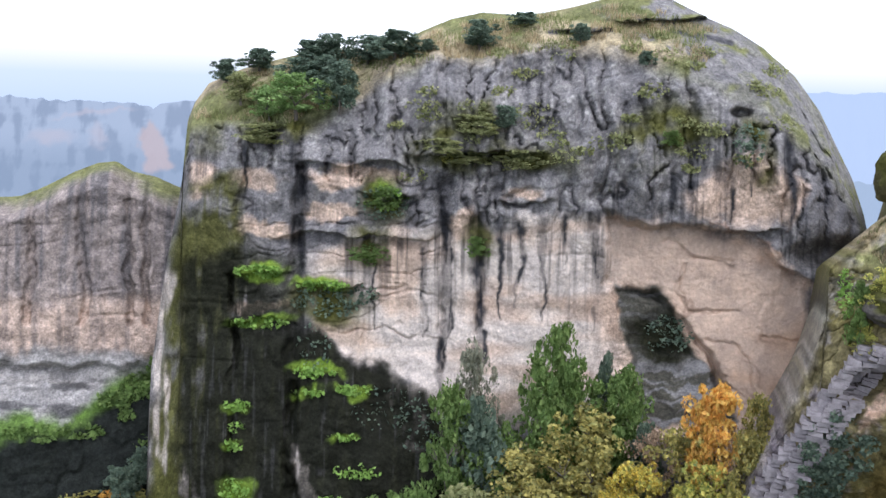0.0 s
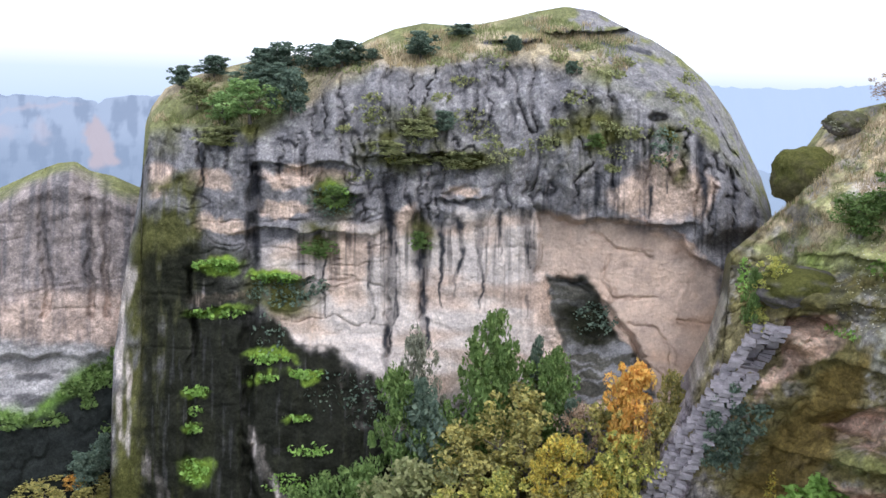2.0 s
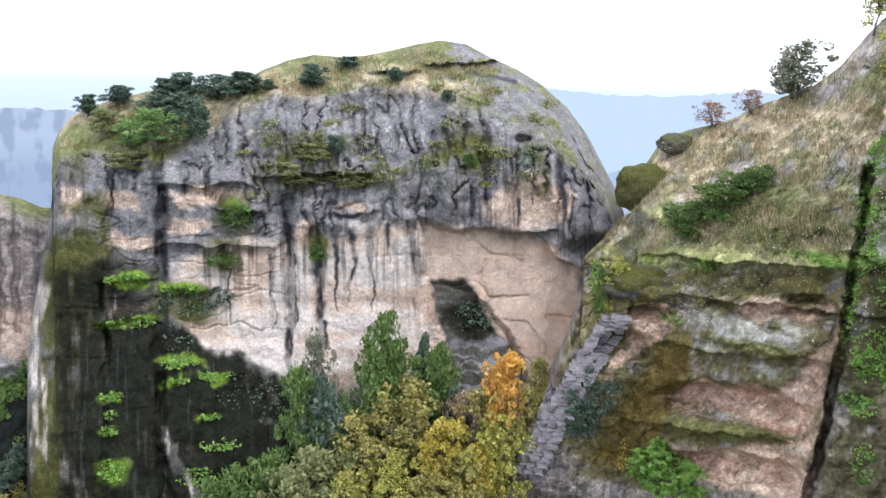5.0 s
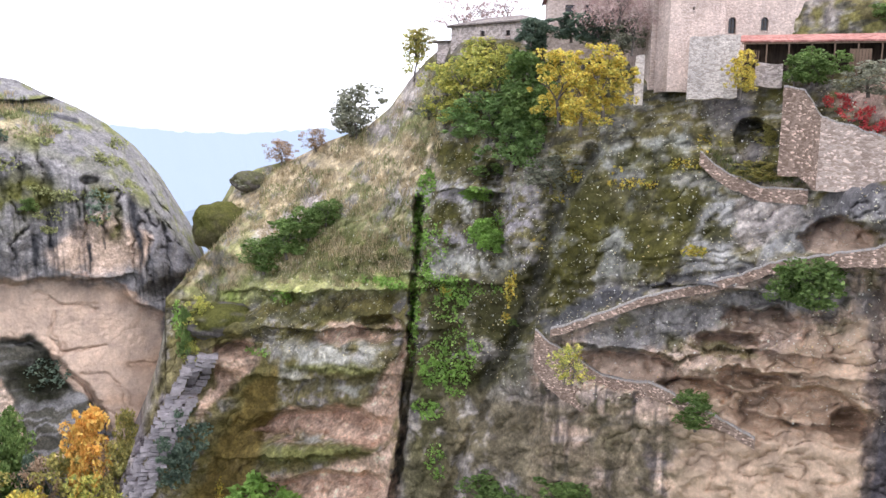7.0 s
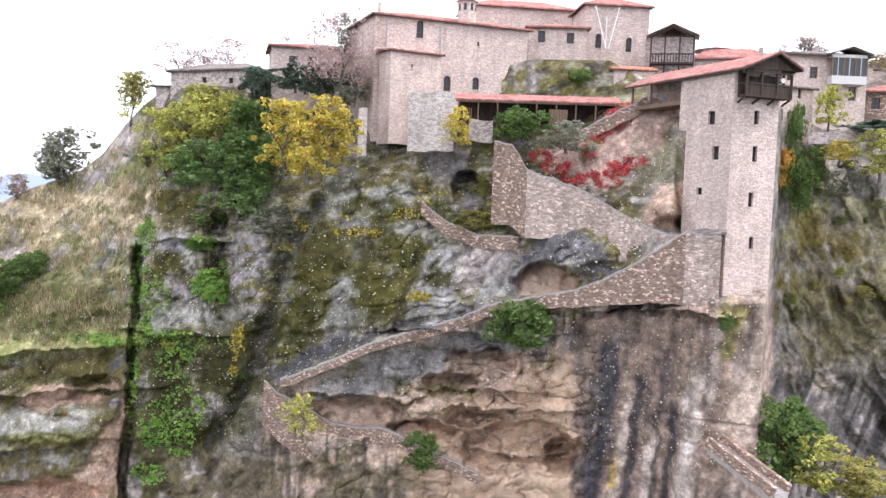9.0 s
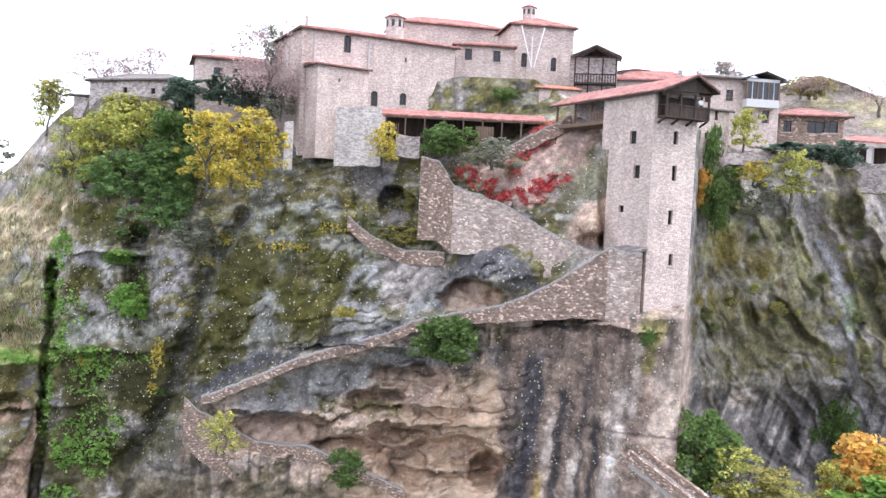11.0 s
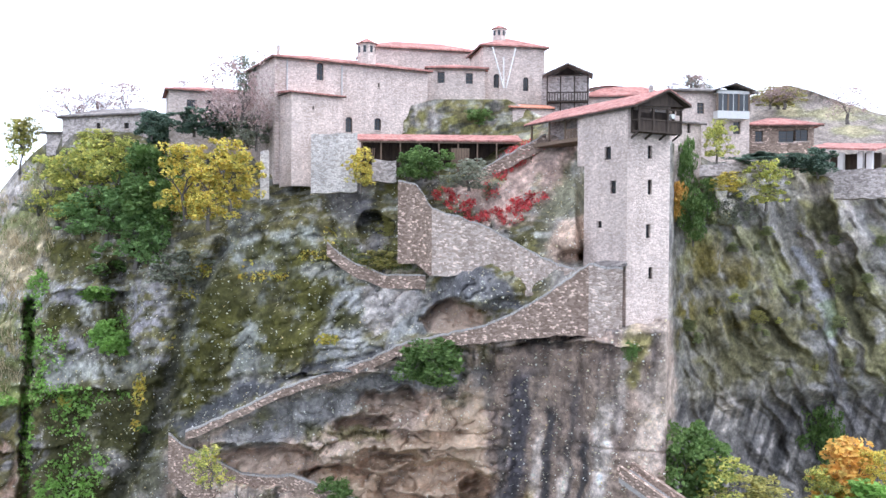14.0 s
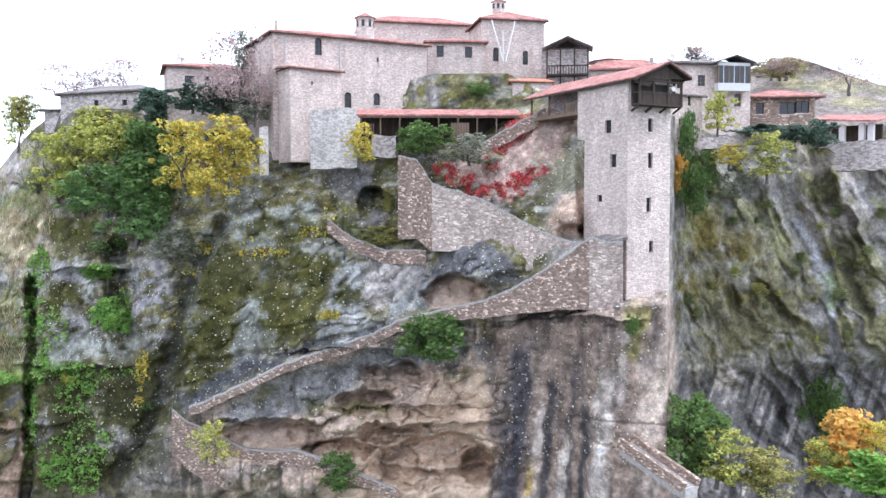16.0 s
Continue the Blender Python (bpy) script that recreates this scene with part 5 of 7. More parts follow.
def drum(name, label, x, ybase, ytop, r, radius, wall_mat=STONE, sides=8, cap=0.5):
    """A small cupola: a drum with openings marked by posts, and a tiled cap."""
    c, t = SM.spot(x, ybase, r), SM.spot(x, ytop, r)
    h = t.z - c.z
    root = tagged(new(name), label, "cupola")
    root.location = c
    bm = bmesh.new()
    bmesh.ops.create_cone(bm, cap_ends=True, segments=sides, radius1=radius, radius2=radius, depth=h * 0.7 + 1.2, matrix=Matrix.Translation((0, 0, h * 0.35 - 0.6)))
    part("drum", bm, wall_mat, root)
    bm = bmesh.new()
    bmesh.ops.create_cone(bm, cap_ends=True, segments=sides, radius1=radius * 1.25, radius2=radius * 0.12, depth=h * 0.3, matrix=Matrix.Translation((0, 0, h * 0.85)))
    part("roof", bm, TILE, root)
    for i in range(sides):
        a = 2 * math.pi * (i + 0.5) / sides
        bm = bmesh.new()
        box(bm, -0.16, 0.16, -0.03, 0.03, h * 0.18, h * 0.55)
        o = part("opening", bm, GLASS, root, "dark narrow opening")
        o.matrix_local = Matrix.Rotation(a, 4, "Z") @ Matrix.Translation((0, -radius * math.cos(math.pi / sides) - 0.01, 0))
    return root


# ---- the monastery ----
root, f, h = house("church_wing", "long pale stone church wing with low red roof", 487, 96, 757, 102.6, 325, 100, 11, rise=1.5,
                   holes=[(568, 126, 0.8, 1.9, True), (619, 220, 0.8, 1.7, True), (670, 219, 0.8, 1.4, True), (721, 221, 0.8, 1.4, True), (752, 224, 0.6, 1.2, True), (583 + 89, 150, 0.25, 0.5, False)])
pipe(root, f, h, 509, 200)
pipe(root, f, h, 606, 130)
house("stair_block", "pale stone block with small red roof beside the church", 517, 93, 607, 95.5, 328, 162, 3.2, roof="shed", rise=0.5, over=0.3, holes=[(611 - 55, 190, 0.2, 0.35, False)])
house("middle_house", "pale stone house with brown shuttered windows", 758, 105, 858, 105.5, 190, 120, 6, rise=0.9, holes=[(782, 136, 0.85, 1.35, False), (832, 138, 0.85, 1.3, False)])
house("chapel", "square pale stone chapel with pyramid tile roof", 854, 107, 963, 109, 190, 80, 7.4, rise=1.7, wall_mat=STONE, holes=[(880, 142, 0.7, 1.7, True), (932, 148, 0.7, 1.7, True)])
house("nave", "church nave with long red tile roof", 650, 114, 845, 117, 160, 82, 8, rise=1.6, over=0.4)
drum("cupola", "small red-capped stone cupola on the chapel", 885, 68, 44, 110.5, 0.85)
drum("cupola", "small stone cupola on the church wing", 650, 100, 68, 100.5, 1.05)
house("guest_house", "pale plastered house with red roof behind bare trees", 300, 104, 466, 105, 275, 158, 7, rise=0.9, wall_mat=STONE, holes=[(341, 185, 1.1, 1.2, False), (375, 186, 1.0, 1.2, False), (420, 192, 1.0, 1.2, False)])
house("stone_barn", "low weathered stone building with grey roof", 112, 117, 262, 109, 275, 208, 6, rise=1.1, wall_mat=OLDWALL, roof_mat=SLATE, holes=[(175, 222, 0.7, 0.7, False), (225, 222, 0.7, 0.7, False)])
house("lean_to", "small lean-to with grey slab roof", 84, 119, 112, 118, 275, 235, 3, rise=0.5, roof="shed", wall_mat=OLDWALL, roof_mat=SLATE)

# tower with its hoist balcony
root, f, h = house("tower", "tall square stone tower with small windows and red roof", 1111, 76.5, 1186, 79.6, 580, 190, 6.0, roof="", rise=1.2,
                   holes=[(1152, 268, 0.5, 1.15, False), (1152, 330, 0.5, 1.3, False), (1149, 408, 0.5, 1.2, False), (1153, 482, 0.45, 1.0, False), (1152, 205, 0.9, 1.2, False)],
                   left_holes=[(1077, 270, 0.9, 1.15, False), (1086, 330, 0.85, 1.15, False), (1062, 396, 0.7, 0.6, False)], category="tower", bars=(0, 1))
tower_f, tower_h = f, h


def quoins(root, f, h):
    z, i = 0.0, 0
    while z < h - 0.5:
        s = 0.55 if i % 2 else 0.32
        bm = bmesh.new()
        box(bm, -0.025, s, -0.025, 0.87 - s, z, z + 0.36)
        part("cornerstone", bm, STONE, root)
        z += 0.4
        i += 1


quoins(root, f, h)
L = f.length
eave = f.front(1111, 186)[1]
RX = L * 0.68
ridge, right_eave = eave + 1.55, eave + 0.35
deep = f.side(935, 215)[0]
part_end = f.side(1024, 230)[0]
for pts in ([(-0.45, -1.55, eave), (RX, -1.55, ridge), (RX, deep, ridge), (-0.45, deep, eave)],
            [(RX, -1.55, ridge), (L + 1.0, -1.55, right_eave), (L + 1.0, deep, right_eave), (RX, deep, ridge)]):
    bm = bmesh.new()
    slab(bm, pts, 0.1)
    part("roof", bm, TILE, root)
    bm = bmesh.new()
    slab(bm, [(x, y, z - 0.105) for x, y, z in pts], 0.16)
    part("roof_lining", bm, WOOD, root, "dark timber boards under the tiles")
bm = bmesh.new()
rings = [[bm.verts.new((x, y, z)) for x, z in ((0.0, h + 0.002), (L, h + 0.002), (L, right_eave - 0.1), (RX, ridge - 0.3), (0.0, eave - 0.2))] for y in (0.0, 0.45)]
bm.faces.new(rings[0])
bm.faces.new(rings[1][::-1])
for k in range(5):
    bm.faces.new((rings[0][k], rings[1][k], rings[1][(k + 1) % 5], rings[0][(k + 1) % 5]))
part("gable", bm, STONE, root)
bm = bmesh.new()
box(bm, 0.0, 0.45, 6.003, part_end, h - 4.5, eave - 0.22)
part("wall", bm, STONE, root)
bm = bmesh.new()
box(bm, 0.0, 0.44, 0.46, 6.0, h + 0.003, eave - 0.22)
part("wall", bm, STONE, root)


def balcony(name, label, f, h, x0, x1, out, z0, z1, gable, back=1.0, cover=True, step=0.3, drop=1.0):
    """A timber balcony box on brackets under its own gable roof."""
    root = tagged(new(name), label, "balcony")
    root.matrix_world = f.m
    bm = bmesh.new()
    box(bm, x0, x1, -out, back, z0, z0 + 0.16)
    part("floor", bm, WOOD, root)
    xs = [x0 + 0.08, (2 * x0 + x1) / 3, (x0 + 2 * x1) / 3, x1 - 0.08]
    for x in xs:
        bm = bmesh.new()
        beam(bm, (x, -out + 0.08, z0 + 0.16), (x, -out + 0.08, z1), 0.16)
        part("post", bm, WOOD, root)
        bm = bmesh.new()
        beam(bm, (x, 0.0, z0 - drop), (x, -out + 0.15, z0), 0.14)
        part("bracket", bm, WOOD, root)
    for x in (x0 + 0.08, x1 - 0.08):
        bm = bmesh.new()
        beam(bm, (x, back - 0.1, z0 + 0.16), (x, back - 0.1, z1), 0.16)
        part("post", bm, WOOD, root)
        bm = bmesh.new()
        beam(bm, (x, -out + 0.08, z0 + 1.05), (x, back, z0 + 1.05), 0.1)
        part("rail", bm, WOOD, root)
    for z in (z0 + 1.08, z1 - 0.08):
        bm = bmesh.new()
        beam(bm, (x0, -out + 0.08, z), (x1, -out + 0.08, z), 0.13)
        part("rail", bm, WOOD, root)
    n = int((x1 - x0) / step)
    for i in range(1, n):
        x = x0 + (x1 - x0) * i / n
        bm = bmesh.new()
        box(bm, x - 0.045, x + 0.045, -out + 0.06, -out + 0.1, z0 + 0.17, z0 + 1.02)
        part("baluster", bm, WOOD, root)
    if not cover:
        return root
    bm = bmesh.new()
    m = (x0 + x1) / 2
    o = 0.5
    slab(bm, [(x0 - o, -out - o, z1), (m, -out - o, z1 + gable), (m, back + 0.4, z1 + gable), (x0 - o, back + 0.4, z1)], 0.12)
    slab(bm, [(m, -out - o, z1 + gable), (x1 + o, -out - o, z1), (x1 + o, back + 0.4, z1), (m, back + 0.4, z1 + gable)], 0.12)
    part("roof", bm, SLATE, root, "dark weathered gable roof")
    # dark back and gable panels added to stand in for the shaded interior
    bm = bmesh.new()
    box(bm, x0 + 0.1, x1 - 0.1, back - 0.08, back - 0.02, z0 + 0.16, z1)
    part("back_wall", bm, WOOD, root)
    bm = bmesh.new()
    tri = [[bm.verts.new(q) for q in ((x0, y, z1 - 0.1), (x1, y, z1 - 0.1), (m, y, z1 + gable - 0.14))] for y in (back - 0.3, back - 0.2)]
    bm.faces.new(tri[0])
    bm.faces.new(tri[1][::-1])
    for i in range(3):
        bm.faces.new((tri[0][i], tri[1][i], tri[1][(i + 1) % 3], tri[0][(i + 1) % 3]))
    part("gable_shade_panel", bm, WOOD, root)
    return root


zb = f.height(1150, 236)
hoist = balcony("hoist_balcony", "dark timber hoist balcony on the tower", f, h, 0.3, L + 0.35, 1.1, zb, eave - 0.1, 1.25, -0.02, False, 0.11, 0.45)
for u0, u1 in ((0.36, 0.5 * RX), (L - 0.2, L + 0.3)):
    bm = bmesh.new()
    box(bm, u0, u1, -1.0, -0.95, eave - 0.62, eave - 0.12)
    part("board_panel", bm, WOOD, hoist)
# dark triangle added for the shade under the gable
bm = bmesh.new()
tri = [[bm.verts.new(q) for q in ((0.1, y, eave - 0.1), (L + 0.5, y, right_eave - 0.2), (RX, y, ridge - 0.32))] for y in (-1.06, -0.98)]
bm.faces.new(tri[0])
bm.faces.new(tri[1][::-1])
for k in range(3):
    bm.faces.new((tri[0][k], tri[1][k], tri[1][(k + 1) % 3], tri[0][(k + 1) % 3]))
part("gable_shade_panel", bm, WOOD, hoist)
bm = bmesh.new()
box(bm, 0.4, L - 0.1, -0.06, -0.02, zb + 0.16, eave - 0.3)
part("back_boards", bm, WOOD, hoist)
bm = bmesh.new()
bmesh.ops.create_cone(bm, cap_ends=True, segments=14, radius1=0.22, radius2=0.22, depth=0.5, matrix=Matrix.Translation((L * 0.85, -0.9, zb + 1.5)) @ Matrix.Rotation(radians(90), 4, "X"))
o = part("searchlight", bm, CREAM)
o.matrix_world = f.m
tagged(o, "round white searchlight on the timber balcony", "lamp")

# open gallery under the far end of the tower's roof
gallery = tagged(new("tower_gallery"), "open timber gallery with posts and railing beside the tower", "gallery")
gallery.matrix_world = f.m
gfloor = f.side(1015, 243)[1]
bm = bmesh.new()
box(bm, 0.0, 2.6, part_end + 0.003, deep - 0.3, gfloor - 0.35, gfloor)
part("floor", bm, BROWN, gallery)
bm = bmesh.new()
box(bm, 2.4, 2.6, part_end + 0.003, deep - 0.3, gfloor + 0.002, eave + 0.6)
part("back_wall", bm, OLDWALL, gallery)
for x in (941, 972, 1000):
    u = f.side(x, 230)[0]
    bm = bmesh.new()
    beam(bm, (0.12, u, gfloor - (2.4 if x < 960 else 0)), (0.12, u, eave - 0.1), 0.16)
    part("post", bm, BROWN, gallery)
u0, u1 = part_end + 0.05, f.side(1000, 230)[0]
bm = bmesh.new()
beam(bm, (0.12, u0, gfloor + 0.85), (0.12, u1, gfloor + 0.85), 0.1)
part("rail", bm, BROWN, gallery)
for k in range(9):
    bm = bmesh.new()
    y = u0 + (u1 - u0) * (k + 0.5) / 9
    box(bm, 0.09, 0.15, y - 0.05, y + 0.05, gfloor + 0.002, gfloor + 0.8)
    part("baluster", bm, BROWN, gallery)

root, f2, h2 = house("balcony_house", "stone house wall behind the timber balcony", 958, 103, 1042, 103, 215, 135, 5, roof="", wall_mat=OLDWALL)
z0, z1 = f2.height(1000, 182), f2.height(1000, 135)
balcony("timber_balcony", "dark timber balcony with railing and gable roof", f2, h2, 0.6, f2.length - 0.1, 1.3, z0, z1, 1.3)
house("annex", "low stone annex with bright orange roof", 908, 98, 975, 99, 245, 190, 3.5, roof="shed", rise=1.0, over=0.35, roof_mat=ORANGE_TILE, holes=[(937, 206, 0.35, 0.9, False)])
house("kitchen", "long low building with red roof behind the tower", 1032, 104, 1175, 104, 230, 172, 5, rise=1.4, wall_mat=STONE)
drum("cupola", "pink domed cupola behind the tower", 1078, 175, 150, 109, 2.2, PLASTER, 10)

# houses beyond the tower
root, f, h = house("east_house", "stone house with glazed bay and brown roof", 1192, 106, 1326, 110, 300, 160, 8, rise=1.0, roof_mat=SLATE, wall_mat=STONE, over=0.7,
                   holes=[(1206, 184, 1.0, 1.35, False), (1220 - 2, 184, 0.2, 0.3, False), (1242, 190, 0.9, 1.3, False), (1306, 225, 0.9, 1.5, False), (1278, 226, 0.8, 1.4, False)], frame_mat=BROWN)
u0, zlo = f.front(1264, 210)
u1, zhi = f.front(1320, 168)
bm = bmesh.new()
box(bm, u0, u1, -1.1, 0.0, zlo, zlo + 0.9)
bay = part("bay", bm, CREAM, root, "white boarded bay")
bm = bmesh.new()
box(bm, u0, u1, -1.1, 0.0, zhi, zhi + 0.35)
part("bay_top", bm, CREAM, root)
for i in range(4):
    bm = bmesh.new()
    x = u0 + (u1 - u0) * i / 3
    box(bm, x - 0.09, x + 0.09, -1.1, -0.95, zlo + 0.9, zhi)
    part("mullion", bm, BROWN, bay)
for i in range(3):
    bm = bmesh.new()
    box(bm, u0 + (u1 - u0) * i / 3 + 0.1, u0 + (u1 - u0) * (i + 1) / 3 - 0.1, -1.04, -1.0, zlo + 0.9, zhi)
    part("pane", bm, GLASS, bay)
    bm = bmesh.new()
    m = (u0 + (u1 - u0) * (i + 0.5) / 3)
    box(bm, m - 0.04, m + 0.04, -1.08, -1.05, zlo + 0.9, zhi)
    part("bar", bm, CREAM, bay)
bm = bmesh.new()
slab(bm, [(u0 - 0.5, -1.7, zhi + 0.4), ((u0 + u1) / 2, -1.7, zhi + 1.2), ((u0 + u1) / 2, 1.5, zhi + 1.2), (u0 - 0.5, 1.5, zhi + 0.4)], 0.12)
slab(bm, [((u0 + u1) / 2, -1.7, zhi + 1.2), (u1 + 0.5, -1.7, zhi + 0.4), (u1 + 0.5, 1.5, zhi + 0.4), ((u0 + u1) / 2, 1.5, zhi + 1.2)], 0.12)
part("bay_roof", bm, SLATE, root)
house("east_annex", "pale stone annex with dark eave", 1183, 95, 1241, 98, 320, 214, 4, roof="shed", rise=0.5, over=0.4, roof_mat=SLATE, holes=[(1221, 226, 0.45, 1.0, False), (1204, 262, 0.3, 0.7, False), (1217, 263, 0.3, 0.7, False)])
house("veranda_house", "low stone house with veranda and red roof", 1326, 112, 1440, 114, 275, 222, 6, rise=1.2, over=0.9, wall_mat=RUBBLE, holes=[(1345, 240, 0.9, 1.3, False), (1395, 240, 2.0, 1.4, False), (1420, 238, 1.6, 1.4, False)])

# open pavilion
pf = Frame(1452, 105, 1542, 103, 300)
root = tagged(new("pavilion"), "open pavilion with red roof on white columns", "pavilion")
root.matrix_world = pf.m
ph = pf.height(1500, 268)
for x in (1456, 1489, 1524, 1540):
    u, _ = pf.front(x, 280)
    bm = bmesh.new()
    box(bm, u - 0.28, u + 0.28, 0, 0.56, -0.6, ph)
    part("column", bm, PLASTER, root)
bm = bmesh.new()
box(bm, 0, pf.length, 2.6, 3.0, -0.6, ph)
part("back_wall", bm, WOOD, root)
bm = bmesh.new()
slab(bm, [(-1.0, -0.8, ph + 0.75), (pf.length + 0.8, -0.8, ph + 0.1), (pf.length + 0.8, 4, ph + 1.0), (-1.0, 4, ph + 1.6)], 0.2)
part("roof", bm, TILE, root)

# covered walk under the church
wf = Frame(636, 91.2, 918, 91.6, 300)
root = tagged(new("covered_walk"), "covered timber walk with long red tile roof", "gallery")
root.matrix_world = wf.m
wh = wf.height(640, 246)
wl_ = wf.length
bm = bmesh.new()
slab(bm, [(-0.3, -0.4, wh), (wl_ + 0.3, -0.4, wh), (wl_ + 0.3, 3.4, wh + 0.95), (-0.3, 3.4, wh + 0.95)], 0.16)
part("roof", bm, TILE, root)
# dark panel put behind the posts in place of interior shade
bm = bmesh.new()
box(bm, 0, wl_, 3.0, 3.2, -1, wh + 0.7)
part("back_wall", bm, WOOD, root, "dark timber panel standing in for the shaded interior")
bm = bmesh.new()
box(bm, 0, wl_, -0.3, -0.16, wh - 0.32, wh - 0.17)
part("wall_plate", bm, BROWN, root)
for i in range(9):
    bm = bmesh.new()
    x = 0.3 + (wl_ - 0.6) * i / 8
    beam(bm, (x, -0.2, -1), (x, -0.2, wh - 0.32), 0.14)
    part("post", bm, BROWN, root)
u0, _ = wf.front(640, 260)
u1, _ = wf.front(664, 260)
for i in range(8):
    bm = bmesh.new()
    x = u0 + (u1 - u0) * i / 7
    box(bm, x - 0.04, x + 0.04, -0.24, -0.18, wf.height(650, 282), wf.height(650, 262))
    part("baluster", bm, BROWN, root)
u0, _ = wf.front(800, 270)
for i in range(7):
    bm = bmesh.new()
    x = u0 + i * 0.27
    box(bm, x, x + 0.24, -0.3, -0.24, wf.height(810, 295), wf.height(810, 262))
    part("door_board", bm, BROWN, root, "worn plank door")


# ---- rubble walls that follow the rock ----
def follow_wall(name, label, pts, height, thick, mat, down=2.0, sheet=SM, cope=None, far=None, rock="monastery_rock", lift=0.0, category="wall", end=None):
    """pts: x, y of the wall's top edge; it stands a little before the rock and reaches down into it."""
    n = 0
    path = []
    for (x0, y0), (x1, y1) in zip(pts, pts[1:]):
        k = max(2, int(math.hypot(x1 - x0, y1 - y0) / 7))
        for i in range(k):
            path.append((x0 + (x1 - x0) * i / k, y0 + (y1 - y0) * i / k))
    path.append(pts[-1])
    xa, ya = np.array([p[0] for p in path]), np.array([p[1] for p in path])
    if far is None:
        base = surf(rock, xa, ya + 8)
        rng = np.hypot(base[:, 0], base[:, 1])
        ker = np.ones(7) / 7
        rng = np.convolve(np.pad(rng, 3, mode="edge"), ker, "valid") - 0.5
        if end:
            k = sstep(0.72, 1.0, np.linspace(0, 1, len(xa)))
            rng = rng * (1 - k) + end * k
    else:
        rng = np.interp(np.linspace(0, 1, len(xa)), np.linspace(0, 1, len(far)), far)
    hh = np.interp(np.linspace(0, 1, len(xa)), np.linspace(0, 1, len(height)), height) if isinstance(height, list) else np.full(len(xa), float(height))
    jag = 0.09 * vnoise(np.stack([np.arange(len(xa)) * 0.9, 0 * xa, 0 * xa], -1), 5)
    top = sheet.at(xa, ya, rng)
    top[:, 2] += jag + lift
    root = tagged(new(name), label, category)
    bm = bmesh.new()
    rows = []
    for t, height in zip(top, hh):
        o = Vector((t[0], t[1], 0)).normalized()
        p = Vector(t)
        rows.append([bm.verts.new(q) for q in (p - o * thick / 2, p + o * thick / 2, p + o * 2.2 - Vector((0, 0, height)), p - o * thick / 2 - Vector((0, 0, height)))])
    for a, b in zip(rows, rows[1:]):
        for i in range(4):
            bm.faces.new((a[i], b[i], b[(i + 1) % 4], a[(i + 1) % 4]))
    bm.faces.new(rows[0])
    bm.faces.new(rows[-1][::-1])
    part("masonry", bm, mat, root)
    # each coping stone is a piece of its own
    if cope:
        for i in range(len(top) - 1):
            a, b = Vector(top[i]), Vector(top[i + 1])
            d = (b - a) * 0.04
            bm = bmesh.new()
            o = Vector((a.x, a.y, 0)).normalized() * (thick / 2 + 0.06)
            up = Vector((0, 0, 0.14 + 0.05 * random.random()))
            z = Vector((0, 0, 0.005))
            vs = [bm.verts.new(q) for q in (a + d - o + z, b - d - o + z, b - d + o + z, a + d + o + z, a + d - o + up, b - d - o + up, b - d + o + up, a + d + o + up)]
            for fc in ((0, 3, 2, 1), (4, 5, 6, 7), (0, 1, 5, 4), (1, 2, 6, 5), (2, 3, 7, 6), (3, 0, 4, 7)):
                bm.faces.new([vs[q] for q in fc])
            part("coping_stone", bm, cope, root)
    return root


COPE = material("grey_coping_stone", grain_build((0.3, 0.27, 0.25), (0.5, 0.46, 0.43), 2.5))
follow_wall("path_parapet", "rubble stone parapet climbing along the cliff path", PATHM[1:-1], [0.8, 0.75, 0.75, 0.8, 0.9, 0.95, 1.0, 1.3, 2.3, 4.0, 6.2], 0.4, RUBBLE, cope=COPE, end=77.1)
follow_wall("lower_parapet", "rubble parapet along the lower flight of the path", [(300, 768), (330, 790), (380, 812), (430, 838), (470, 843), (520, 842), (570, 860), (630, 884), (700, 915)], [4.5, 5.2, 5.4, 3.2, 1.6, 1.1, 1.0, 1.0, 1.0], 0.5, RUBBLE, cope=COPE)
follow_wall("terrace_wall", "rubble retaining wall below the tower", [(1044, 468), (1075, 474), (1104, 476)], 6.2, 0.5, PATCHED, far=[77.1, 76.7, 76.3], cope=COPE)
follow_wall("corner_wall", "tall rubble retaining wall with a corner", [(706, 322), (738, 326), (768, 372)], [8.2, 7.5, 6.4], 0.8, RUBBLE, far=[88, 86.5, 84.6], cope=COPE)
follow_wall("stair_wall", "rubble wall stepping down beside the old stairs", [(766, 370), (815, 385), (870, 405), (930, 440), (990, 470), (1020, 478)], [6.4, 5.4, 5.0, 4.8, 3.0, 2.4], 0.7, PATCHED, far=[84.4, 83.8, 83, 81.5, 80, 79], cope=COPE)
follow_wall("slope_wall", "stone coping running down over the creeper slope", [(968, 238), (930, 258), (890, 280), (850, 302)], 1.3, 0.5, RUBBLE, cope=COPE)
follow_wall("white_wall", "whitish rubble wall beside the covered walk", [(552, 238), (590, 236), (634, 235)], 6.0, 0.6, WHITEWALL, far=[91, 90.8, 90.6])
follow_wall("garden_wall", "low pale wall under the covered walk", [(660, 282), (703, 284)], 2.2, 0.5, OLDWALL, far=[90.4, 90.2])
follow_wall("pale_pier", "pale rubble pier beside the yellow trees", [(462, 268), (478, 266)], 5.0, 0.7, WHITEWALL, far=[93, 93])
follow_wall("terrace_edge", "low rubble wall edging a small garden terrace", [(580, 430), (620, 462), (680, 486), (755, 488)], 1.3, 0.4, RUBBLE, cope=COPE)
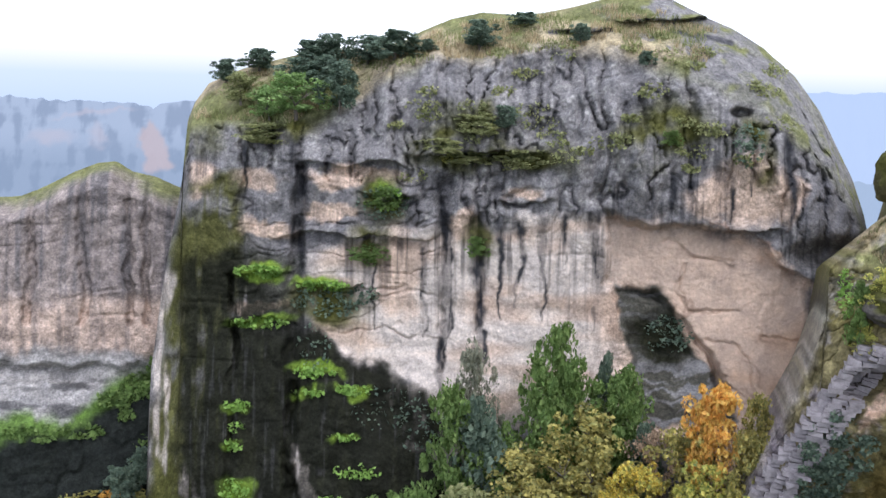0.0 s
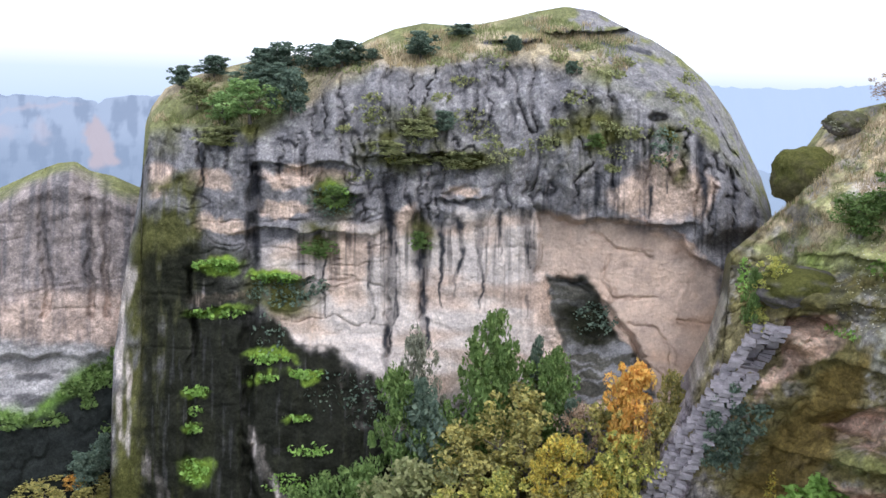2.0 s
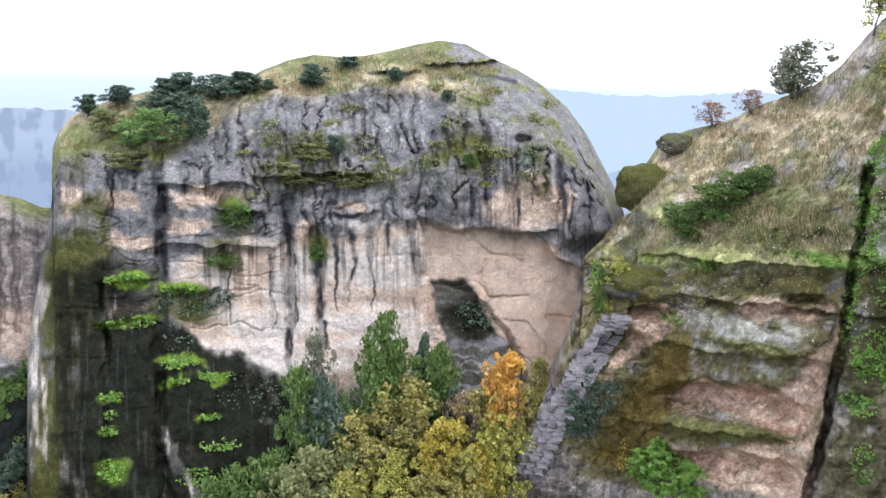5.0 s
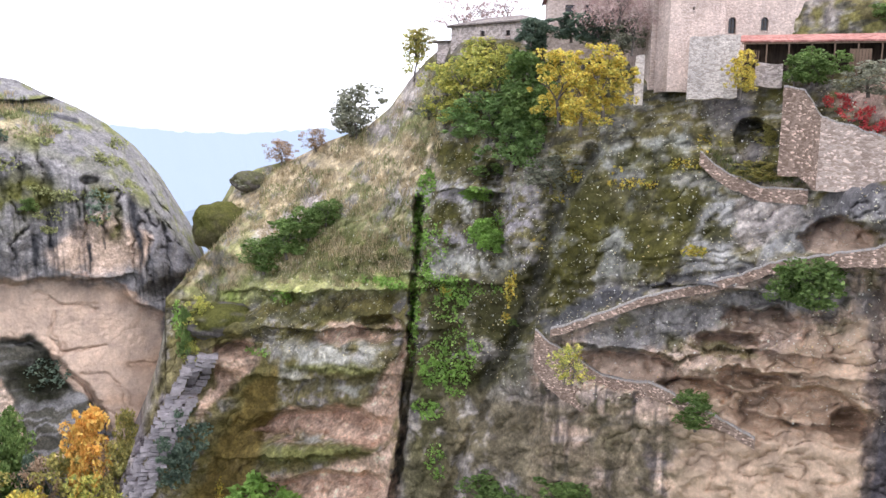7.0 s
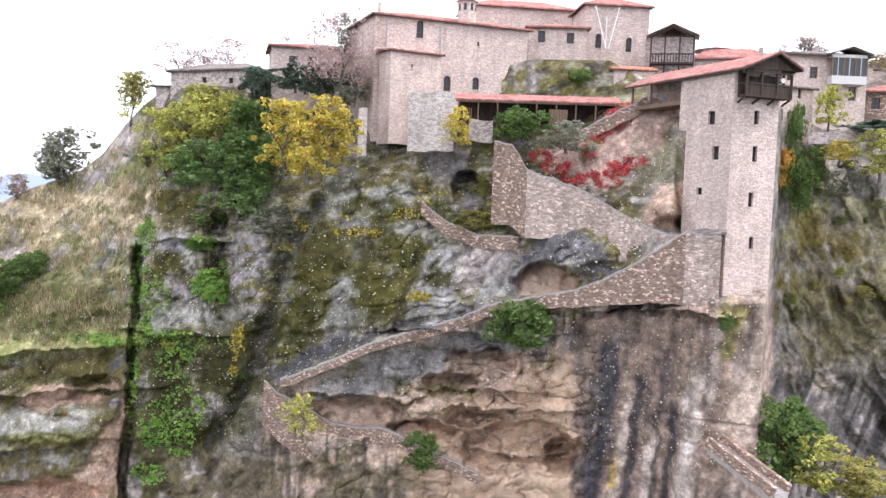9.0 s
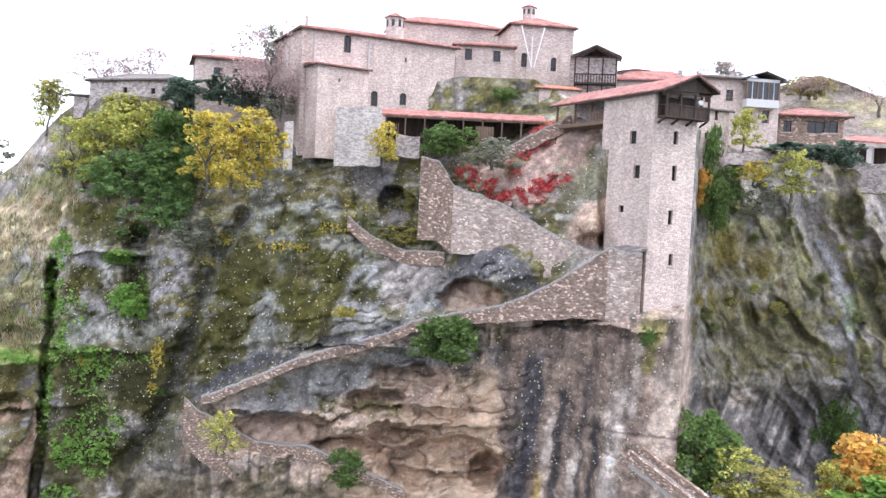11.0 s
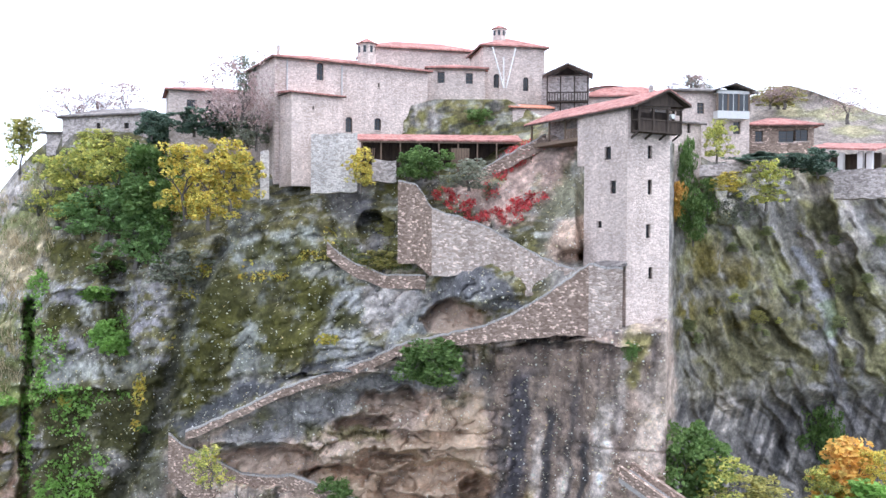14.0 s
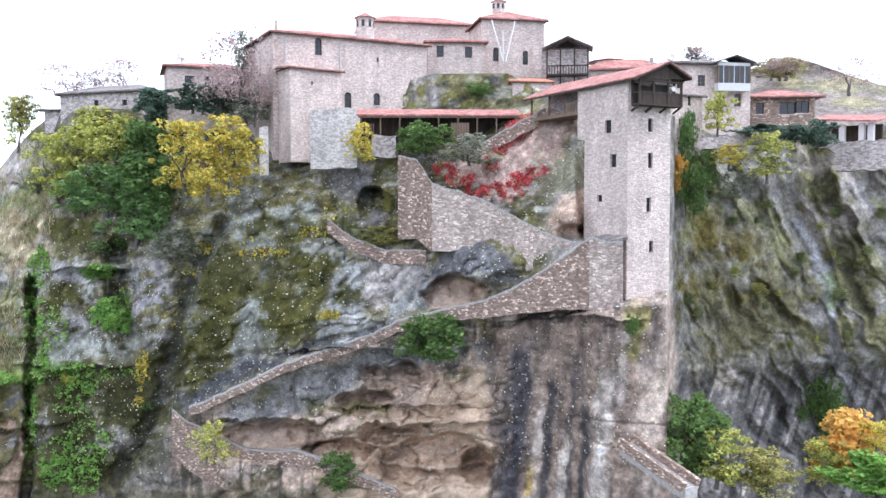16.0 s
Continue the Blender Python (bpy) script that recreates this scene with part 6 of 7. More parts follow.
follow_wall("east_terrace_wall", "long rubble terrace wall below the east houses", [(1240, 292), (1330, 282), (1440, 276), (1480, 300)], 1.2, 0.5, OLDWALL, far=[96, 97, 99, 100])
follow_wall("pavilion_footing", "rubble footing under the pavilion", [(1478, 300), (1530, 297), (1600, 296)], 3.0, 0.6, OLDWALL, far=[100, 99, 99])

# slab roof where the terrace meets the tower
bm = bmesh.new()
pts = [SM.spot(1035, 480, 77.2), SM.spot(1112, 464, 75.9), SM.spot(1108, 456, 77.6), SM.spot(1055, 462, 79.2)]
slab(bm, pts, 0.25)
tagged(part("stone_slab_roof", bm, SLATE), "grey stone slab roof against the tower", "roof")


# steps that go down at the foot of the tower rock
def flight(name, label, a, b, count, width):
    root = tagged(new(name), label, "stairs")
    a, b = Vector(a), Vector(b)
    run = Vector((b.x - a.x, b.y - a.y, 0))
    side = Vector((-run.y, run.x, 0)).normalized() * width / 2
    for i in range(count):
        p, q = a.lerp(b, i / count), a.lerp(b, (i + 1) / count)
        q.z = p.z
        bm = bmesh.new()
        low = Vector((0, 0, 0.9))
        vs = [bm.verts.new(v) for v in (p - side - low, q - side - low, q + side - low, p + side - low, p - side, q - side, q + side, p + side)]
        for fc in ((0, 3, 2, 1), (4, 5, 6, 7), (0, 1, 5, 4), (1, 2, 6, 5), (2, 3, 7, 6), (3, 0, 4, 7)):
            bm.faces.new([vs[k] for k in fc])
        part("step", bm, COPE, root)
    for s in (-1, 1):
        bm = bmesh.new()
        beam(bm, a + side * s * 1.1 + Vector((0, 0, 0.2)), b + side * s * 1.1 + Vector((0, 0, 0.2)), 0.35, 0.9)
        part("side_wall", bm, RUBBLE, root)
    return root


flight("stair_flight", "stone stair flight between low rubble walls", SM.spot(1108, 832, 75.5), SM.spot(1225, 915, 71), 26, 1.5)

# cables from the chapel wall
root = tagged(new("cable_bundle"), "white cables fanned across the chapel wall", "cable")
for x0, y0, x1, y1 in ((873, 82, 893, 155), (893, 100, 893, 155), (914, 84, 897, 155)):
    bm = bmesh.new()
    beam(bm, SM.spot(x0, y0, 106.3), SM.spot(x1, y1, 105), 0.11)
    part("cable", bm, CREAM, root)
bm = bmesh.new()
beam(bm, SM.spot(494, 102, 97), SM.spot(494, 80, 97), 0.35)
tagged(part("chimney", bm, STONE), "slim stone chimney on the church roof", "chimney")
for x, y0, y1, r in ((1154, 168, 150, 104), (1244, 165, 150, 110), (1311, 160, 152, 112)):
    bm = bmesh.new()
    beam(bm, SM.spot(x, y0, r), SM.spot(x, y1, r), 0.5)
    tagged(part("chimney", bm, OLDWALL), "small stone chimney on a roof", "chimney")


# ---- plants ----
def leaf_mat(name, stops, rough=0.7):
    def build(nt, bsdf):
        g = nt.nodes.new("ShaderNodeNewGeometry")
        c = ramp(nt, g.outputs["Random Per Island"], [(i / (len(stops) - 1), s) for i, s in enumerate(stops)])
        v = noise_tex(nt, coords(nt), 0.6, 4)
        nt.links.new(blend(nt, c, ramp(nt, v, [(0.3, (0.7, 0.72, 0.7)), (0.7, (1.25, 1.22, 1.15))])), bsdf.inputs["Base Color"])
        thin = nt.nodes.new("ShaderNodeBsdfTranslucent")
        mix = nt.nodes.new("ShaderNodeMixShader")
        mix.inputs[0].default_value = 0.42
        nt.links.new(bsdf.inputs["Base Color"].links[0].from_socket, thin.inputs[0])
        nt.links.new(bsdf.outputs[0], mix.inputs[1])
        nt.links.new(thin.outputs[0], mix.inputs[2])
        nt.links.new(mix.outputs[0], nt.nodes["Material Output"].inputs[0])
    return material(name, build, rough)


BARK = material("bark", grain_build((0.09, 0.075, 0.065), (0.19, 0.165, 0.145), 3.0, (1, 1, 0.25), 0.05))
# evergreen leaves: the bluish cast of haze is put into these tones
L_OAK = leaf_mat("evergreen_leaves", [(0.09, 0.135, 0.105), (0.14, 0.195, 0.15), (0.2, 0.26, 0.19)])
L_GREEN = leaf_mat("green_leaves", [(0.1, 0.165, 0.05), (0.16, 0.25, 0.075), (0.23, 0.32, 0.11)])
L_FRESH = leaf_mat("fresh_leaves", [(0.15, 0.25, 0.085), (0.23, 0.35, 0.125), (0.31, 0.44, 0.18)])
L_BRIGHT = leaf_mat("bright_leaves", [(0.178, 0.318, 0.064), (0.27, 0.443, 0.103), (0.363, 0.546, 0.158)])
L_YELLOW = leaf_mat("yellow_leaves", [(0.36, 0.25, 0.05), (0.7, 0.52, 0.1), (0.8, 0.7, 0.17), (0.22, 0.25, 0.07), (0.74, 0.6, 0.12)])
L_LIME = leaf_mat("yellow_green_leaves", [(0.3, 0.33, 0.09), (0.56, 0.54, 0.14), (0.76, 0.68, 0.2), (0.2, 0.26, 0.09), (0.5, 0.53, 0.15)])
L_OLIVE = leaf_mat("olive_leaves", [(0.224, 0.209, 0.078), (0.377, 0.348, 0.121), (0.579, 0.506, 0.171), (0.212, 0.24, 0.095)])
L_ORANGE = leaf_mat("orange_leaves", [(0.56, 0.301, 0.085), (0.8, 0.483, 0.127), (0.8, 0.608, 0.176)])
L_GREY = leaf_mat("grey_green_leaves", [(0.174, 0.185, 0.141), (0.266, 0.277, 0.212), (0.358, 0.358, 0.283)])
L_RUSSET = leaf_mat("russet_leaves", [(0.247, 0.177, 0.121), (0.364, 0.265, 0.195), (0.464, 0.352, 0.254)])
L_RED = leaf_mat("red_leaves", [(0.401, 0.05, 0.055), (0.615, 0.086, 0.096), (0.738, 0.144, 0.144), (0.488, 0.185, 0.164)])
L_STRAW = leaf_mat("dry_grass", [(0.3, 0.235, 0.14), (0.47, 0.385, 0.245), (0.6, 0.51, 0.35)])
L_TURF = leaf_mat("green_grass", [(0.144, 0.177, 0.063), (0.222, 0.255, 0.104), (0.337, 0.337, 0.164)])
L_TWIG = leaf_mat("sparse_pink_leaves", [(0.386, 0.278, 0.267), (0.545, 0.415, 0.404)])
L_SAGE = leaf_mat("sage_leaves", [(0.2, 0.23, 0.1), (0.3, 0.32, 0.15), (0.4, 0.41, 0.21)])
rng = np.random.default_rng(12)


def leaf_mesh(name, centres, size, mat, up=0.35, long=1.5):
    """One folded leaf or spray at each centre."""
    n = len(centres)
    nrm = rng.normal(size=(n, 3))
    nrm[:, 2] = np.abs(nrm[:, 2]) + up
    nrm /= np.linalg.norm(nrm, axis=1)[:, None]
    a = np.cross(nrm, rng.normal(size=(n, 3)))
    a /= np.linalg.norm(a, axis=1)[:, None]
    b = np.cross(nrm, a)
    s = (size * rng.uniform(0.55, 1.25, n))[:, None]
    v = np.stack([centres - a * s * long / 2, centres - b * s / 2 + nrm * s * 0.12, centres + a * s * long / 2, centres + b * s / 2 + nrm * s * 0.12], 1)
    me = bpy.data.meshes.new(name)
    me.vertices.add(n * 4)
    me.vertices.foreach_set("co", v.reshape(-1).astype(np.float32))
    set_faces(me, np.arange(n * 4).reshape(n, 4), False)
    me.materials.append(mat)
    return me


def limbs(depth, spread, seed, gnarl=0.2, trunk=0.4, thick=0.03):
    """Tapered tubes: a trunk that divides; one unit high."""
    r = random.Random(seed)
    bm = bmesh.new()
    tips = []

    def tube(p, q, r0, r1):
        d = (q - p).normalized()
        s = d.orthogonal().normalized()
        t = d.cross(s)
        k = 5
        lo = [bm.verts.new(p + (s * math.cos(6.2832 * i / k) + t * math.sin(6.2832 * i / k)) * r0) for i in range(k)]
        hi = [bm.verts.new(q + (s * math.cos(6.2832 * i / k) + t * math.sin(6.2832 * i / k)) * r1) for i in range(k)]
        for i in range(k):
            bm.faces.new((lo[i], lo[(i + 1) % k], hi[(i + 1) % k], hi[i]))

    def grow(p, d, length, rad, level):
        for i in range(2):
            d = (d + Vector((r.uniform(-1, 1), r.uniform(-1, 1), r.uniform(-0.3, 0.8))) * gnarl).normalized()
            q = p + d * length / 2
            tube(p, q, rad, rad * 0.8)
            p, rad = q, rad * 0.8
        if level == 0:
            tips.append(p)
            return
        for i in range(3 if level > 1 else 4):
            a = r.uniform(0, 6.28)
            e = (d + Vector((math.cos(a), math.sin(a), r.uniform(-0.1, 0.5))) * spread).normalized()
            grow(p, e, length * r.uniform(0.55, 0.8), rad * 0.62, level - 1)
    grow(Vector((0, 0, -0.05)), Vector((0, 0, 1)), trunk, thick, depth)
    return bm, tips


def crown_points(seed, lumps, per, squash=1.0, low=0.12, clump=1.0):
    """Leaves gathered in lumps of uneven size, leaving gaps, in a unit tree."""
    r = np.random.default_rng(seed)
    out = []
    for i in range(lumps):
        h = r.uniform(low, 0.92)
        reach = 0.43 * np.sqrt(max(0.05, 1 - ((h - 0.45) / 0.56) ** 2)) * squash
        a, d = r.uniform(0, 6.283), reach * np.sqrt(r.uniform(0.05, 1))
        rad = r.uniform(0.05, 0.15) * clump
        reach_y = 0.8 + 0.4 * math.sin(3 * a + seed)
        d *= reach_y
        v = r.normal(size=(per, 3))
        v /= np.linalg.norm(v, axis=1)[:, None]
        v *= rad * r.uniform(0.5, 1.05, per)[:, None] ** 0.6
        v[:, 2] *= 0.75
        out.append(v + np.array([d * math.cos(a), d * math.sin(a), h]))
    return np.concatenate(out)


def crown_set(name, mat, leaf, lumps, per, low=0.12, squash=1.0, clump=1.0):
    return [leaf_mesh(name, crown_points(s + 31 * lumps, lumps, per, squash, low, clump), leaf, mat) for s in (1, 2, 3)]


TRUNKS = []
for s in (3, 4, 5):
    bm, tips = limbs(2, 0.8, s, trunk=0.34)
    me = bpy.data.meshes.new("trunk")
    bm.to_mesh(me)
    bm.free()
    me.materials.append(BARK)
    TRUNKS.append(me)
BARE = []
for s in (11, 12, 13):
    bm, tips = limbs(5, 0.55, s, 0.25, 0.26, 0.035)
    me = bpy.data.meshes.new("trunk")
    bm.to_mesh(me)
    bm.free()
    me.materials.append(BARK)
    BARE.append((me, leaf_mesh("crown", crown_points(s, 90, 16, 1.0, 0.25), 0.024, L_TWIG)))
KINDS = {
    "oak": (crown_set("crown", L_OAK, 0.05, 70, 60), "dark evergreen oak with a dense rounded crown"),
    "green": (crown_set("crown", L_GREEN, 0.042, 70, 52), "leafy green shrub on the rock"),
    "fresh": (crown_set("crown", L_FRESH, 0.036, 85, 40, clump=0.7), "mid-green leafy bush below the yellow trees"),
    "bright": (crown_set("crown", L_BRIGHT, 0.06, 50, 45), "bright green leafy plant"),
    "yellow": (crown_set("crown", L_YELLOW, 0.03, 85, 44, clump=0.62), "tree with bright yellow autumn leaves"),
    "lime": (crown_set("crown", L_LIME, 0.03, 90, 42, clump=0.64), "tree with yellow-green autumn leaves"),
    "olive": (crown_set("crown", L_OLIVE, 0.032, 110, 42, clump=0.72), "autumn tree with olive and ochre leaves"),
    "orange": (crown_set("crown", L_ORANGE, 0.05, 70, 45), "small tree with orange autumn leaves"),
    "grey": (crown_set("crown", L_GREY, 0.04, 60, 40), "grey-green shrub with thin fine leaves"),
    "sage": (crown_set("crown", L_SAGE, 0.045, 80, 45), "sage-green scrub growing on the rock"),
    "thin": (crown_set("crown", L_LIME, 0.045, 26, 22), "thin tree with sparse yellow-green leaves"),
    "russet": (crown_set("crown", L_RUSSET, 0.035, 60, 40), "nearly bare russet shrub"),
}
count = 0


def tree(kind, sheet, x, top, bot, wide, far=None, rock=None, name=None, label=None, foot=None):
    """A tree or shrub between the sight lines top and bot, wide sheet units across."""
    global count
    count += 1
    if far is None:
        g = surf(rock or "monastery_rock", np.array([x]), np.array([bot]))[0]
        far = math.hypot(g[0], g[1]) - 0.3
    base, head = sheet.spot(x, bot, far), sheet.spot(x, top, far)
    height = head.z - base.z
    width = wide / sheet.reach * base.length / (0.9 if kind != "bare" else 0.8)
    if foot is not None:
        base.z = foot - 0.3
        height = head.z - base.z
    root = new(name or ("tree" if height > 4.5 else "shrub"))
    root.matrix_world = Matrix.Translation(base) @ Matrix.Rotation(count * 2.4, 4, "Z") @ Matrix.Diagonal((width, width, height, 1))
    if kind == "bare":
        tm, cm = BARE[count % 3]
        text = "bare autumn tree with thin grey branches"
    else:
        tm, cm = TRUNKS[count % 3], KINDS[kind][0][count % 3]
        text = KINDS[kind][1]
    tagged(root, label or text, "tree" if height > 4.5 else "shrub", "trees and shrubs")
    for nm, me in (("trunk", tm), ("crown", cm)):
        o = new(nm, me)
        o.parent = root
    return root


# on the domed rock
for k, x, t, b, w in (("oak", 270, 111, 152, 42), ("oak", 328, 94, 132, 56), ("oak", 420, 80, 125, 60), ("oak", 452, 70, 118, 55), ("oak", 440, 108, 160, 62), ("oak", 468, 118, 205, 60), ("oak", 405, 112, 160, 60),
                      ("oak", 512, 74, 122, 60), ("oak", 556, 68, 122, 80), ("oak", 697, 54, 103, 56), ("oak", 612, 85, 106, 26), ("oak", 768, 40, 64, 46), ("oak", 735, 195, 236, 44), ("oak", 858, 62, 94, 32), ("oak", 960, 108, 134, 26),
                      ("fresh", 395, 138, 215, 95), ("fresh", 350, 160, 215, 60), ("sage", 300, 135, 190, 55), ("sage", 345, 222, 258, 80), ("green", 545, 325, 365, 55), ("green", 520, 420, 455, 55), ("green", 695, 405, 440, 36), ("sage", 640, 248, 275, 70), ("sage", 690, 262, 290, 90), ("sage", 770, 262, 298, 70),
                      ("lime", 648, 270, 290, 24), ("sage", 700, 205, 245, 70), ("green", 1000, 235, 262, 30)):
    tree(k, SD, x, t, b, w * 1.2, rock="domed_rock")
# at its foot
for k, x, t, b, w, far in (("green", 824, 540, 705, 92, 141), ("green", 805, 600, 720, 100, 139.5), ("green", 845, 590, 715, 70, 140), ("green", 935, 612, 705, 80, 140), ("grey", 690, 568, 700, 85, 143), ("green", 655, 640, 770, 95, 139), ("oak", 700, 660, 790, 110, 139), ("green", 910, 598, 705, 100, 141), ("oak", 900, 585, 640, 30, 143),
                           ("olive", 868, 672, 820, 170, 136), ("olive", 770, 735, 880, 150, 134), ("yellow", 940, 752, 880, 130, 131), ("orange", 1064, 628, 705, 92, 134), ("orange", 1050, 650, 715, 60, 133.5), ("russet", 1072, 690, 760, 70, 133), ("olive", 1020, 690, 800, 120, 135), ("lime", 1045, 740, 870, 140, 131),
                           ("russet", 965, 700, 770, 90, 135), ("sage", 690, 800, 930, 150, 131), ("lime", 830, 810, 930, 110, 129), ("sage", 640, 835, 940, 120, 130), ("yellow", 905, 770, 860, 70, 130), ("olive", 1115, 690, 790, 100, 133), ("green", 590, 810, 900, 110, 135), ("green", 540, 830, 920, 90, 136),
                           ("lime", 745, 850, 950, 110, 128), ("olive", 970, 830, 950, 130, 128), ("yellow", 1010, 800, 900, 100, 129), ("oak", 960, 690, 740, 50, 137), ("olive", 900, 860, 960, 120, 127), ("olive", 1130, 640, 720, 70, 137), ("green", 730, 700, 800, 90, 138), ("green", 490, 850, 930, 80, 136)):
    p = SD.spot(x, b, far)
    tree(k, SD, x, t, b, w, far, foot=min(p.z, max(p.z - 7, float(ground_z(np.array([p.x]), np.array([p.y]))[0]))))
# below the lower cliff
for k, x, t, b, w in (("olive", 120, 838, 910, 120), ("olive", 20, 850, 920, 110), ("orange", 78, 842, 872, 34), ("oak", 130, 770, 840, 50), ("oak", 100, 800, 860, 70)):
    tree(k, SD, x, t, b, w, rock="lower_cliff")
# on the crag
for k, x, t, b, w in (("grey", 812, 126, 222, 92), ("grey", 800, 150, 222, 70), ("russet", 680, 228, 272, 50), ("russet", 740, 208, 248, 44), ("thin", 918, 38, 92, 45), ("green", 650, 395, 462, 70), ("green", 690, 365, 436, 72), ("green", 728, 345, 405, 62), ("green", 757, 330, 380, 50),
                      ("oak", 512, 690, 790, 62), ("oak", 495, 760, 830, 50), ("lime", 545, 500, 560, 45), ("green", 520, 520, 610, 28), ("lime", 530, 575, 620, 30), ("grey", 620, 285, 318, 50), ("bright", 640, 810, 900, 90), ("bright", 690, 840, 910, 80), ("green", 1060, 815, 900, 110), ("green", 1190, 840, 905, 130),
                      ("bright", 1020, 308, 336, 48), ("bright", 1035, 365, 425, 55), ("bright", 1060, 385, 430, 40), ("green", 1090, 545, 560, 20)):
    (mx, mb), (_, mt) = km([(x, b), (x, t)])
    tree(k, SM, mx, mt, mb, w * 1.22 if x < 800 else w * 1.1)
# below and between the buildings
for k, x, t, b, w, far in (("lime", 150, 238, 385, 150, None), ("lime", 105, 268, 400, 100, None), ("lime", 215, 235, 330, 90, None), ("lime", 170, 225, 270, 90, None), ("yellow", 330, 248, 385, 130, 88.5), ("yellow", 410, 238, 375, 140, 88.5), ("yellow", 370, 280, 402, 120, 87.5), ("green", 265, 250, 390, 130, None), ("oak", 300, 200, 262, 90, None),
                           ("green", 290, 300, 420, 110, None), ("fresh", 240, 345, 470, 130, None), ("fresh", 190, 325, 420, 110, None), ("fresh", 150, 345, 420, 110, None), ("fresh", 275, 390, 480, 90, None), ("green", 215, 410, 490, 110, None), ("grey", 70, 335, 380, 70, None), ("grey", 320, 440, 510, 110, None),
                           ("yellow", 640, 256, 338, 68, 88.5), ("green", 755, 256, 318, 90, 88.8), ("green", 722, 266, 318, 50, 89), ("grey", 832, 280, 335, 100, 86), ("green", 772, 590, 685, 125, 80.2), ("green", 735, 612, 680, 70, 80.5), ("green", 600, 845, 915, 85, None),
                           ("green", 1205, 735, 900, 130, 80), ("lime", 1270, 800, 910, 130, 80), ("green", 1240, 760, 880, 90, 81), ("orange", 1505, 775, 905, 130, 84), ("yellow", 1545, 790, 905, 90, 83), ("lime", 1460, 820, 915, 80, 82), ("bright", 1540, 850, 930, 120, 80), ("olive", 1350, 840, 925, 120, 80), ("green", 1448, 690, 800, 66, None), ("green", 1470, 700, 860, 55, None),
                           ("lime", 1358, 278, 368, 88, 95), ("yellow", 1290, 300, 345, 70, 95), ("lime", 1270, 208, 285, 66, 98), ("oak", 1450, 258, 312, 62, 97), ("oak", 1408, 268, 298, 60, 97), ("oak", 1340, 268, 296, 110, 99), ("green", 1215, 240, 420, 48, 96), ("orange", 1202, 318, 392, 30, 95), ("green", 1228, 330, 430, 55, 95), ("green", 1255, 310, 380, 40, 96),
                           ("grey", 1300, 335, 400, 60, 96), ("oak", 395, 190, 250, 110, 99), ("oak", 345, 190, 240, 90, 100), ("grey", 440, 200, 262, 80, 97),
                           ("olive", 40, 205, 262, 66, None), ("thin", 36, 210, 305, 60, None), ("oak", 270, 195, 245, 60, 103), ("green", 850, 188, 222, 50, None), ("olive", 690, 380, 420, 40, None), ("olive", 680, 440, 480, 90, None), ("green", 1120, 600, 640, 30, None), ("thin", 375, 785, 862, 80, 83), ("thin", 360, 795, 862, 60, 82.5), ("green", 600, 260, 300, 30, 91.5)):
    tree(k, SM, x, t, b, w, far)
for k, x, t, b, w in (("bare", 130, 148, 225, 100), ("bare", 222, 142, 215, 90), ("bare", 180, 160, 215, 60)):
    tree(k, SM, x, t, b, w, 122)
for x, t, b, w, far in ((430, 95, 262, 125, 96), (395, 150, 250, 95, 98), (455, 150, 262, 60, 96), (328, 130, 160, 30, 112), (1228, 128, 170, 66, 118), (1185, 138, 168, 40, 118), (1502, 148, 215, 80, 124), (1390, 148, 190, 80, 136), (1365, 155, 190, 60, 136)):
    tree("bare", SM, x, t, b, w, far)
tree("grey", SM, 432, 95, 170, 46, 104)
tree("grey", SM, 1232, 130, 168, 50, 119)
tree("olive", SM, 1380, 150, 190, 90, 138)


# ---- creepers, grass and fallen leaves: stuff on the rock ----
def creeper(name, label, rows, mat, size, rock="monastery_rock", out=0.5, category="creeper"):
    """rows: x, y, half width, half height, leaves."""
    pts = []
    for x, y, rx, ry, n in rows:
        a, d = rng.uniform(0, 6.283, n), np.sqrt(rng.uniform(0, 1, n))
        px, py = x + rx * d * np.cos(a), y + ry * d * np.sin(a)
        keep = fbm(np.stack([px / 9, py / 9, 0 * px], -1), 2, 91) > -0.18
        p = surf(rock, px[keep], py[keep])
        o = p / np.linalg.norm(p, axis=1)[:, None]
        pts.append(p - o * rng.uniform(0.05, out, len(p))[:, None] + rng.normal(size=p.shape) * 0.12)
    ob = new(name, leaf_mesh(name, np.concatenate(pts), size, mat, 0.2))
    return tagged(ob, label, category, kind="stuff")


def kmrows(rows):
    out = []
    for x, y, rx, ry, n in rows:
        (a, b), = km([(x, y)])
        out.append((a, b, rx * 1.15, ry * 1.1, n))
    return out


creeper("red_creeper", "crimson creeper spread over the stair slope", [(908, 278, 24, 16, 620), (888, 300, 20, 16, 480), (945, 256, 22, 9, 220), (925, 268, 20, 12, 260), (785, 342, 20, 12, 420), (815, 360, 26, 13, 600), (845, 380, 22, 11, 420), (885, 378, 22, 9, 420), (918, 362, 24, 12, 560), (950, 348, 20, 8, 320), (870, 335, 14, 16, 120), (900, 385, 30, 8, 260)], L_RED, 0.2, out=0.4)
creeper("ivy", "bright green ivy hanging in the rock clefts", [(175, 520, 32, 13, 420), (185, 590, 36, 16, 520), (205, 605, 24, 26, 380), (58, 560, 16, 70, 560), (66, 660, 14, 60, 420), (70, 500, 18, 24, 260), (125, 745, 42, 34, 480), (150, 830, 46, 50, 560), (100, 850, 40, 34, 420), (100, 690, 40, 14, 240), (215, 580, 14, 30, 160), (45, 800, 12, 80, 360), (180, 700, 55, 12, 260), (90, 620, 30, 40, 260)], L_BRIGHT, 0.3, out=0.6)
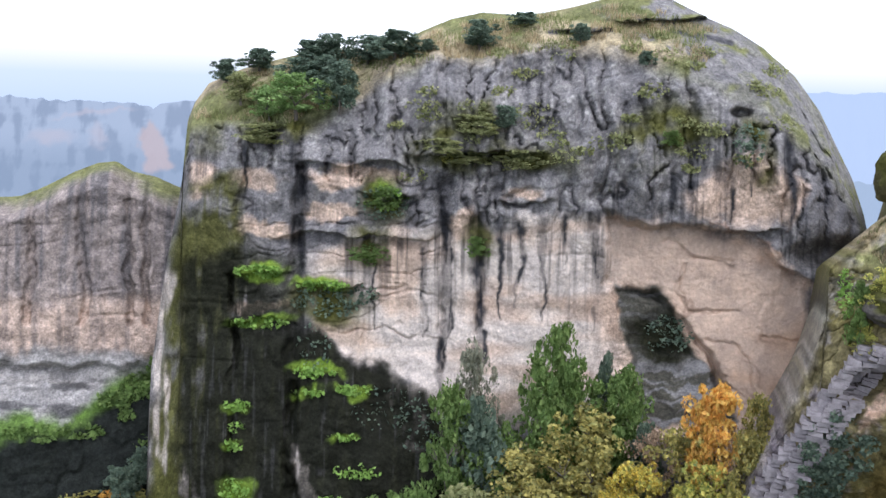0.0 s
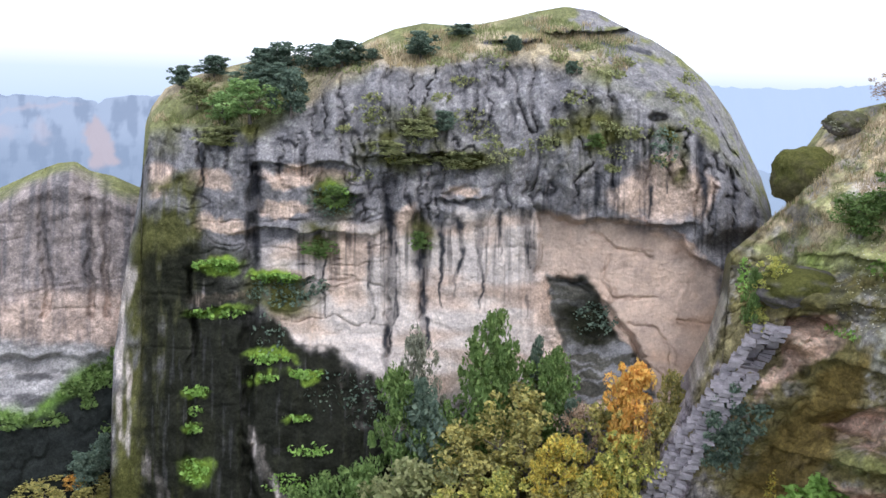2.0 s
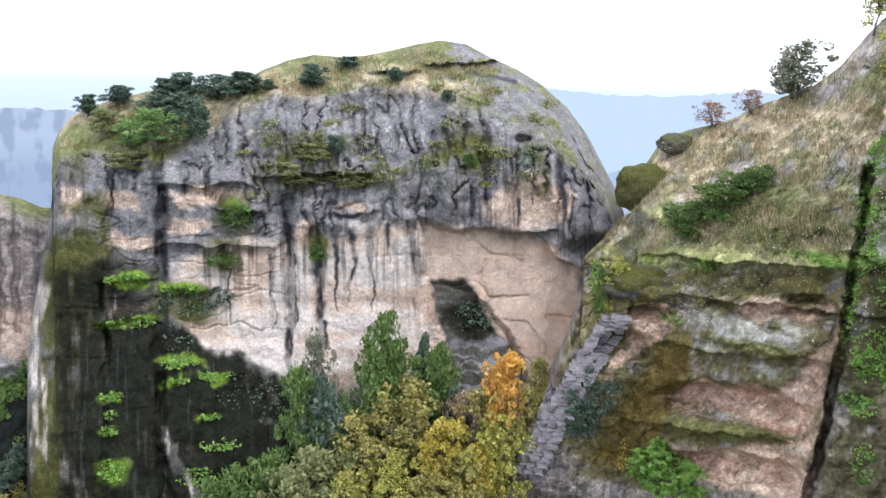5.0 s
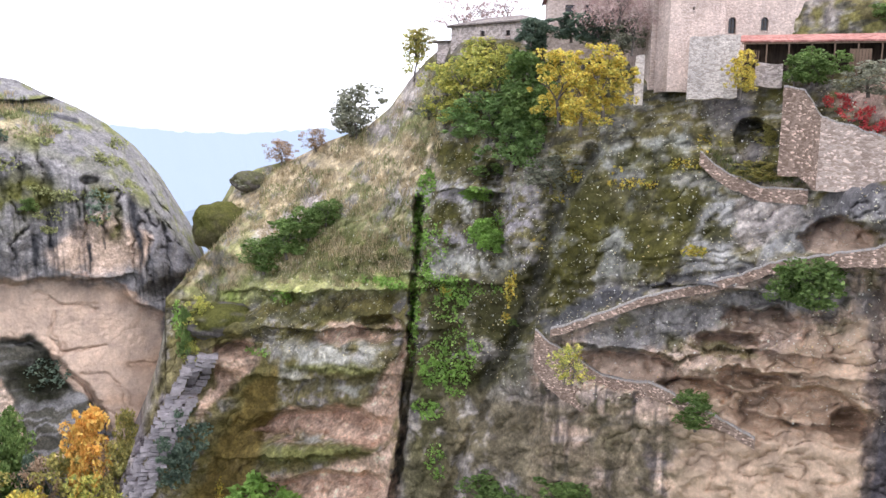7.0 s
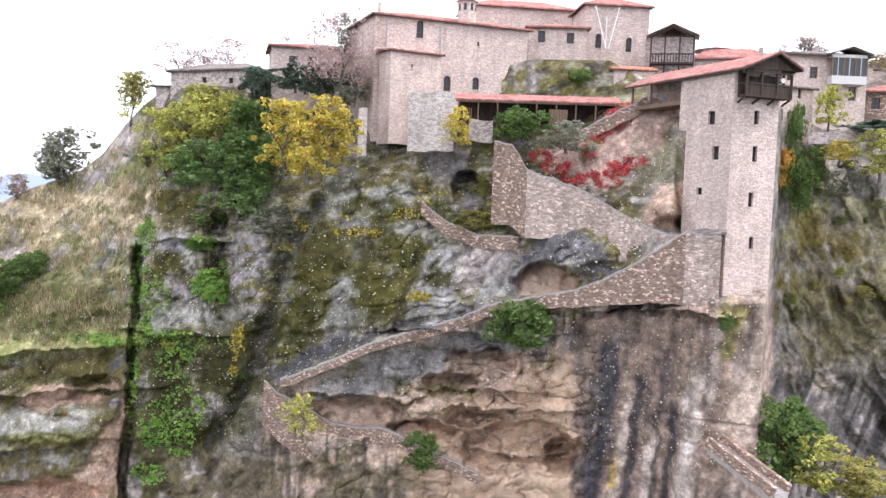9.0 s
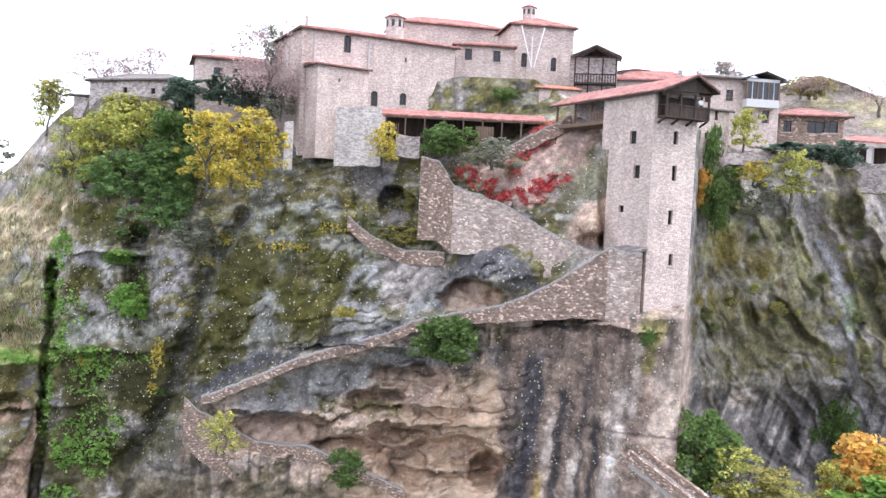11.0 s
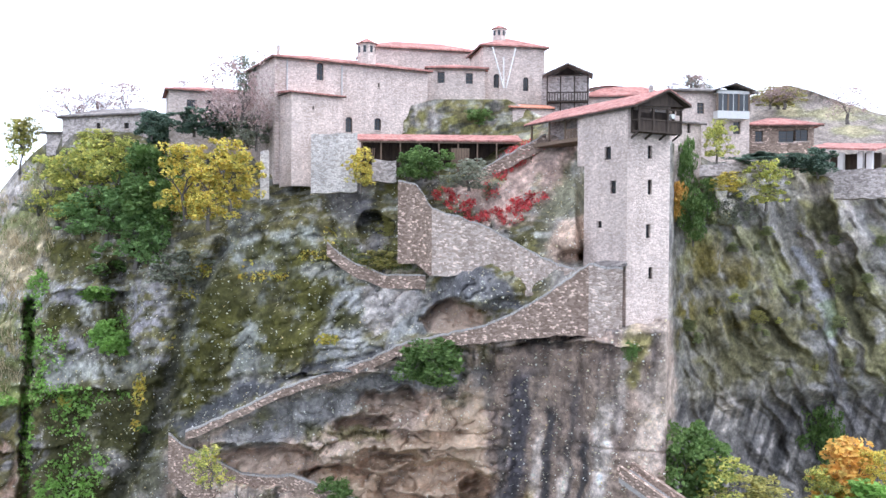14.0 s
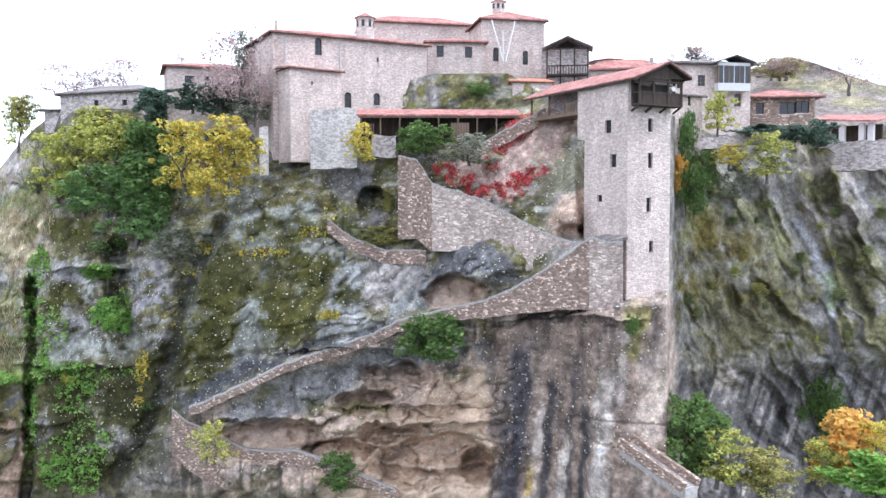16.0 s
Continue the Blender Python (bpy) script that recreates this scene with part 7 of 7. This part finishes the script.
creeper("ivy", "green ivy trailing along the long cleft of the crag", kmrows([(918, 400, 9, 70, 460), (912, 520, 9, 60, 420), (940, 640, 24, 26, 380), (935, 705, 30, 18, 360), (985, 650, 26, 36, 380), (950, 800, 20, 34, 220), (985, 500, 30, 30, 260), (1015, 322, 22, 9, 200), (860, 480, 60, 10, 300), (680, 505, 24, 12, 200), (505, 540, 14, 40, 240), (640, 600, 30, 10, 120)]), L_BRIGHT, 0.34, out=0.6)
creeper("yellow_leaves", "fallen yellow leaves lying on ledges", [(465, 490, 48, 8, 260), (555, 452, 26, 9, 160), (578, 600, 22, 9, 200), (363, 478, 14, 12, 120), (250, 690, 11, 32, 260), (240, 752, 8, 8, 60), (120, 712, 9, 8, 60), (370, 830, 34, 26, 420), (300, 605, 16, 10, 60), (340, 520, 18, 8, 80), (590, 415, 24, 14, 80), (440, 465, 10, 9, 60), (820, 400, 40, 5, 30)], L_YELLOW, 0.26, out=0.3, category="leaves")
creeper("yellow_leaves", "small yellow climber on the mossy crag", kmrows([(575, 850, 10, 40, 200), (1085, 500, 10, 26, 160), (968, 492, 12, 8, 60)]), L_YELLOW, 0.3, out=0.4, category="leaves")
for kind, n_ in (("sage", 20), ("lime", 5), ("olive", 6)):
    for a, b, c in rng.uniform(0, 1, (n_, 3)):
        sx, sy = 1205 + 365 * float(a), 385 + 320 * float(b)
        hh_ = 9 + 15 * float(c) ** 2
        tree(kind, SM, sx, sy - hh_, sy + 4, hh_ * 1.5)
creeper("hanging_plants", "bright green plants on the ledges of the domed rock",
        [(335, 468, 42, 10, 460), (440, 490, 44, 8, 420), (335, 552, 50, 9, 460), (548, 345, 22, 22, 260), (302, 690, 22, 9, 200), (290, 757, 20, 9, 180), (300, 830, 26, 24, 320), (430, 633, 36, 9, 280), (495, 658, 28, 8, 220), (420, 665, 30, 6, 120), (480, 735, 28, 6, 160), (300, 725, 14, 8, 80), (500, 790, 40, 12, 200), (470, 850, 50, 18, 300)], L_BRIGHT, 0.42, "domed_rock", 0.9, "plants")
creeper("hanging_plants", "green ivy hanging over the foot of the lower cliff", [(120, 668, 34, 22, 420), (80, 690, 34, 14, 340), (25, 745, 40, 14, 340), (145, 640, 14, 24, 200), (-60, 750, 60, 16, 340), (100, 715, 14, 14, 120), (130, 790, 18, 40, 160)], L_GREEN, 0.55, "lower_cliff", 0.9, "plants")
creeper("hanging_plants", "dark ivy and scrub on the foot of the domed rock",
        [(450, 515, 60, 26, 400), (500, 505, 36, 16, 200), (430, 590, 30, 40, 100), (560, 690, 70, 40, 120), (620, 720, 60, 40, 160), (1000, 560, 40, 30, 260), (1120, 258, 24, 36, 260), (540, 355, 44, 26, 260)], L_OAK, 0.45, "domed_rock", 0.8, "plants")
n = 50
rows = [(560 + 640 * float(a), 60 + 250 * float(b), 12 + 22 * float(c), 5 + 8 * float(c), 130) for a, b, c in rng.uniform(0, 1, (n, 3))]
rows = [r for r in rows if r[1] > dome_top(np.array([r[0]]))[0] + 14]
creeper("rock_scrub", "low olive scrub on the ledges of the domed rock", rows, L_SAGE, 0.36, "domed_rock", 0.8, "scrub")


def grass(name, label, region, n, mat, tall, sheet=SM, rock="monastery_rock", seed=1):
    """Blades standing on the rock inside a polygon of its sheet."""
    r = np.random.default_rng(seed)
    xs_, ys_ = [p[0] for p in region], [p[1] for p in region]
    px, py = r.uniform(min(xs_), max(xs_), n * 4), r.uniform(min(ys_), max(ys_), n * 4)
    keep = (poly(px, py, region, 1) > 0.5) & (fbm(np.stack([px / 26, py / 14, 0 * px], -1), 3, seed + 70) > 0.06)
    p = surf(rock, px[keep], py[keep])[:n]
    m = len(p)
    a = r.uniform(0, 6.283, m)
    side = np.stack([np.cos(a), np.sin(a), 0 * a], -1) * r.uniform(0.05, 0.11, m)[:, None] * tall
    tip = p + np.stack([r.normal(size=m) * 0.3 * tall, r.normal(size=m) * 0.3 * tall, r.uniform(0.5, 1.2, m) * tall], -1)
    v = np.stack([p - side - [0, 0, 0.1], p + side - [0, 0, 0.1], tip], 1)
    me = bpy.data.meshes.new(name)
    me.vertices.add(m * 3)
    me.vertices.foreach_set("co", v.reshape(-1).astype(np.float32))
    set_faces(me, np.arange(m * 3).reshape(m, 3), False)
    me.materials.append(mat)
    return tagged(new(name, me), label, "grass", kind="stuff")


SLOPE = km([(500, 490), (575, 360), (640, 295), (760, 240), (870, 185), (940, 90), (960, 240), (925, 330), (920, 470), (820, 490), (640, 480), (560, 500)])
grass("dry_grass", "dry straw-coloured grass on the crag's slope", SLOPE, 13000, L_STRAW, 0.75, seed=2)
grass("green_grass", "green grass on the crag's slope", SLOPE, 12000, L_TURF, 0.6, seed=3)
TOPLAND = [(215, 215), (300, 140), (450, 105), (580, 92), (640, 62), (760, 50), (900, 30), (1000, 40), (1100, 90), (1050, 130), (860, 100), (700, 118), (560, 125), (480, 180), (380, 225)]
grass("dry_grass", "dry grass on top of the domed rock", TOPLAND, 12000, L_STRAW, 0.9, rock="domed_rock", seed=4)
grass("green_grass", "green grass on top of the domed rock", TOPLAND, 9000, L_TURF, 0.8, rock="domed_rock", seed=5)
grass("dry_grass", "tufts of dry grass on the ledges under the path", [(580, 755), (700, 760), (690, 785), (585, 785)], 500, L_STRAW, 0.5, seed=6)
grass("green_grass", "grass on the garden terrace", [(590, 425), (690, 440), (745, 478), (640, 480)], 900, L_TURF, 0.6, seed=7)

# pale fallen leaves scattered on the slabs
px, py = rng.uniform(-350, 1180, 9000), rng.uniform(300, 880, 9000)
keep = py > mon_top(px) + 20
p = surf("monastery_rock", px[keep], py[keep])
p = p - p / np.linalg.norm(p, axis=1)[:, None] * 0.12
L_PALE = leaf_mat("pale_fallen_leaves", [(0.774, 0.688, 0.428), (0.8, 0.8, 0.7), (0.8, 0.8, 0.8), (0.69, 0.528, 0.226)])
tagged(new("fallen_leaves", leaf_mesh("fallen_leaves", p, 0.16, L_PALE, 0.6)), "pale fallen leaves scattered over the rock", "leaves", kind="stuff")


# ---- single boulders ----
def boulder(label, x, y, far, size, tones, seed, squash=(1, 1, 0.8), sheet=SK):
    c = sheet.spot(x, y, far)
    bm = bmesh.new()
    bmesh.ops.create_icosphere(bm, subdivisions=5, radius=1.0)
    co = np.array([v.co[:] for v in bm.verts])
    k = 1 + 0.28 * fbm(co * 1.3 + seed, 3, seed) + 0.06 * fbm(co * 5, 3, seed + 4)
    for v, s in zip(bm.verts, k):
        v.co = Vector((v.co.x * squash[0], v.co.y * squash[1], v.co.z * squash[2])) * float(s) * size
    me = bpy.data.meshes.new("boulder")
    bm.to_mesh(me)
    bm.free()
    for q in me.polygons:
        q.use_smooth = True
    col = me.color_attributes.new("tone", "FLOAT_COLOR", "POINT")
    m = fbm(co * 2.2, 4, seed + 8)
    t = mixin(np.tile(np.array(tones[0]), (len(co), 1)), tones[1], sstep(-0.25, 0.2, m + 0.4 * co[:, 2]))
    col.data.foreach_set("color", np.concatenate([t, np.ones((len(t), 1))], 1).astype(np.float32).reshape(-1))
    me.materials.append(ROCK)
    o = new("boulder", me)
    o.matrix_world = Matrix.Translation(c) @ Matrix.Rotation(radians(-22), 4, "Z")
    return tagged(o, label, "boulder")


boulder("mossy overhanging boulder at the end of the crag", 582, 385, 141, 4.3, [(0.07, 0.065, 0.03), MOSS], 3, (1.1, 1.0, 0.9))
boulder("dark boulder on the crag's ridge", 622, 304, 144, 2.1, [(0.12, 0.11, 0.1), (0.09, 0.09, 0.05)], 9, (1.3, 1, 0.8))
boulder("dark mossy boulder under the crag's ledge", 585, 548, 128, 4.0, [(0.12, 0.11, 0.105), MOSS], 14, (1.5, 1, 0.7))


# ---- paved ramp at the outer end of the crag ----
PAVE = material("purple_grey_paving", grain_build((0.2, 0.18, 0.19), (0.36, 0.33, 0.34), 1.8))
ramp_root = tagged(new("stone_ramp"), "steep ramp of rough purple-grey stones on the crag", "path")
line = [(548, 605), (500, 700), (452, 800), (408, 905)]
for i in range(44):
    for j in range(3):
        s0 = (i + 0.04 * random.random()) / 44
        y_ = 605 + 300 * s0
        x_ = curve(np.array([y_]), [(p[1], p[0]) for p in line])[0] + (j - 1) * 17 + random.uniform(-3, 3)
        (mx, my), = km([(x_, y_)])
        g = surf("monastery_rock", np.array([mx]), np.array([my]))[0]
        d = Vector((g[0], g[1], 0)).normalized()
        c = Vector(g) - d * (0.25 + 0.3 * random.random())
        bm = bmesh.new()
        w, h_ = random.uniform(0.6, 0.85), random.uniform(0.22, 0.34)
        box(bm, -w, w, -0.5, 0.9, -h_, h_)
        for v in bm.verts:
            v.co += Vector((random.uniform(-1, 1), random.uniform(-1, 1), random.uniform(-1, 1))) * 0.1
        o = part("paving_stone", bm, PAVE, ramp_root)
        o.matrix_local = Matrix.Translation(c) @ Matrix.Rotation(math.atan2(-d.x, d.y), 4, "Z") @ Matrix.Rotation(random.uniform(-0.15, 0.25), 4, "Y")
